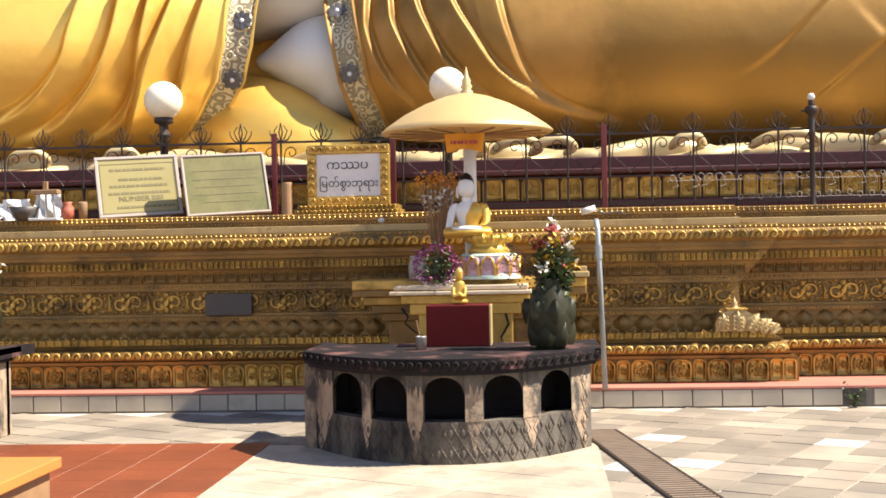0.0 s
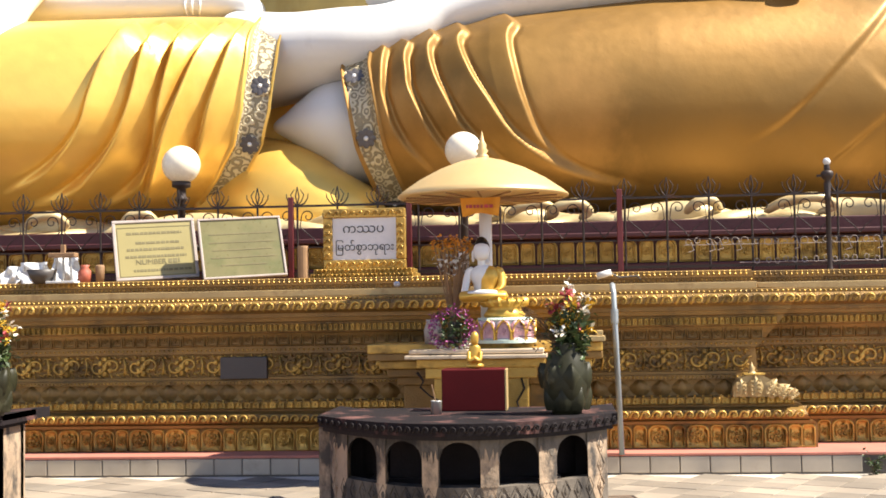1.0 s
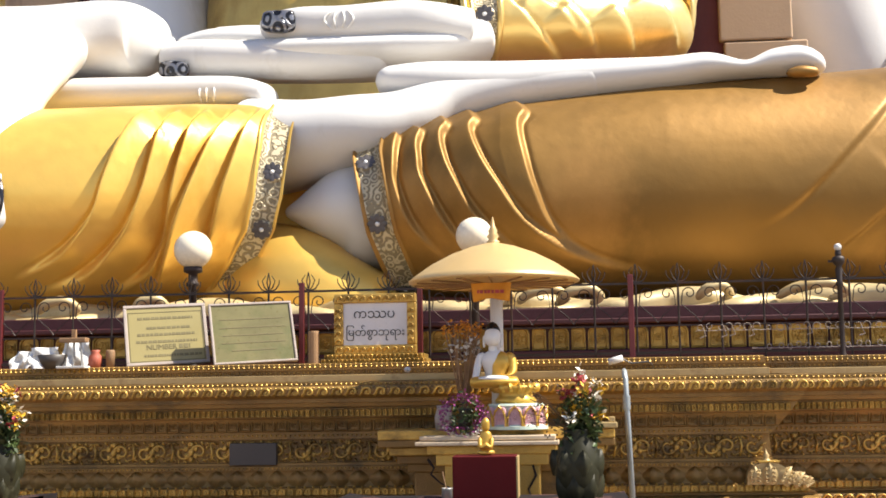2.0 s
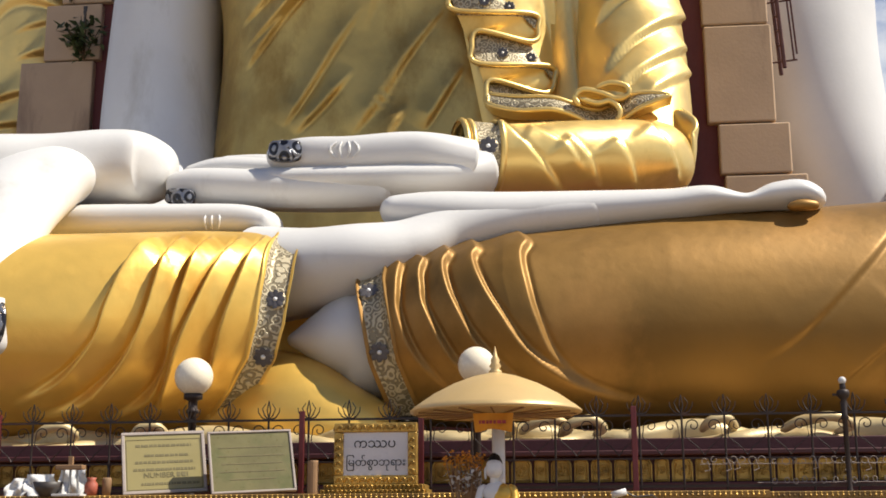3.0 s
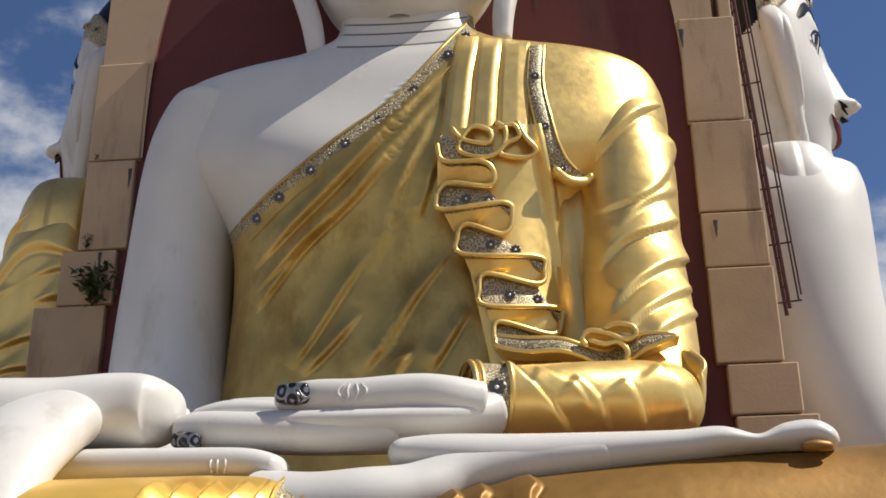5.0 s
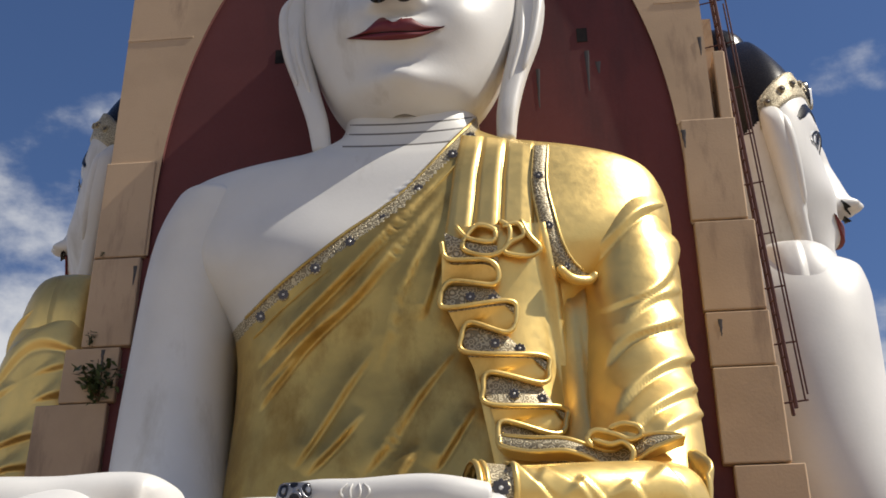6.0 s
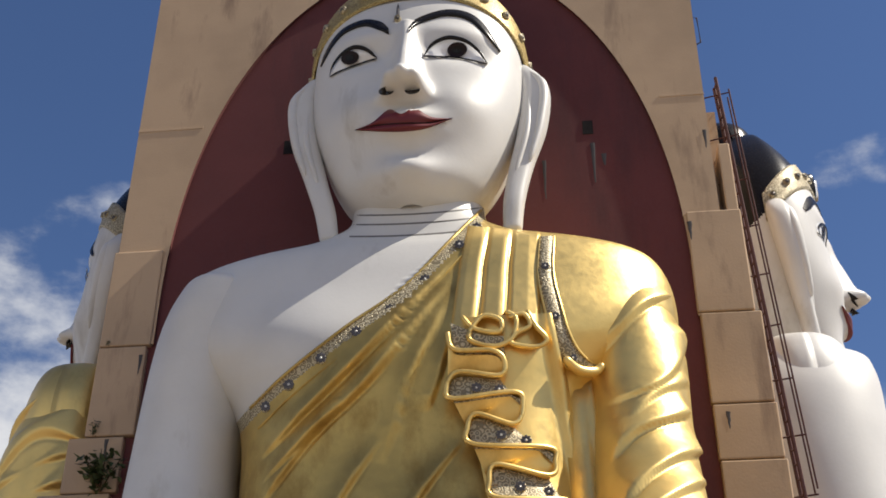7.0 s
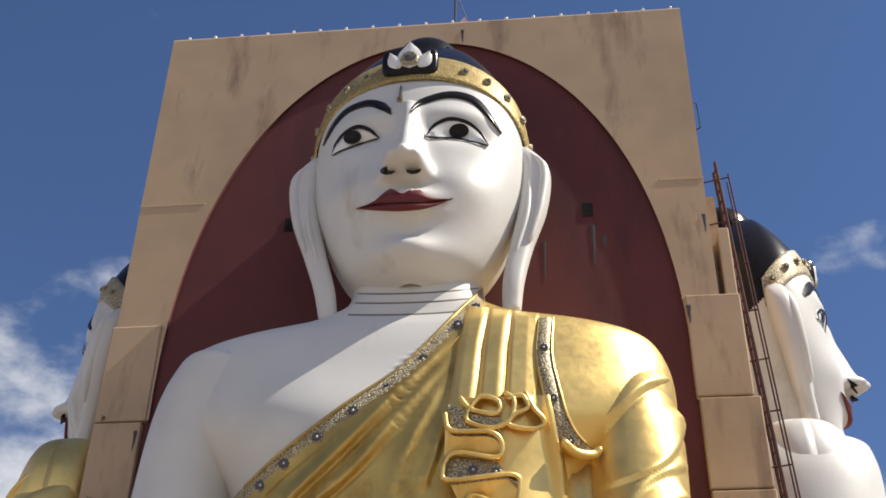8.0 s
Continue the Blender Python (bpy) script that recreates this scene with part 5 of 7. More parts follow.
def lotus(w, h):
    """A pointed petal bowing forward, with a raised midrib."""
    bm = bmesh.new()
    rings = []
    for k in range(7):
        t = k / 6
        hw = w / 2 * (1 - t ** 3) ** .8 * (.8 + .35 * math.sin(math.pi * t))
        bow = -.034 * math.sin(math.pi * (t * .75 + .1))
        rings.append([bm.verts.new((hw * s, bow * (1 - .5 * abs(s)) + (-.012 if s == 0 else 0) + .03 * abs(s), h * t)) for s in (-1, -.5, 0, .5, 1)])
    for p, q in zip(rings, rings[1:]):
        for i in range(4):
            bm.faces.new((p[i], p[i + 1], q[i + 1], q[i]))
    bmesh.ops.recalc_face_normals(bm, faces=bm.faces)
    return bm


# The set-back petal rows take the tone with the shade in it.
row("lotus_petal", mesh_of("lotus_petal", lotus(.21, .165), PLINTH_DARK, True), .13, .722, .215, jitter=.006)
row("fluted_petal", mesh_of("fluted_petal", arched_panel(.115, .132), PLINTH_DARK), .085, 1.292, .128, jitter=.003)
row("dentil", mesh_of("dentil", arched_panel(.048, .075), PLINTH), .01, 1.44, .058)


def leaf_scroll():
    """A unit of the carved frieze: two counter-turning tendrils with leaves round a crescent."""
    bm = bmesh.new()
    for sx, sz in ((-1, 1), (1, -1)):
        pts = [(sx * (.125 + .085 * (1 - .7 * t) * math.cos(5.6 * t)), -.015, .118 + sz * (.085 * (1 - .7 * t) * math.sin(5.6 * t))) for t in [i / 18 for i in range(19)]]
        rod(bm, pts, .017, 6, .55)
        for a in range(9):
            ang = a * .69 + (0 if sx > 0 else .35)
            px_, pz_ = sx * .125 + .088 * math.cos(ang), .118 + .088 * math.sin(ang)
            rod(bm, [(px_, -.01, pz_), (px_ + .028 * math.cos(ang + .9), -.03, pz_ + .028 * math.sin(ang + .9)), (px_ + .05 * math.cos(ang + .5), -.008, pz_ + .05 * math.sin(ang + .5))], .013, 5, .3)
        for a in range(4):
            ang = a * 1.57 + .4
            rod(bm, [(sx * .125 + .03 * math.cos(ang), -.012, .118 + .03 * math.sin(ang)), (sx * .125 + .05 * math.cos(ang + .5), -.024, .118 + .05 * math.sin(ang + .5)), (sx * .125 + .066 * math.cos(ang + .2), -.008, .118 + .066 * math.sin(ang + .2))], .011, 4, .4)
        for qx_, qz_ in ((.03, .035), (.03, .20), (.205, .03), (.205, .205)):
            rod(bm, [(sx * (qx_ - .03), -.008, qz_), (sx * qx_, -.026, qz_ + .012), (sx * (qx_ + .03), -.008, qz_ - .012)], .012, 4, .5)
    rod(bm, [(0, -.01, .02), (.02, -.025, .118), (0, -.01, .215)], .013, 6)
    return bm


row("leaf_scroll", mesh_of("leaf_scroll", leaf_scroll(), PLINTH, True), .15, .968, .42)
crescent = bmesh.new()
for a in range(6):
    t = a / 5
    ang = .5 + t * (2 * math.pi - 1.0)
    ball(crescent, .06 * math.cos(ang), -.01, .118 + .078 * math.sin(ang), .026, .02, .03, 6)
ball(crescent, 0, -.015, .118, .03, .02, .035, 8)
row("rosette", mesh_of("rosette", crescent, PLINTH, True), .15, .968, .42, -6.7 + .21)
beads = Soup([PLINTH])
a = np.linspace(0, 2 * np.pi, 7)
for d, z, step, r in ((.085, .91, .04, .011), (.095, 1.247, .05, .012), (-.085, 1.772, .052, .014), (.295, 1.90, .05, .012), (.275, 1.958, .055, .016), (-.015, .725, .085, .014), (.275, 1.985, .055, .010), (-.145, 1.735, .05, .010)):
    for x in np.arange(-6.8, 5.2, step):
        if corner(z) - .02 < x < corner(z) + .04:
            continue
        y = FRONT + d + (0 if x < corner(z) else BACKSET)
        beads.grid(np.array([np.stack([x + r * k * np.cos(a), np.full(7, y - q), z + r * k * np.sin(a)], -1) for k, q in ((1, 0), (.75, r * .6), (.02, r))]), PLINTH)
bead_rows = new("bead_rows", beads.done("bead_rows"))
bead_rows.parent = plinth
tagged(bead_rows, kind="stuff")
part("fascia", boxes((-16, 2.02, FRONT + .06, FRONT + .12, 1.80, 1.868), bevel=.004), CREAM, plinth, "plain pale gilt band")
part("fascia", boxes((2.03, 14, FRONT + .06 + BACKSET, FRONT + .12 + BACKSET, 1.80, 1.868), bevel=.004), CREAM, plinth)
tagged(link("plaque", boxes((-3.54, -3.04, 12.92, 12.99, .945, 1.175), bevel=.008), SLATE), "small dark slate plaque set in the frieze", "plaque")

# ---- seat of the statue, behind the fence ----
seat = tagged(link("wall_seat", boxes((-30, 30, 14.75, 40, 1.9, 2.44), bevel=.012), SEAT_MAROON),
              "maroon seat wall under the statue with gilded panels", "wall", kind="structure")
for name, y0, y1, z0, z1 in (("lower_ledge", 14.60, 14.748, 1.9, 2.14), ("coping", 14.55, 40, 2.441, 2.50), ("upper_wall", 14.95, 40, 2.501, 2.66)):
    part(name, boxes((-30, 30, y0, y1, z0, z1), bevel=.012), SEAT_MAROON, seat)
panel = mesh_of("seat_panel", arched_panel(.24, .27), PLINTH)
slim = mesh_of("seat_panel", arched_panel(.165, .27), PLINTH)
pieces("seat_panel", panel, seat, [pose(-7 + .46 * i, 14.74, 2.15) for i in range(27)])
pieces("seat_panel", slim, seat, [pose(-7 + .23 + .46 * i, 14.74, 2.15) for i in range(27)])

# ---- tower ----
def niche_half(z):
    return 6.3 * (1 - min(1, max(0, (z - 16.2) / 10.95)) ** 2.15) ** (1 / 2.0) if z < 27.15 else 0


NX = -3.36
tower_bm = boxes((-10.85, 3.71, 25.75, 39.6, 1.0, 27.95), (-10.95, 4.05, 25.72, 39.6, 1.0, 21.7))
tower = tagged(link("wall_tower", tower_bm, PINK), "tall square tower of stained pinkish-tan plaster", "tower", kind="structure")
back = tagged(link("wall_niche", boxes((-10.4, 3.4, 25.10, 25.75, 1.5, 27.5)), MAROON), "maroon back wall of the arched niche", "wall", kind="structure")
face = Soup([PINK, MAROON])
zs = np.concatenate([np.linspace(15.4, 26.0, 40), np.linspace(26.1, 27.15, 30)])
half = np.array([niche_half(z) for z in zs])
for sgn, edge in ((-1, -10.87), (1, 3.73)):
    inner = NX + sgn * half
    out = np.full_like(zs, edge)
    face.grid(np.array([np.stack([out, np.full_like(zs, 25.75), zs], -1), np.stack([out, np.full_like(zs, 25.0), zs], -1), np.stack([inner, np.full_like(zs, 25.0), zs], -1)]), PINK)
    face.grid(np.array([np.stack([inner, np.full_like(zs, 25.0), zs], -1), np.stack([inner, np.full_like(zs, 25.12), zs], -1)]), MAROON)
x = np.array([-10.87, 3.73])
face.grid(np.array([[[q, y, z] for q in x] for y, z in ((25.0, 27.15), (25.0, 27.9), (25.02, 27.95), (25.8, 27.95))]), PINK)
face_mesh = face.done("wall_front")
face_mesh.shade_flat()
tagged(new("wall_front", face_mesh), "tower front with a tall pointed arch opening", "wall", kind="structure")
# plastered blocks of the buttresses, stepping out towards the foot
LEFT = [(-10.95, -9.72, 15.35, 18.0), (-10.95, -9.80, 13.07, 15.35), (-11.30, -10.02, 11.73, 13.07), (-11.80, -10.15, 9.7, 11.73), (-12.1, -10.2, 7.5, 9.7), (-12.4, -10.2, 4.5, 7.5), (-12.7, -10.2, 1.5, 4.5)]
RIGHT = [(2.93, 4.20, 15.45, 18.2), (2.98, 4.33, 13.2, 15.45), (3.00, 4.36, 11.9, 13.2), (3.02, 4.40, 9.75, 11.9), (3.22, 4.66, 8.65, 9.75), (3.3, 4.95, 6.2, 8.65), (3.3, 5.2, 3.8, 6.2), (3.3, 5.4, 1.5, 3.8)]
for x0, x1, z0, z1 in LEFT + RIGHT:
    part("plaster_block", boxes((x0, x1, 24.94 - .015 * (z1 < 13), 26.4, z0 + .02, z1 - .012), bevel=.035), PINK, tower)
part("plaster_block", boxes((3.9, 4.18, 25.05, 38, 15.0, 20.2), bevel=.03), PINK, tower)
for x0, x1, z0 in ((-10.88, -9.15, 21.72), (2.62, 3.74, 21.72), (-10.88, -9.7, 17.9), (2.85, 4.0, 18.1)):
    part("plaster_seam", boxes((x0, x1, 24.985, 25.01, z0, z0 + .07), bevel=.006), PINK, tower)
for x0, z0 in ((.66, 20.78), (-6.97, 20.78)):
    # Thin black plates: the darkness inside the holes is put into their colour.
    hole = boxes((x0, x0 + .26, 25.085, 25.105, z0, z0 + .42))
    part("drain_hole", hole, SOOT, back, "square dark hole")
streaks = random.Random(8)
for x0, z0, l_, w_ in ((-.34, 20.05, 1.15, .05), (.88, 20.5, 1.2, .06), (1.14, 20.15, .35, .07), (-9.2, 13.5, 1.1, .05)):
    bm = bmesh.new()
    rod(bm, [(x0 + streaks.uniform(-.006, .006), 25.092, z0 - l_ * i / 6) for i in range(7)], w_, 6, .25)
    bmesh.ops.scale(bm, vec=(1, .12, 1), verts=bm.verts, space=Matrix.Translation((0, -25.094, 0)))
    part("stain_streak", bm, SLATE, back, "dark water stain")
for x0, z0, l_, w_ in ((3.62, 20.6, .55, .05), (2.98, 17.9, .5, .06), (3.3, 13.0, .4, .05), (-9.9, 15.1, .5, .05), (-10.4, 13.0, .45, .05), (3.7, 11.6, .6, .05), (-2.4, 27.6, .5, .05)):
    bm = bmesh.new()
    rod(bm, [(x0 + streaks.uniform(-.008, .008), 24.93, z0 - l_ * i / 6) for i in range(7)], w_, 6, .2)
    bmesh.ops.scale(bm, vec=(1, .12, 1), verts=bm.verts, space=Matrix.Translation((0, -24.935 if z0 < 18.1 else -24.995, 0)))
    part("stain_streak", bm, SLATE, tower, "dark water stain")
# bulbs along the roof edge, mast, ladder
bulb = mesh_of("bulb", ball(rod(bmesh.new(), [(0, 0, 0), (0, 0, .1)], .03, 6), 0, 0, .13, .05, n=8), EYEWHITE, True)
for i in range(19):
    ob = new("roof_bulb", bulb)
    ob.matrix_basis = pose(-10.45 + .775 * i, 25.12, 27.95)
    tagged(ob, "small clear bulb on the tower's top edge", "bulb", "bulbs along the roof edge")
mast = thing("mast", -2.84, 27.0, 27.95, "thin metal mast with a small pennant on the tower", "mast")
part("pole", rod(bmesh.new(), [(0, 0, 0), (.03, 0, 4.2)], .035, 8), IRON, mast)
part("guy_wire", rod(bmesh.new(), [(.05, 0, 3.4), (.42, 0, 2.0)], .012, 5), IRON, mast)
part("pennant", extrude([(.3, 2.3), (.42, 2.05), (.28, 1.95), (.16, 2.1)], -.01, .01), PINK_PETAL, mast)
ladder = thing("ladder", 0, 0, 0, "long rusty maroon ladder fixed to the tower's side", "ladder")
r0, r1 = Vector((4.70, 25.45, 11.1)), Vector((4.12, 25.45, 22.6))
for off in (0, .34):
    part("rail", rod(bmesh.new(), [r0 + Vector((.03, off * 1.3, 0)), r1 + Vector((.03, off * 1.3, 0))], .045, 6), RUST, ladder)
    part("guard_rail", rod(bmesh.new(), [r0 + Vector((.3, off, .3)), r1 + Vector((.32, off, -.4))], .022, 6), RUST, ladder)
for i in range(34):
    c = r0.lerp(r1, (i + .5) / 34)
    part("rung", rod(bmesh.new(), [c + Vector((.03, 0, 0)), c + Vector((.03, .44, .16))], .024, 6), RUST, ladder)
    if i % 4 == 0:
        part("bracket", rod(bmesh.new(), [c + Vector((-.4, .2, 0)), c + Vector((.31, .0, 0))], .02, 6), RUST, ladder)
handrail = thing("handrail", 3.71, 25.3, 23.6, "thin bent iron rail at the tower's edge", "rail")
part("rail", rod(bmesh.new(), [(0, 0, 1.0), (.16, 0, .95), (.18, 0, .1), (0, 0, 0)], .02, 6), IRON, handrail)


def sprig(name, x, y, z, size, n, seed, label):
    rnd = random.Random(seed)
    t = thing(name, x, y, z, label, "plant")
    stem, leaves = bmesh.new(), bmesh.new()
    for _ in range(max(3, n // 8)):
        top = Vector((rnd.uniform(-.4, .5) * size, rnd.uniform(-.35, -.05) * size, rnd.uniform(.3, 1.0) * size))
        rod(stem, [(0, 0, 0), top * .5 + Vector((0, 0, .05)), top], .018 * size, 5, .4)
        for _ in range(20):
            k = rnd.uniform(.2, 1.05)
            c = top * k + Vector((rnd.uniform(-.14, .14), rnd.uniform(-.14, .14), rnd.uniform(-.12, .14))) * size
            leaf_at(leaves, c, rnd, rnd.uniform(.09, .16) * size)
    part("stem", stem, DRY, t)
    part("foliage", leaves, LEAF, t)
    return t


def leaf_at(bm, c, rnd, size):
    """A small folded leaf, turned any way."""
    m = Matrix.Translation(c) @ Euler((rnd.uniform(-1, 1), rnd.uniform(-.8, .8), rnd.uniform(0, 6.28))).to_matrix().to_4x4()
    p = [m @ Vector(v) * 1.0 for v in ((0, 0, 0), (.45 * size, .55 * size, .12 * size), (0, 1.5 * size, 0), (-.45 * size, .55 * size, .12 * size), (0, .6 * size, -.04 * size))]
    v = [bm.verts.new(q) for q in p]
    bm.faces.new((v[0], v[1], v[4]))
    bm.faces.new((v[1], v[2], v[4]))
    bm.faces.new((v[2], v[3], v[4]))
    bm.faces.new((v[3], v[0], v[4]))


sprig("shrub", -10.35, 24.9, 11.74, 1.1, 60, 3, "green self-sown shrub growing from a tower ledge")
sprig("shrub", -10.72, 24.9, 13.08, .35, 24, 5, "tiny weed growing from a tower ledge")
sprig("shrub", -10.75, 24.9, 15.37, .16, 16, 6, "tiny weed growing from a tower joint")


# ---- fence ----
fence = tagged(new("fence"), "dark wrought-iron fence with lotus finials and scrolls", "fence", kind="structure")
FY, FZ0, FZ1 = 13.96, 2.0, 2.84
part("top_rail", boxes((-16, 14, FY - .012, FY + .012, FZ1 - .012, FZ1 + .012)), IRON, fence)
part("middle_rail", boxes((-16, 14, FY - .012, FY + .012, 2.36, 2.375)), IRON, fence)
part("bottom_rail", boxes((-16, 14, FY - .02, FY + .02, 2.055, 2.085)), IRON, fence)
finial = bmesh.new()
rod(finial, [(0, 0, 0), (0, 0, .86)], .0125, 6)
for s in (-1, 1):
    rod(finial, [(0, 0, .84), (s * .05, 0, .90), (s * .075, 0, .97), (s * .035, 0, 1.03)], .010, 5, .5)
    rod(finial, [(0, 0, .84), (s * .08, 0, .87), (s * .12, 0, .93), (s * .125, 0, .98)], .010, 5, .5)
    rod(finial, [(0, 0, .86), (s * .02, 0, .95), (0, 0, 1.06)], .010, 5, .6)
picket = mesh_of("picket", finial, IRON)
pieces("picket", picket, fence, [pose(-6.14 - .46 * 4 + .4605 * i, FY, FZ0) for i in range(30)])
curl = bmesh.new()
for s in (-1, 1):
    rod(curl, [(s * (.11 + .075 * (1 - .75 * t) * math.cos(7 * t)), 0, -.10 + .075 * (1 - .75 * t) * math.sin(7 * t)) for t in [i / 16 for i in range(17)]], .007, 5)
    rod(curl, [(s * .185, 0, -.10), (s * .2, 0, -.22), (s * .06, 0, -.34), (s * .0, 0, -.42)], .007, 5)
curls = mesh_of("scroll", curl, IRON)
pieces("scroll", curls, fence, [pose(-6.14 - .46 * 4 + .23 + .4605 * i, FY, FZ1 - .02) for i in range(30)])
for x in (-6.55, -2.99, -1.64, .71, 4.4):
    part("fence_post", boxes((x - .03, x + .03, FY - .03, FY + .03, 1.9, FZ1 + .10), bevel=.006), RED_IRON, fence)
# white wire letters on the fence, past reading
letters = thing("wire_lettering", 0, FY - .05, 0, "row of white wire rings and bars tied to the fence", "lettering")
rnd = random.Random(21)
x = 1.45
while x < 4.6:
    r = rnd.choice((.022, .03, .034, .04))
    z = 2.33 + rnd.uniform(-.01, .02)
    bm = bmesh.new()
    rod(bm, [(x + r * math.cos(a), 0, z + r * math.sin(a)) for a in [5.4 * i / 12 + x * 9 for i in range(13)]], .0038, 5)
    if rnd.random() < .45:
        rod(bm, [(x + r, 0, z), (x + r + .03, 0, z - .09), (x + r - .03, 0, z - .11)], .006, 5)
    part("ring", bm, SIGN_EDGE, letters)
    if x > 2.1:
        bm = bmesh.new()
        z2 = 2.12 + rnd.uniform(-.01, .02)
        rod(bm, [(x + .025 * math.cos(a), 0, z2 + .03 * math.sin(a)) for a in [6.2 * i / 10 for i in range(11)]], .0045, 5)
        part("ring", bm, SIGN_EDGE, letters)
    x += rnd.uniform(.085, .13)
part("wire", rod(bmesh.new(), [(1.4, 0, 2.30), (4.6, 0, 2.30)], .0035, 5), SIGN_EDGE, letters)
part("wire", rod(bmesh.new(), [(2.0, 0, 2.10), (4.6, 0, 2.10)], .0035, 5), SIGN_EDGE, letters)

# ---- lamps ----
def globe_lamp(x, y, z, top, r, label):
    t = thing("globe_lamp", x, y, z, label, "lamp", "globe lamps behind the fence")
    part("post", lathe([(.07, 0), (.055, .05), (.045, .1), (.045, top - z - r - .22), (.075, top - z - r - .2), (.075, top - z - r - .17), (.055, top - z - r - .15), (.055, top - z - r - .06), (.11, top - z - r - .04), (.11, top - z - r + .02), (.02, top - z - r + .03)], 20), IRON, t, smooth=True)
    part("globe", ball(bmesh.new(), 0, 0, top - z, r, n=32), GLOBE, t, "cream opal glass globe", True)


globe_lamp(-4.38, 14.35, 2.0, 3.40, .225, "cream globe lamp on a dark iron post")
globe_lamp(-1.05, 14.45, 2.0, 3.49, .215, "cream globe lamp on a dark post behind the parasol")
bare = thing("lamp_post", 2.95, 13.86, 1.95, "black iron lamp post with a bare bulb, globe missing", "lamp")
part("post", lathe([(.05, 0), (.035, .06), (.028, .1), (.028, .8), (.045, .82), (.03, .86), (.04, .98), (.028, 1.02), (.06, 1.05), (.07, 1.09), (.06, 1.12), (.03, 1.13)], 16), IRON, bare, smooth=True)
part("lamp_holder", lathe([(.03, 1.12), (.035, 1.15), (.03, 1.19)], 12), IRON, bare)
part("lamp_bulb", ball(bmesh.new(), 0, 0, 1.225, .042, n=12), PAPER, bare, smooth=True)
part("bracket", boxes((-.11, -.02, -.012, .012, 1.06, 1.085)), IRON, bare)

# ---- boards ----
def lettering(body, size, x, y, z, parent, mat, name="lettering", turn=(90, 0, 0)):
    cu = bpy.data.curves.new("lettering", "FONT")
    cu.body, cu.size, cu.extrude, cu.align_x = body, size, .002, "CENTER"
    tmp = bpy.data.objects.new("lettering", cu)
    scene.collection.objects.link(tmp)
    me = bpy.data.meshes.new_from_object(tmp.evaluated_get(bpy.context.evaluated_depsgraph_get()))
    bpy.data.objects.remove(tmp)
    me.materials.clear()
    ob = hang(name, me, mat, parent)
    ob.matrix_basis = pose(x, y, z, *turn)
    return ob


def bars(parent, mat, y, lines, seed):
    """Rows of short dashes for writing that cannot be read: (centre x, z, width, height)."""
    rnd = random.Random(seed)
    for cx, z, w, h in lines:
        bm = bmesh.new()
        x = cx - w / 2
        while x < cx + w / 2:
            l_ = rnd.uniform(.018, .05)
            box(bm, x, min(x + l_, cx + w / 2), y - .003, y + .001, z, z + h)
            x += l_ + rnd.uniform(.006, .014)
        tagged(part("writing_line", bm, mat, parent), kind="stuff")


def frame_bars(x0, x1, z0, z1, w, y0, y1, bevel=.006):
    return [boxes((x0, x1, y0, y1, z1 - w, z1), bevel=bevel), boxes((x0, x1, y0, y1, z0, z0 + w), bevel=bevel), boxes((x0, x0 + w, y0, y1, z0 + w, z1 - w), bevel=bevel), boxes((x1 - w, x1, y0, y1, z0 + w, z1 - w), bevel=bevel)]


def board(x, y, z, w, h, lean, turn, sheet, edge, label, rim=.035):
    t = thing("sign_board", x, y, z, label, "sign", "boards along the plinth")
    t.matrix_basis = pose(x, y, z, -lean, turn, 24)
    part("panel", boxes((-w / 2 + .01, w / 2 - .01, -.01, .02, .01, h - .01)), sheet, t)
    for bm in frame_bars(-w / 2, w / 2, 0, h, rim, -.025, .03):
        part("frame_side", bm, edge, t)
    return t


b1 = board(-4.36, 13.42, 2.02, .90, .72, 20, -3, SIGN_Y, SIGN_EDGE, "yellow donor board with faded black writing, lilac frame")
for k in frame_bars(-.405, .405, .045, .635, .008, -.014, -.008, 0):
    part("inner_line", k, INK_SOFT, b1)
bars(b1, INK_SOFT, -.011, [(.0, .545, .60, .028), (.03, .43, .48, .026), (0, .35, .62, .028), (0, .265, .66, .028), (.06, .10, .62, .026)], 2)
lettering("NUMBER", .085, -.06, -.013, .185, b1, INK_SOFT)
bars(b1, INK_SOFT, -.011, [(.19, .19, .12, .05)], 5)
b2 = board(-3.38, 13.42, 2.02, .92, .72, 20, -3, SIGN_G, SIGN_EDGE, "glass-fronted board gone mossy green, writing faded away", .025)
bars(b2, INK_SOFT, -.011, [(.0, .52, .7, .012), (0, .42, .72, .012), (0, .33, .66, .012), (0, .24, .7, .012), (0, .15, .5, .012)], 9)
b3 = thing("sign_board", -2.05, 13.32, 2.09, "white stone board with black Burmese lettering in a carved gilt frame", "sign", "boards along the plinth")
part("panel", boxes((-.36, .36, -.01, .04, .09, .55)), SIGN_W, b3)
for bm in frame_bars(-.445, .445, 0, .65, .10, -.035, .06, .012):
    part("frame_side", bm, PLINTH, b3, "carved gilt frame")
knob = mesh_of("carving", hook(.028, .009), PLINTH, True)
pieces("carving", knob, b3, [pose(-.38 + .085 * i, -.037, z) for i in range(10) for z in (.05, .60)] + [pose(x, -.037, .14 + .08 * i) for i in range(5) for x in (-.395, .395)])
lettering("\u1000\u103f\u1015", .135, -.01, -.014, .39, b3, INK)
lettering("\u103c\u1019\u1010\u103a\u1005\u103d\u102c\u1018\u102f\u101b\u102c\u1038", .112, 0, -.014, .20, b3, INK)
foot = thing("board_stand", -2.05, 13.3, 1.99, "small gilded stepped stand with petal rows", "stand")
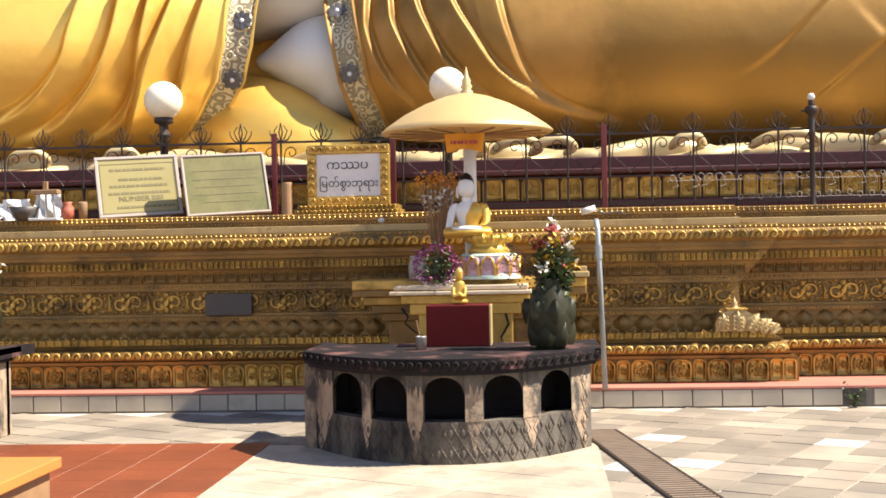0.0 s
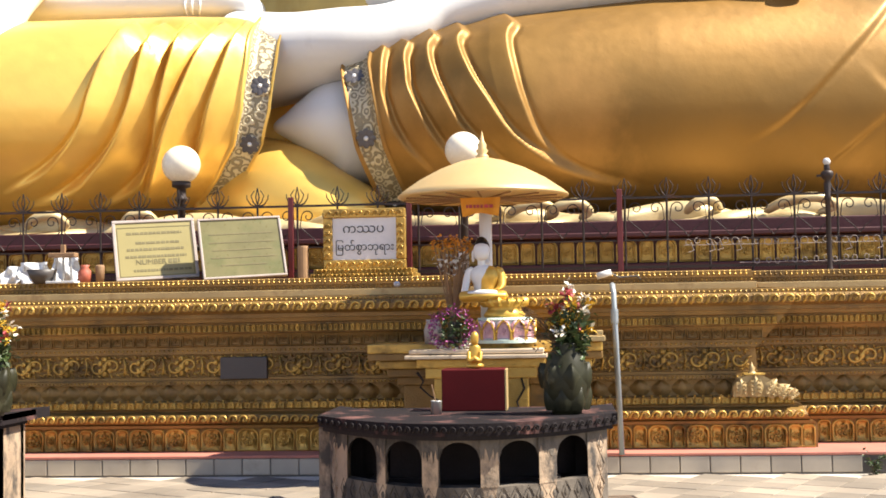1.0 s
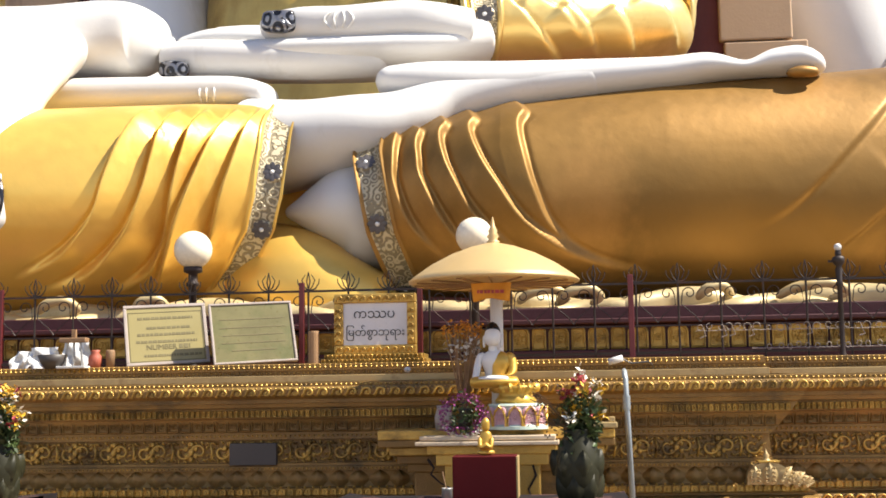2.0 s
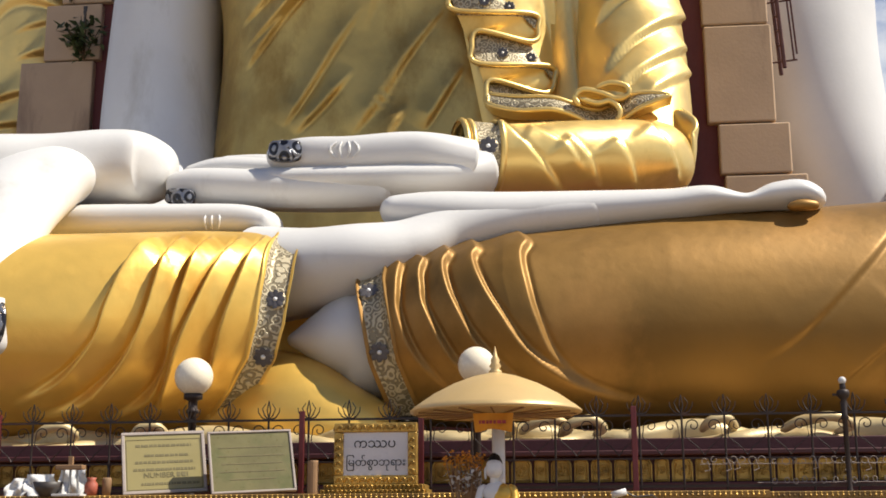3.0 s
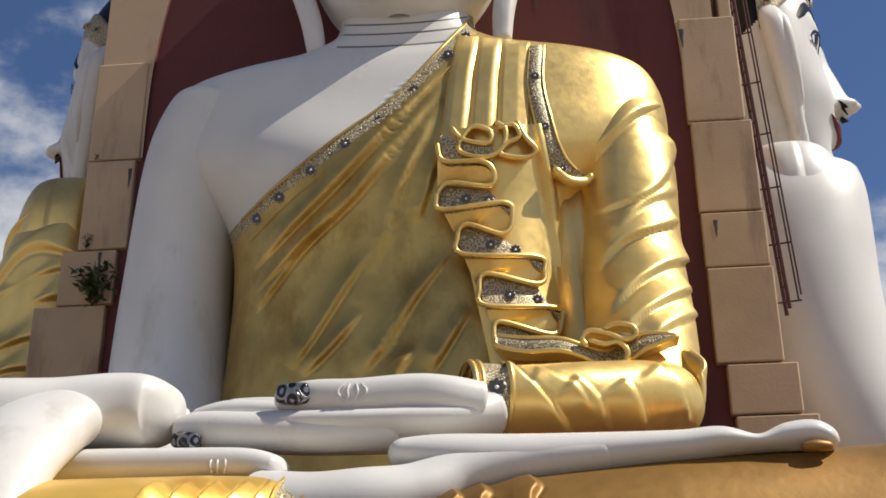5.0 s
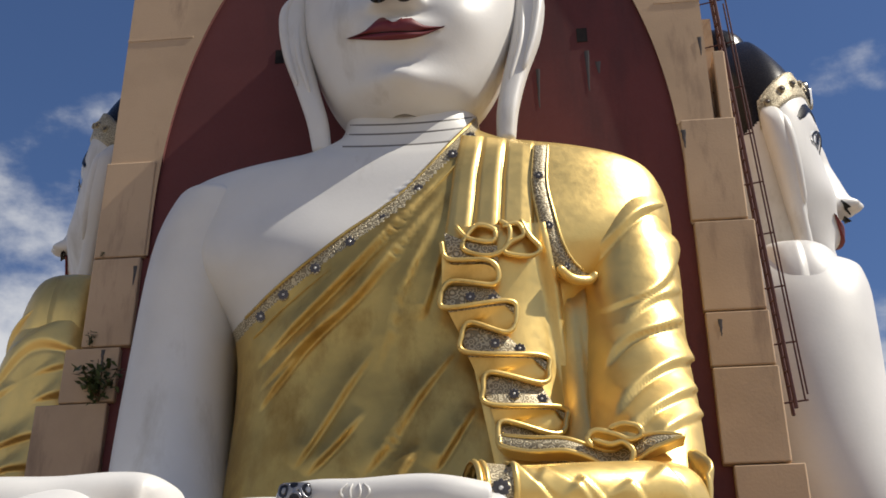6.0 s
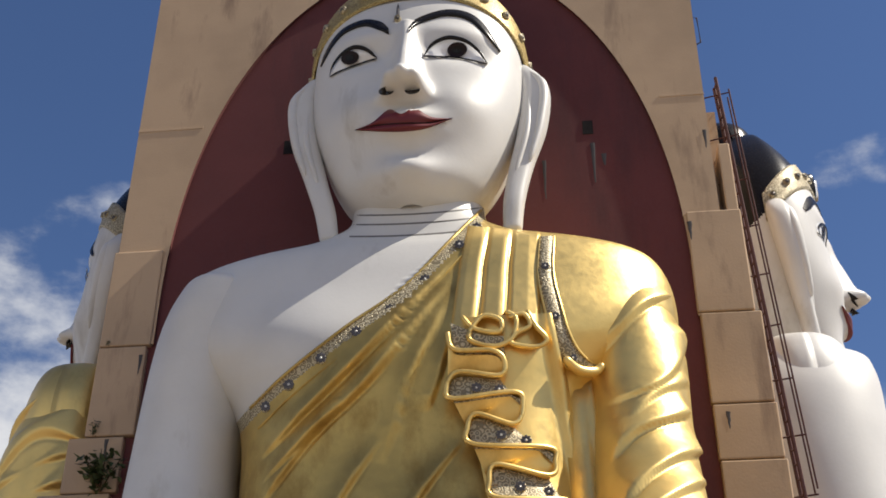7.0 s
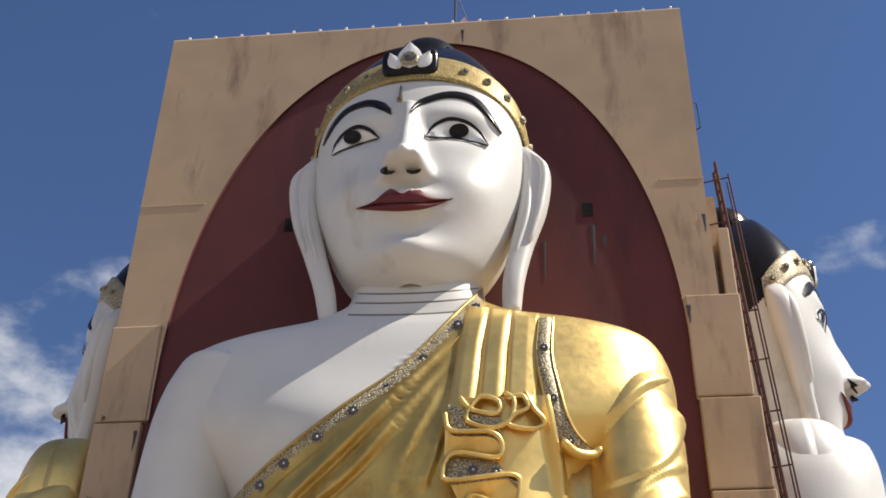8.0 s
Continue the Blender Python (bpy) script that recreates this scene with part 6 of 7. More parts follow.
part("step", boxes((-.57, .57, -.12, .3, 0, .05), bevel=.006), PLINTH, foot)
part("step", boxes((-.54, .54, -.09, .3, .05, .10), bevel=.006), PLINTH, foot)
tiny = mesh_of("petal", arched_panel(.042, .045), PLINTH)
pieces("petal", tiny, foot, [pose(-.54 + .048 * i, -.122, .003) for i in range(23)] + [pose(-.51 + .048 * i, -.092, .053) for i in range(22)])

# ---- candle altars ----
def bow(u, depth=.85):
    return depth * abs(u) ** 2.1


def bowed_block(x0, x1, zlow, zhigh, inset, thick, n=8, wide=1.2):
    """A piece of the bowed wall: front and back follow the bow; heights may vary along it."""
    bm = bmesh.new()
    rows_ = []
    for i in range(n + 1):
        x = x0 + (x1 - x0) * i / n
        y = bow(x / wide) + inset
        lo, hi = zlow(i / n), zhigh(i / n)
        rows_.append([bm.verts.new(v) for v in ((x, y, lo), (x, y, hi), (x, y + thick, hi), (x, y + thick, lo))])
    for p, q in zip(rows_, rows_[1:]):
        for i in range(4):
            j = (i + 1) % 4
            bm.faces.new((p[i], q[i], q[j], p[j]))
    bm.faces.new(rows_[0])
    bm.faces.new(rows_[-1][::-1])
    bmesh.ops.recalc_face_normals(bm, faces=bm.faces)
    return bm


def flat_of(v):
    return lambda s: v


def altar(x, y, turn, label):
    t = thing("candle_altar", x, y, 0, label, "altar", "candle altars in the courtyard", turn=turn)
    t.matrix_basis = pose(x, y, 0) @ Matrix.Diagonal((.925, 1, .957, 1))
    for cx, w_ in ((-1.1, .09), (-.66, .05), (-.235, .06), (.24, .06), (.70, .07), (1.115, .085)):
        part("pale_wedge", bowed_block(cx - w_, cx + w_, lambda s: .335 - .26 * (1 - abs(2 * s - 1)), flat_of(.337), -.006, .05, 8), SOOTY, t)
    holes = [(-1.0, -.70), (-.62, -.30), (-.17, .17), (.31, .63), (.77, 1.03)]
    part("lower_wall", bowed_block(-1.2, 1.2, flat_of(0), flat_of(.335), 0, .16, 24), SOOT_WALL, t, "sooted wall with diamond relief")
    piers = [(-1.2, holes[0][0])] + [(holes[i][1], holes[i + 1][0]) for i in range(4)] + [(holes[4][1], 1.2)]
    for a_, b_ in piers:
        part("pier", bowed_block(a_, b_, flat_of(.335), flat_of(.72), -.012, .17, 5), SOOTY, t, "pale pier stained by smoke")
        heights = [random.uniform(.52, .64) for _ in range(15)]
        part("soot_crust", bowed_block(a_ - .004, b_ + .004, lambda s: heights[int(s * 14 + .5)], flat_of(.715), -.017, .03, 14), SOOT_WALL, t)
    for a_, b_ in holes:
        part("arch", bowed_block(a_, b_, lambda s: .535 + .145 * math.sqrt(max(0, 1 - (2 * s - 1) ** 2)), flat_of(.72), .006, .14, 12), SOOT_WALL, t)
        part("soot_lining", bowed_block(a_ - .03, b_ + .03, flat_of(.33), flat_of(.71), .45, .03, 4), SOOT, t)
    part("hearth", boxes((-1.1, 1.1, .95, 1.4, 0, .72), (-.8, .8, .5, 1.4, .28, .34)), SOOT, t)
    for s in (-1, 1):
        part("side_wall", boxes((s * 1.2 - .1, s * 1.2 + .1 - .1 * (s > 0), .85, 1.42, 0, .72)), SOOTY, t)
    part("back_wall", boxes((-1.2, 1.2, 1.36, 1.45, 0, .72)), SOOTY, t)
    part("slab", bowed_block(-1.29, 1.29, flat_of(.735), flat_of(.83), -.10, 1.0, 28, 1.25), DARK_TOP, t, "smoke-blackened slab with worn red paint")
    part("slab_back", boxes((-1.29, 1.29, .74, 1.5, .774, .829)), DARK_TOP, t)
    part("frieze", bowed_block(-1.25, 1.25, flat_of(.70), flat_of(.776), -.065, .6, 28, 1.24), SOOT, t, "blackened carved frieze")
    roll = mesh_of("carving", hook(.025, .009), SOOT, True)
    spots = []
    for i in range(36):
        xx = -1.25 + 2.5 * i / 35
        spots.append(pose(xx, bow(xx / 1.25) - .10, .782, 0, 0, math.degrees(math.atan(.85 * 2.1 * abs(xx / 1.24) ** 1.1 / 1.24)) * (1 if xx > 0 else -1)))
    pieces("carving", roll, t, spots)
    # diamond relief on wall and piers
    for i in range(24):
        xx = -1.14 + 2.28 * i / 23
        slope = math.atan(.85 * 2.1 * abs(xx / 1.2) ** 1.1 / 1.2) * (1 if xx > 0 else -1)
        bm = bmesh.new()
        end = i in (0, 23)
        for z0, z1 in ((.01, .17), (.17, .33)) + (((.34, .50), (.50, .66)) if end else ()):
            zc, hz = (z0 + z1) / 2, (z1 - z0) / 2
            c = [(0, 0, zc - hz), (.05, 0, zc), (0, 0, zc + hz), (-.05, 0, zc), (0, 0, zc - hz)]
            rod(bm, c, .0065, 4)
            ball(bm, 0, -.002, zc, .02, .008, .03, 6)
        ob = part("diamond_relief", bm, SOOTY if end else SOOT_WALL, t)
        ob.matrix_basis = pose(xx, bow(xx / 1.2) - (.014 if end else .002), 0, 0, 0, math.degrees(slope))
    return t


altar(-.74, 9.2, 0, "bow-fronted candle altar of sooted concrete with five arched openings")
altar(-5.93, 9.55, 0, "second sooted candle altar with worn red paint")

# ---- flower vases on the altars ----
def vase(x, y, z, seed, label):
    rnd = random.Random(seed)
    t = thing("flower_vase", x, y, z, label, "vase", "vases on the candle altars")
    t.matrix_basis = pose(x, y, z) @ Matrix.Diagonal((.92, .92, 1, 1))
    part("body", lathe([(.02, 0), (.125, 0), (.13, .03), (.175, .10), (.205, .22), (.195, .34), (.15, .45), (.115, .51), (.12, .55), (.10, .56), (.09, .50), (.03, .46)], 40), VASE_GREEN, t, smooth=True)
    leafy = mesh_of("leaf_relief", lotus(.15, .2), VASE_GREEN, True)
    spots = []
    for k, (z0, r, n) in enumerate(((.03, .172, 7), (.20, .196, 7))):
        for i in range(n):
            ang = 2 * math.pi * (i + .5 * (k % 2)) / n
            spots.append(pose(r * math.cos(ang), r * math.sin(ang), z0, 0 if k < 2 else -14, 0, math.degrees(ang) + 90))
    pieces("leaf_relief", leafy, t, spots)
    stems, leaves, dry = bmesh.new(), bmesh.new(), bmesh.new()
    flowers = {"w": bmesh.new(), "y": bmesh.new(), "r": bmesh.new()}
    for i in range(34):
        side = rnd.uniform(-1, 1)
        top = Vector((.05 + .17 * side, rnd.uniform(-.14, .10), rnd.uniform(.70, 1.02) - .12 * abs(side)))
        rod(stems, [(rnd.uniform(-.05, .05), 0, .5), (top.x * .5, top.y * .6, .5 + (top.z - .5) * .55), top], .006, 4)
        kind = "w" if i % 5 == 0 else "y" if i % 5 in (1, 2) else "r" if i % 5 == 3 else ""
        if kind:
            for _ in range(16):
                c = top + Vector((rnd.gauss(0, .022), rnd.gauss(0, .022), rnd.gauss(0, .018)))
                leaf_at(flowers[kind], c, rnd, .038)
        for _ in range(14):
            c = top * rnd.uniform(.55, .95) + Vector((rnd.gauss(0, .03), rnd.gauss(0, .03), rnd.gauss(0, .03)))
            leaf_at(leaves, c, rnd, rnd.uniform(.03, .075))
    for i in range(26):
        end = Vector((rnd.uniform(-.42, -.08), rnd.uniform(-.15, .1), rnd.uniform(.58, .86)))
        rod(dry, [(-.03, 0, .52), end * .6 + Vector((0, 0, .24)), end], .004, 4)
        for _ in range(5):
            leaf_at(dry, end * rnd.uniform(.75, 1.0) + Vector((0, 0, rnd.uniform(-.02, .1))), rnd, .025)
    part("stems", stems, LEAF, t)
    part("leaves", leaves, LEAF, t)
    part("dry_twigs", dry, DRY, t, "dry brown twigs")
    for k, mat, words in (("w", PETAL_W, "white blossoms"), ("y", PETAL_Y, "yellow blossoms"), ("r", PETAL_R, "red blossoms")):
        part("blossoms", flowers[k], mat, t, words)
    return t


vase(.06, 9.95, .795, 11, "dark green leaf-carved vase with wilting mixed flowers")
vase(-4.80, 10.25, .795, 12, "dark green vase of white and yellow flowers")
crimson = thing("offering_box", -.69, 10.3, .795, "crimson lacquered box with a pale edge on the altar", "box")
part("body", boxes((-.27, .25, -.02, .30, 0, .34), bevel=.008), CRIMSON, crimson)
part("edge_strip", boxes((.25, .265, -.02, .30, 0, .335), bevel=.003), CREAM, crimson)
cup = thing("incense_cup", -.975, 9.97, .795, "small dented tin with a spent incense stick", "cup")
part("body", lathe([(.0, 0), (.042, 0), (.042, .10), (.046, .11), (.038, .11), (.036, .02), (.0, .02)], 20), TIN, cup, smooth=True)
part("stick", rod(bmesh.new(), [(.01, 0, .03), (-.035, 0, .24)], .005, 5), WOOD, cup)

# ---- offering pedestal with the small statue under a parasol ----
pedestal = thing("offering_pedestal", -.70, 12.1, .19, "gilded waisted pedestal with cracked edges, against the plinth", "pedestal")
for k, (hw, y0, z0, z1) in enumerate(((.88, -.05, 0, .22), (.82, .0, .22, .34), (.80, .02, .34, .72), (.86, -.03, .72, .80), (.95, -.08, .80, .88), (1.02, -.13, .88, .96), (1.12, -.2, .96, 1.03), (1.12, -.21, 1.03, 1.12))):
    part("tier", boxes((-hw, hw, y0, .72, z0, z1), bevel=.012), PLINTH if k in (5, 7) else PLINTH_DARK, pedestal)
part("shelf", boxes((-.72, .60, -.56, -.2, .985, 1.02), bevel=.008), SHELF, pedestal, "dirty cream painted shelf")
part("shelf", boxes((-.68, .57, -.53, -.2, 1.03, 1.07), bevel=.008), SHELF, pedestal)
for k, (hw, z0, z1) in enumerate(((.60, .9, .98), (.52, .80, .9), (.44, .3, .8), (.5, 0, .3))):
    part("front_tier", boxes((-hw - .02, hw - .02, -.46 + .02 * k, -.05, z0, z1), bevel=.01), PLINTH, pedestal)
for path in ([(-.62, -.47, .86), (-.56, -.47, .78), (-.59, -.47, .72), (-.50, -.47, .64), (-.42, -.47, .60)], [(.34, -.47, .86), (.38, -.47, .70), (.31, -.47, .58), (.36, -.47, .42), (.28, -.47, .30)]):
    part("crack", rod(bmesh.new(), [(x, -.425, z) for x, y, z in path], .014, 5, .4), SOOT, pedestal, "dark crack in the gilding")
tray = thing("offering_ledge", .18, 11.85, 1.315, "cream painted ledge with a rim on the pedestal", "ledge")
part("board", boxes((-.05, .26, -.1, .2, 0, .05), bevel=.008), CREAM, tray)
part("upstand", boxes((.18, .24, -.06, .1, .05, .10), bevel=.006), CREAM, tray)
throne = thing("lotus_throne", -.50, 11.92, 1.31, "pale green lotus throne with pink painted petals", "throne")
part("drum", lathe([(.0, 0), (.30, 0), (.30, .03), (.26, .05), (.255, .20), (.27, .22), (.25, .24), (.0, .24)], 40), MINT, throne, smooth=False)
big_petal = mesh_of("petal", arched_panel(.125, .19), PINK_PETAL)
trim = bmesh.new()
rod(trim, [(-.065, -.02, .01), (-.066, -.025, .09), (-.045, -.028, .15), (0, -.03, .195), (.045, -.028, .15), (.066, -.025, .09), (.065, -.02, .01)], .012, 6)
petal_rim = mesh_of("petal_rim", trim, SMALL_GOLD)
for i in range(12):
    ang = 2 * math.pi * i / 12
    m = pose(.262 * math.cos(ang), .262 * math.sin(ang), .02, 0, 0, math.degrees(ang) + 90)
    pieces("petal", big_petal, throne, [m])
    pieces("petal_rim", petal_rim, throne, [m])
part("upper_lotus", lathe([(.0, .24), (.19, .24), (.20, .27), (.17, .30), (.155, .33), (.19, .37), (.20, .40), (.16, .41), (0, .41)], 36), SMALL_GOLD, throne, "gilded lotus seat", True)
cone = mesh_of("petal", lotus(.07, .09), SMALL_GOLD, True)
pieces("petal", cone, throne, [pose(.18 * math.cos(a), .18 * math.sin(a), .34, 10, 0, math.degrees(a) + 90) for a in [2 * math.pi * i / 14 for i in range(14)]])

little = Soup([WHITE, SMALL_GOLD, BLACK])
def limb(path, radii, mat, ends=(.04, .04), n=20, m=20):
    up = abs(path[-1][2] - path[0][2]) > .08
    little.grid((upright if up else tube)([(-.71 + x, 11.95 + y, 1.70 + z) for x, y, z in path], radii, n, m, ends), mat, True)
limb([(-.21, -.05, .05), (0, -.10, .055), (.25, -.05, .05)], [(.10, .055), (.13, .06), (.10, .055)], SMALL_GOLD)
limb([(.16, -.15, .08), (0, -.18, .085), (-.14, -.15, .08)], [(.04, .028), (.045, .03), (.03, .02)], WHITE)
limb([(.02, .03, .02), (.02, .03, .14), (.02, .02, .27), (.01, .03, .37)], [(.11, .09), (.10, .08), (.135, .085), (.05, .05)], WHITE, (0, .05))
limb([(.045, .02, .02), (.05, .02, .14), (.065, .01, .25), (.075, .02, .35)], [(.105, .092), (.095, .085), (.105, .085), (.05, .055)], SMALL_GOLD, (0, .05))
limb([(-.10, .03, .34), (-.14, .01, .24), (-.16, -.04, .13), (-.19, -.13, .01)], [(.042, .045), (.038, .04), (.034, .036), (.026, .03)], WHITE)
limb([(.15, .03, .34), (.185, .01, .23), (.17, -.05, .13), (.05, -.14, .11)], [(.045, .05), (.045, .05), (.042, .045), (.03, .03)], SMALL_GOLD)
limb([(0, .02, .34), (0, .01, .42)], [(.042, .042), (.04, .04)], WHITE, (0, 0))
limb([(0, -.01, .39), (0, -.02, .47), (0, .0, .57)], [(.058, .06), (.078, .082), (.066, .07)], WHITE, (.045, .04))
limb([(0, .02, .515), (0, .02, .57), (0, .02, .63)], [(.080, .075), (.066, .066), (.028, .028)], BLACK, (.01, .03))
for sx in (-.082, .082):
    limb([(sx, .01, .50), (sx, .0, .38)], [(.015, .02), (.013, .016)], WHITE)
tagged(new("small_statue", little.done("small_statue")), "small white seated statue in a gilded robe on a lotus throne", "statue")
mini = Soup([SMALL_GOLD])
for path, radii in (([(-.69, 10.42, 1.135), (-.69, 10.42, 1.185)], [(.075, .05), (.07, .045)]), ([(-.69, 10.42, 1.165), (-.69, 10.42, 1.295), (-.69, 10.42, 1.335)], [(.06, .05), (.05, .04), (.03, .03)]),
                    ([(-.69, 10.42, 1.325), (-.69, 10.42, 1.405), (-.69, 10.42, 1.445)], [(.028, .03), (.034, .035), (.012, .012)]), ([(-.74, 10.40, 1.285), (-.73, 10.36, 1.205), (-.67, 10.36, 1.235)], [(.018, .018)] * 3), ([(-.64, 10.40, 1.285), (-.65, 10.36, 1.205), (-.70, 10.36, 1.235)], [(.018, .018)] * 3)):
    mini.grid(tube(path, radii, 14, 16, (.02, .02)), SMALL_GOLD, True)
tagged(new("small_figure", mini.done("small_figure")), "tiny gilded kneeling figure on the crimson box", "statue")

parasol = thing("parasol", -.70, 12.18, 1.31, "gilded sheet-metal parasol with a turned finial on a white pole", "parasol")
part("pole", rod(bmesh.new(), [(.02, .02, 0), (.02, .0, 1.5)], .062, 16), WHITE, parasol, "white painted pole", True)
part("canopy", lathe([(.0, 1.40), (.76, 1.405), (.80, 1.40), (.835, 1.415), (.835, 1.43), (.78, 1.475), (.62, 1.585), (.42, 1.69), (.22, 1.765), (.07, 1.80), (.0, 1.80)], 64), UMBRELLA, parasol, smooth=True)
part("finial", lathe([(.06, 1.79), (.065, 1.82), (.04, 1.84), (.06, 1.87), (.04, 1.90), (.045, 1.93), (.022, 1.97), (.012, 2.03), (.0, 2.07)], 20), UMBRELLA, parasol, smooth=True)
for i in range(16):
    ang = 2 * math.pi * i / 16
    part("rib", rod(bmesh.new(), [(.06 * math.cos(ang), .06 * math.sin(ang), 1.39), (.78 * math.cos(ang), .78 * math.sin(ang), 1.395)], .008, 5), WOOD, parasol)
cloth = thing("hanging_cloth", -.70, 11.72, 2.5, "orange cloth strip with faded writing hung under the parasol", "cloth")
cl = Soup([ORANGE_CLOTH])
u = np.linspace(-.19, .19, 20)
cl.grid(np.array([np.stack([u * (1 - .1 * k), .02 * np.sin(u * 30) + .01 * k - .012, .18 - .16 * k + .015 * np.cos(u * 16) * k], -1) for k in (0, .5, 1)] + [np.stack([u * (1 - .1 * k), .02 * np.sin(u * 30) + .01 * k + .012, .18 - .16 * k + .015 * np.cos(u * 16) * k], -1) for k in (1, .5, 0)]), ORANGE_CLOTH)
hang("strip", cl.done("strip"), None, cloth)
bars(cloth, PETAL_R, -.04, [(0, .08, .26, .03)], 31)
sticks = thing("incense_bundle", -1.0, 12.1, 1.31, "tall bundle of paper-flower incense sticks, faded orange tops", "incense")
rnd = random.Random(17)
part("pot", lathe([(.0, 0), (.06, 0), (.075, .08), (.055, .16), (.065, .2), (.05, .2), (.0, .05)], 20), SLATE, sticks, smooth=True)
sheaf, tops, tails = bmesh.new(), bmesh.new(), bmesh.new()
for i in range(34):
    end = Vector((rnd.uniform(-.19, .17), rnd.uniform(-.06, .06), rnd.uniform(.88, 1.0)))
    rod(sheaf, [(rnd.uniform(-.03, .03), 0, .12), end * .5 + Vector((0, 0, .04)), end], .0055, 4)
    for _ in range(7):
        leaf_at(tops, end + Vector((rnd.gauss(0, .02), rnd.gauss(0, .02), rnd.uniform(-.04, .05))), rnd, .028)
    for _ in range(2):
        leaf_at(tails, end * rnd.uniform(.72, .92) + Vector((rnd.gauss(0, .012), 0, 0)), rnd, .045)
tagged(part("sheaf", sheaf, WOOD, sticks), kind="stuff")
part("paper_flowers", tops, ORANGE_CLOTH, sticks)
part("paper_fringe", tails, PAPER, sticks, "whitish paper fringes")
wreath = thing("flower_garland", -.98, 11.62, 1.25, "purple and white flower garland heaped on the pedestal", "garland")
loop, greens = bmesh.new(), bmesh.new()
for i in range(420):
    ang = rnd.uniform(0, 6.28)
    c = Vector((.19 * math.cos(ang) + rnd.gauss(0, .025), rnd.gauss(0, .03), .20 + .17 * math.sin(ang) + rnd.gauss(0, .025)))
    leaf_at(loop, c, rnd, .024)
for i in range(160):
    c = Vector((rnd.gauss(.02, .08), rnd.gauss(0, .03), .2 + rnd.gauss(0, .08)))
    leaf_at(greens, c, rnd, .04)
part("blossoms", loop, PETAL_P, wreath)
part("leaves", greens, LEAF, wreath)
bits = bmesh.new()
for i in range(120):
    ang = rnd.uniform(3.6, 6.0)
    leaf_at(bits, Vector((.2 * math.cos(ang) + rnd.gauss(0, .02), -.03, .19 + .18 * math.sin(ang))), rnd, .02)
part("white_blossoms", bits, PETAL_W, wreath)
for x, w_ in ((-1.16, .05), (-1.22, .06)):
    jar = thing("offering_jar", x, 11.98 + w_, 1.31, "small plain offering jar on the pedestal", "jar")
    part("body", lathe([(0, 0), (w_, 0), (w_ * 1.1, .12), (w_ * .7, .2), (w_ * .8, .23), (0, .22)], 16), SIGN_EDGE, jar, smooth=True)

# ---- odds and ends ----
pipe = thing("water_pipe", .60, 12.42, .19, "grey galvanised pipe leaning at the plinth with a bent top", "pipe")
part("tube", rod(bmesh.new(), [(0, 0, 0), (-.03, .0, 1.0), (-.045, .0, 1.58), (-.05, .04, 1.64), (-.05, .12, 1.66)], .028, 12), PIPE, pipe, smooth=True)
part("joint", lathe([(.035, 1.28), (.037, 1.30), (.037, 1.40), (.035, 1.42)], 14, -.04, 0), PIPE, pipe)
torch = thing("flood_lamp", .50, 12.95, 1.89, "small white lamp head lying on the plinth ledge", "lamp")
part("head", rod(bmesh.new(), [(-.09, 0, .06), (.06, 0, .10)], .035, 12), PAPER, torch, smooth=True)
part("cable", rod(bmesh.new(), [(.06, 0, .09), (.15, .02, .045), (.32, .05, .06), (.36, .1, .03)], .01, 6), SLATE, torch)
# The plinth's corner leaves; sunlight on them is painted in as cream.
acro = thing("corner_ornament", 2.0, 12.80, .715, "plinth corner of carved lotus leaves, sunlit pale tone, with a finial", "ornament")
part("base", extrude([(-.27, .0), (.36, .0), (.30, .05), (.20, .10), (.10, .17), (.03, .21), (-.10, .22), (-.20, .19), (-.25, .10)], -.03, .24), CREAM, acro)
for px_, py_, w_, h_, lean_, turn_ in ((-.19, -.045, .15, .19, 0, -6), (-.05, -.05, .16, .22, 0, 0), (.07, -.04, .16, .20, 28, 10), (.17, -.035, .15, .17, 46, 14), (.26, -.03, .12, .13, 60, 18)):
    leaf_ = part("leaf", lotus(w_, h_), CREAM, acro, smooth=True)
    leaf_.matrix_basis = pose(px_, py_, .0, 0, lean_, turn_)
    for k in range(4):
        for s in (-1, 1):
            curl = part("carving", hook(.014, .006), CREAM, leaf_, smooth=True)
            curl.matrix_basis = pose(s * w_ * .22, -.022, h_ * (.16 + .19 * k), 0, 0 if s > 0 else 180, 0)
part("cap", boxes((-.16, .05, -.05, .12, .215, .235), bevel=.006), PLINTH, acro)
part("finial", lathe([(.045, .235), (.025, .26), (.035, .285), (.015, .31), (.0, .35)], 12, -.07, .02), CREAM, acro, smooth=True)
knobby = thing("spout", -1.66, 12.95, 1.88, "small white ceramic spout on the ledge", "spout")
part("body", ball(bmesh.new(), 0, 0, .03, .035, .05, .03, 12), PAPER, knobby, smooth=True)
tubby = thing("wooden_post", -2.72, 13.3, 2.0, "short bare wooden post beside the boards", "post")
part("post", lathe([(0, 0), (.06, 0), (.06, .33), (.055, .35), (0, .35)], 14), WOOD, tubby)
clay = thing("clay_vase", -5.13, 13.25, 1.99, "small red clay vase on the plinth", "vase")
part("body", lathe([(0, 0), (.06, 0), (.075, .08), (.07, .13), (.04, .17), (.055, .2), (.04, .2), (0, .1)], 20), CLAY, clay, smooth=True)
clay2 = thing("wooden_cup", -4.97, 13.28, 1.99, "dull brown cup beside the clay vase", "cup")
part("body", lathe([(0, 0), (.045, 0), (.05, .18), (.04, .2), (0, .15)], 16), WOOD, clay2, smooth=True)
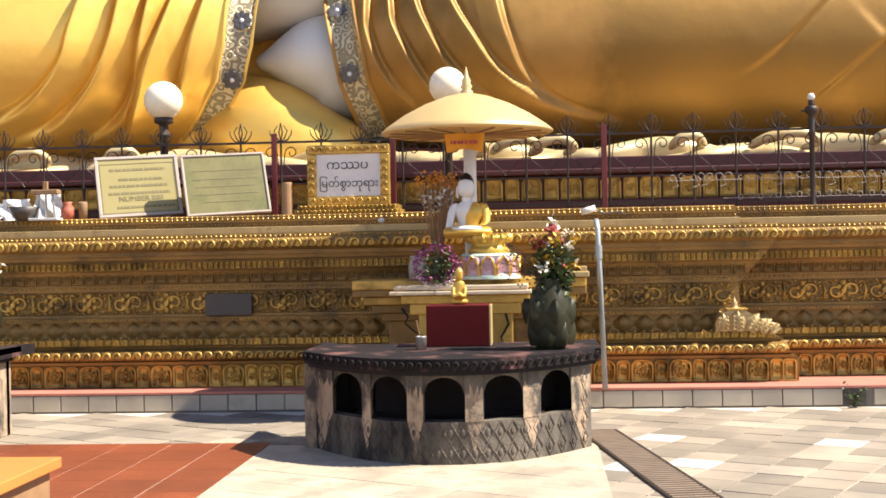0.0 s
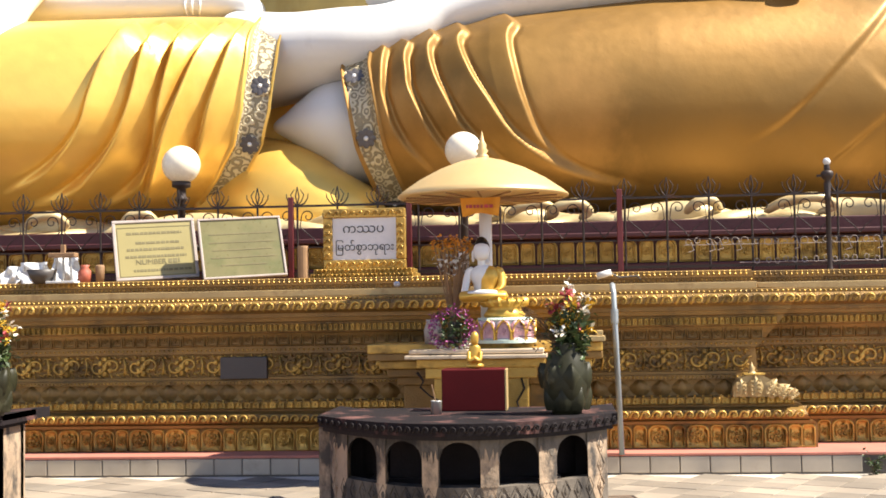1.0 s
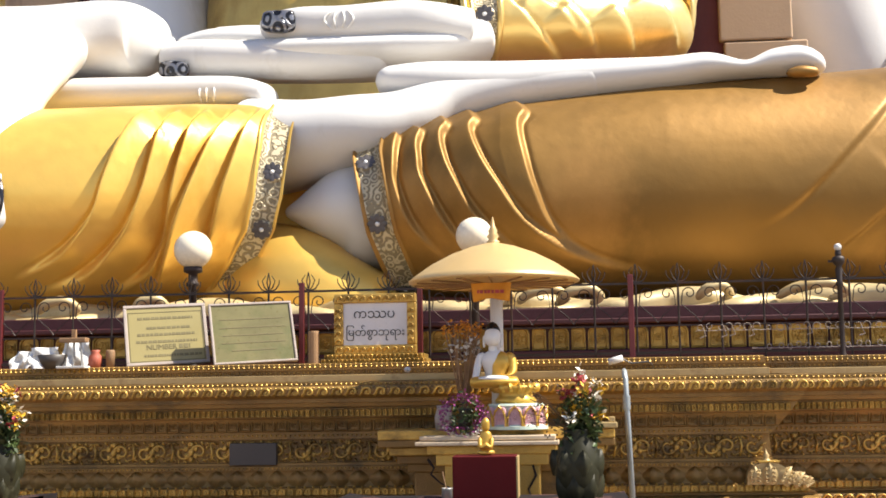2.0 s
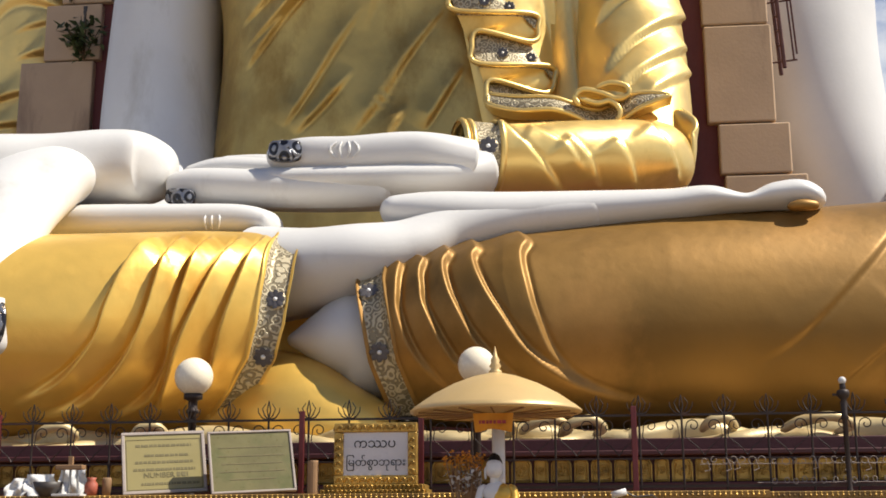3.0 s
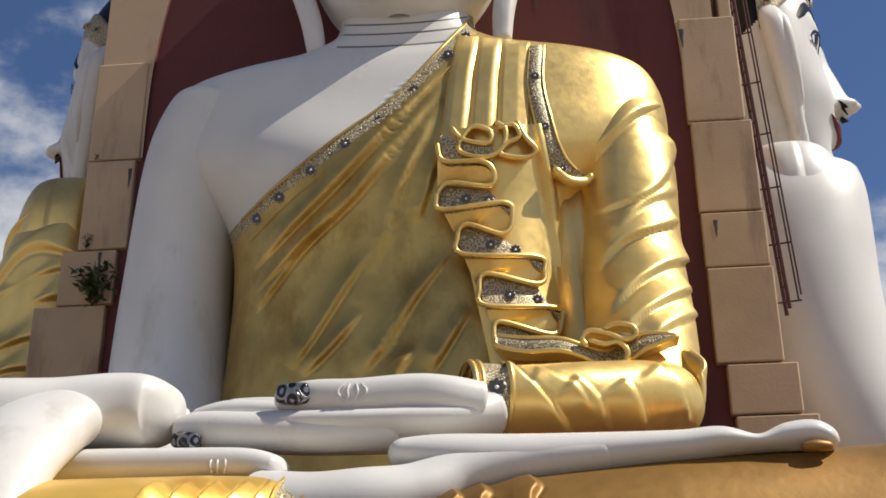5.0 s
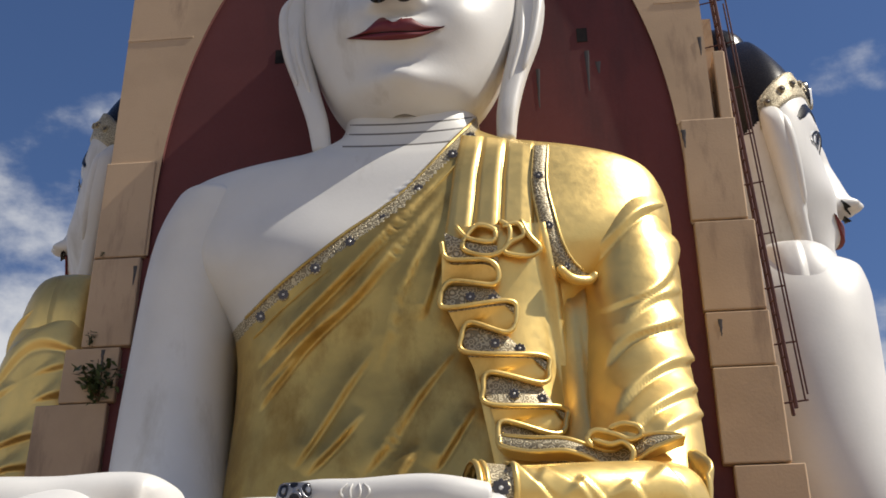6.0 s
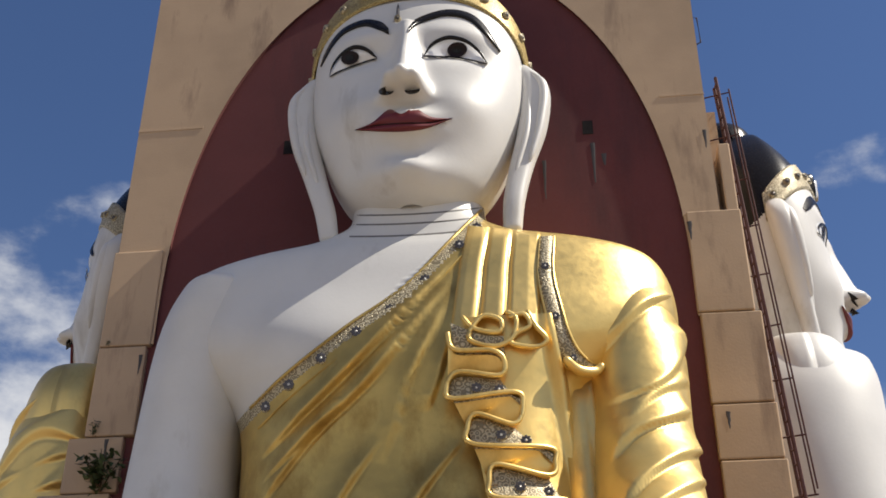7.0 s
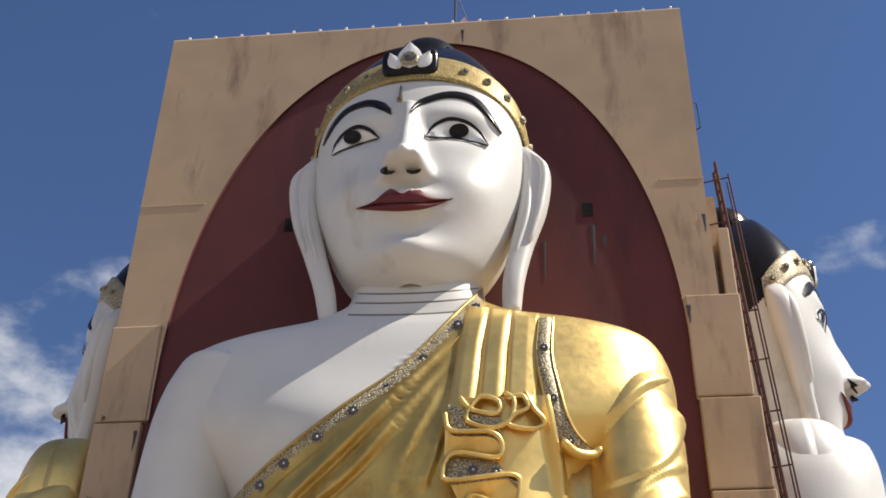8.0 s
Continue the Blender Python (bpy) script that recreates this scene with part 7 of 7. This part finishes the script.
for x, w_, h_, lean_, lab in ((-5.40, .30, .30, 12, "crumpled white paper sheet propped on the plinth"), (-5.75, .34, .24, -14, "pale plastic sheet heaped on the plinth"), (-6.05, .25, .2, 8, "white plastic bag on the plinth")):
    sh = thing("loose_sheet", x, 13.35, 2.0, lab, "sheet")
    g = Soup([PAPER])
    uu, vv = np.meshgrid(np.linspace(-.5, .5, 14), np.linspace(0, 1, 12), indexing="ij")
    yy = .06 * np.sin(uu * 9 + x) * np.cos(vv * 7) + .12 * vv
    fr = np.stack([uu * w_ + .05 * vv * math.sin(lean_), yy, vv * h_], -1)
    g.grid(fr, PAPER)
    g.grid(fr[::-1] + np.array([0, .012, 0]), PAPER)
    hang("sheet", g.done("sheet"), None, sh)
candle = thing("candle_rack", -5.32, 13.12, 1.99, "grey metal candle rack with wax and dark pots", "rack")
part("foot", boxes((-.16, .16, -.1, .1, 0, .025), bevel=.005), PAPER, candle)
for dx in (-.1, 0, .1):
    part("leg", rod(bmesh.new(), [(dx, 0, .02), (dx * .7, 0, .30)], .014, 6), TIN, candle)
part("shelf", boxes((-.15, .15, -.06, .06, .28, .33), bevel=.01), WOOD, candle)
part("peg", boxes((-.025, .025, -.02, .02, .33, .42), bevel=.005), WOOD, candle)
bowl = thing("dark_bowl", -5.55, 13.1, 1.99, "dark metal bowl on the plinth", "bowl")
part("body", lathe([(0, 0), (.08, 0), (.13, .07), (.16, .15), (.15, .15), (.1, .06), (0, .03)], 24), SLATE, bowl, smooth=True)
bench = thing("low_platform", -3.13, 7.9, 0, "low orange painted platform on the terracotta floor", "platform")
part("top", boxes((-2.0, 0, -3.0, 0, .23, .30), bevel=.008), ORANGE, bench)
part("base", boxes((-1.96, -.06, -2.95, -.06, 0, .23)), WOOD, bench)
weed = sprig("litter_plant", 2.98, 12.36, .0, .22, 40, 9, "wilted green cuttings lying at the kerb")

# ---- drain ----
drain = tagged(new("drain"), "narrow concrete channel under an iron grate", "drain", kind="structure")
d0, d1, dw = Vector((.31, 10.85, 0)), Vector((.86, 7.5, 0)), .28
ax = (d1 - d0).normalized()
sd = Vector((-ax.y, ax.x, 0))
long = (d1 - d0).length
ang = math.degrees(math.atan2(ax.y, ax.x))
# No depth here: a flat slab whose black stands for shade under the grate.
ch = part("channel", boxes((0, long, 0, dw, -.011, .008)), SOOT, drain)
ch.matrix_basis = pose(d0.x, d0.y, 0, 0, 0, ang)
for off in (-.02, dw):
    e_ = part("channel_edge", boxes((0, long, off, off + .03, -.011, .016)), IRON, drain)
    e_.matrix_basis = pose(d0.x, d0.y, 0, 0, 0, ang)
bar = mesh_of("grate_bar", boxes((-.016, .016, 0, dw, -.004, .018)), DRAIN_BAR)
pieces("grate_bar", bar, drain, [Matrix.Translation(d0 + ax * (.072 * i)) @ pose(0, 0, 0, 0, 0, ang) for i in range(int(long / .072))])

# ---- pieces of kerb and floors ----
tile = mesh_of("kerb_tile", boxes((.006, .284, -.012, .02, .008, .166), bevel=.006), KERB_TILE)
pieces("kerb_tile", tile, kerb, [pose(-6.96 + .29 * i, 12.455, 0) for i in range(45) if not 2.86 < -6.96 + .29 * i + .145 < 3.1])
part("gap", boxes((2.84, 3.12, 12.448, 12.462, .0, .17)), SLATE, kerb, "dark gap where a tile is missing")
red = mesh_of("floor_tile", boxes((.004, .416, .004, .416, -.02, .0), bevel=.002), TERRACOTTA)
pieces("floor_tile", red, terrace, [pose(-2.28 - .42 * (i + 1), 10.33 - .42 * (j + 1), .006) for i in range(8) for j in range(10)])
flag = mesh_of("paving_stone", boxes((.007, .343, .007, .343, -.02, .0), bevel=.004), STONE)
spots = []
c, s = math.cos(radians(-28)), math.sin(radians(-28))
for i in range(-40, 41):
    for j in range(-40, 41):
        px_, py_ = 1.0 + .35 * (i * c - j * s), 9.5 + .35 * (i * s + j * c)
        qx, qy = px_ + .175 * (c - s), py_ + .175 * (s + c)
        side = (Vector((qx, qy, 0)) - d0).dot(sd)
        on_apron = -2.1 < qx < .15 and qy < 9.95
        on_red = qx <= -2.2 and qy < 10.15
        inside = -6.5 < qx < 5.0 and 7.3 < qy < 12.3
        if inside and not on_apron and not on_red :
            spots.append(pose(px_, py_, random.uniform(-.004, 0), random.uniform(-.2, .2), random.uniform(-.2, .2), -28))
apron_tile = mesh_of("cement_tile", boxes((.004, .346, .004, .346, -.02, .0), bevel=.002), CEMENT)
laid = []
for i in range(-20, 21):
    for j in range(-20, 21):
        px_, py_ = -.9 + .35 * (i * c - j * s), 8.4 + .35 * (i * s + j * c)
        qx, qy = px_ + .175 * (c - s), py_ + .175 * (s + c)
        if -2.02 < qx < .16 and 7.2 < qy < 9.3:
            laid.append(pose(px_, py_, .007 + random.uniform(-.001, .001), 0, 0, -28))
pieces("cement_tile", apron_tile, pavement, laid)
bright = mesh_of("paving_stone", boxes((.004, .346, .004, .346, -.02, .0), bevel=.004), PALE_STONE)
spots.sort(key=lambda m: (m.translation.x - 2.0) ** 2 + (m.translation.y - 10.5) ** 2)
pieces("paving_stone", flag, ground, [m for i, m in enumerate(spots[:300]) if i % 37 != 5])
pieces("paving_stone", bright, ground, [m for i, m in enumerate(spots[:300]) if i % 37 == 5])
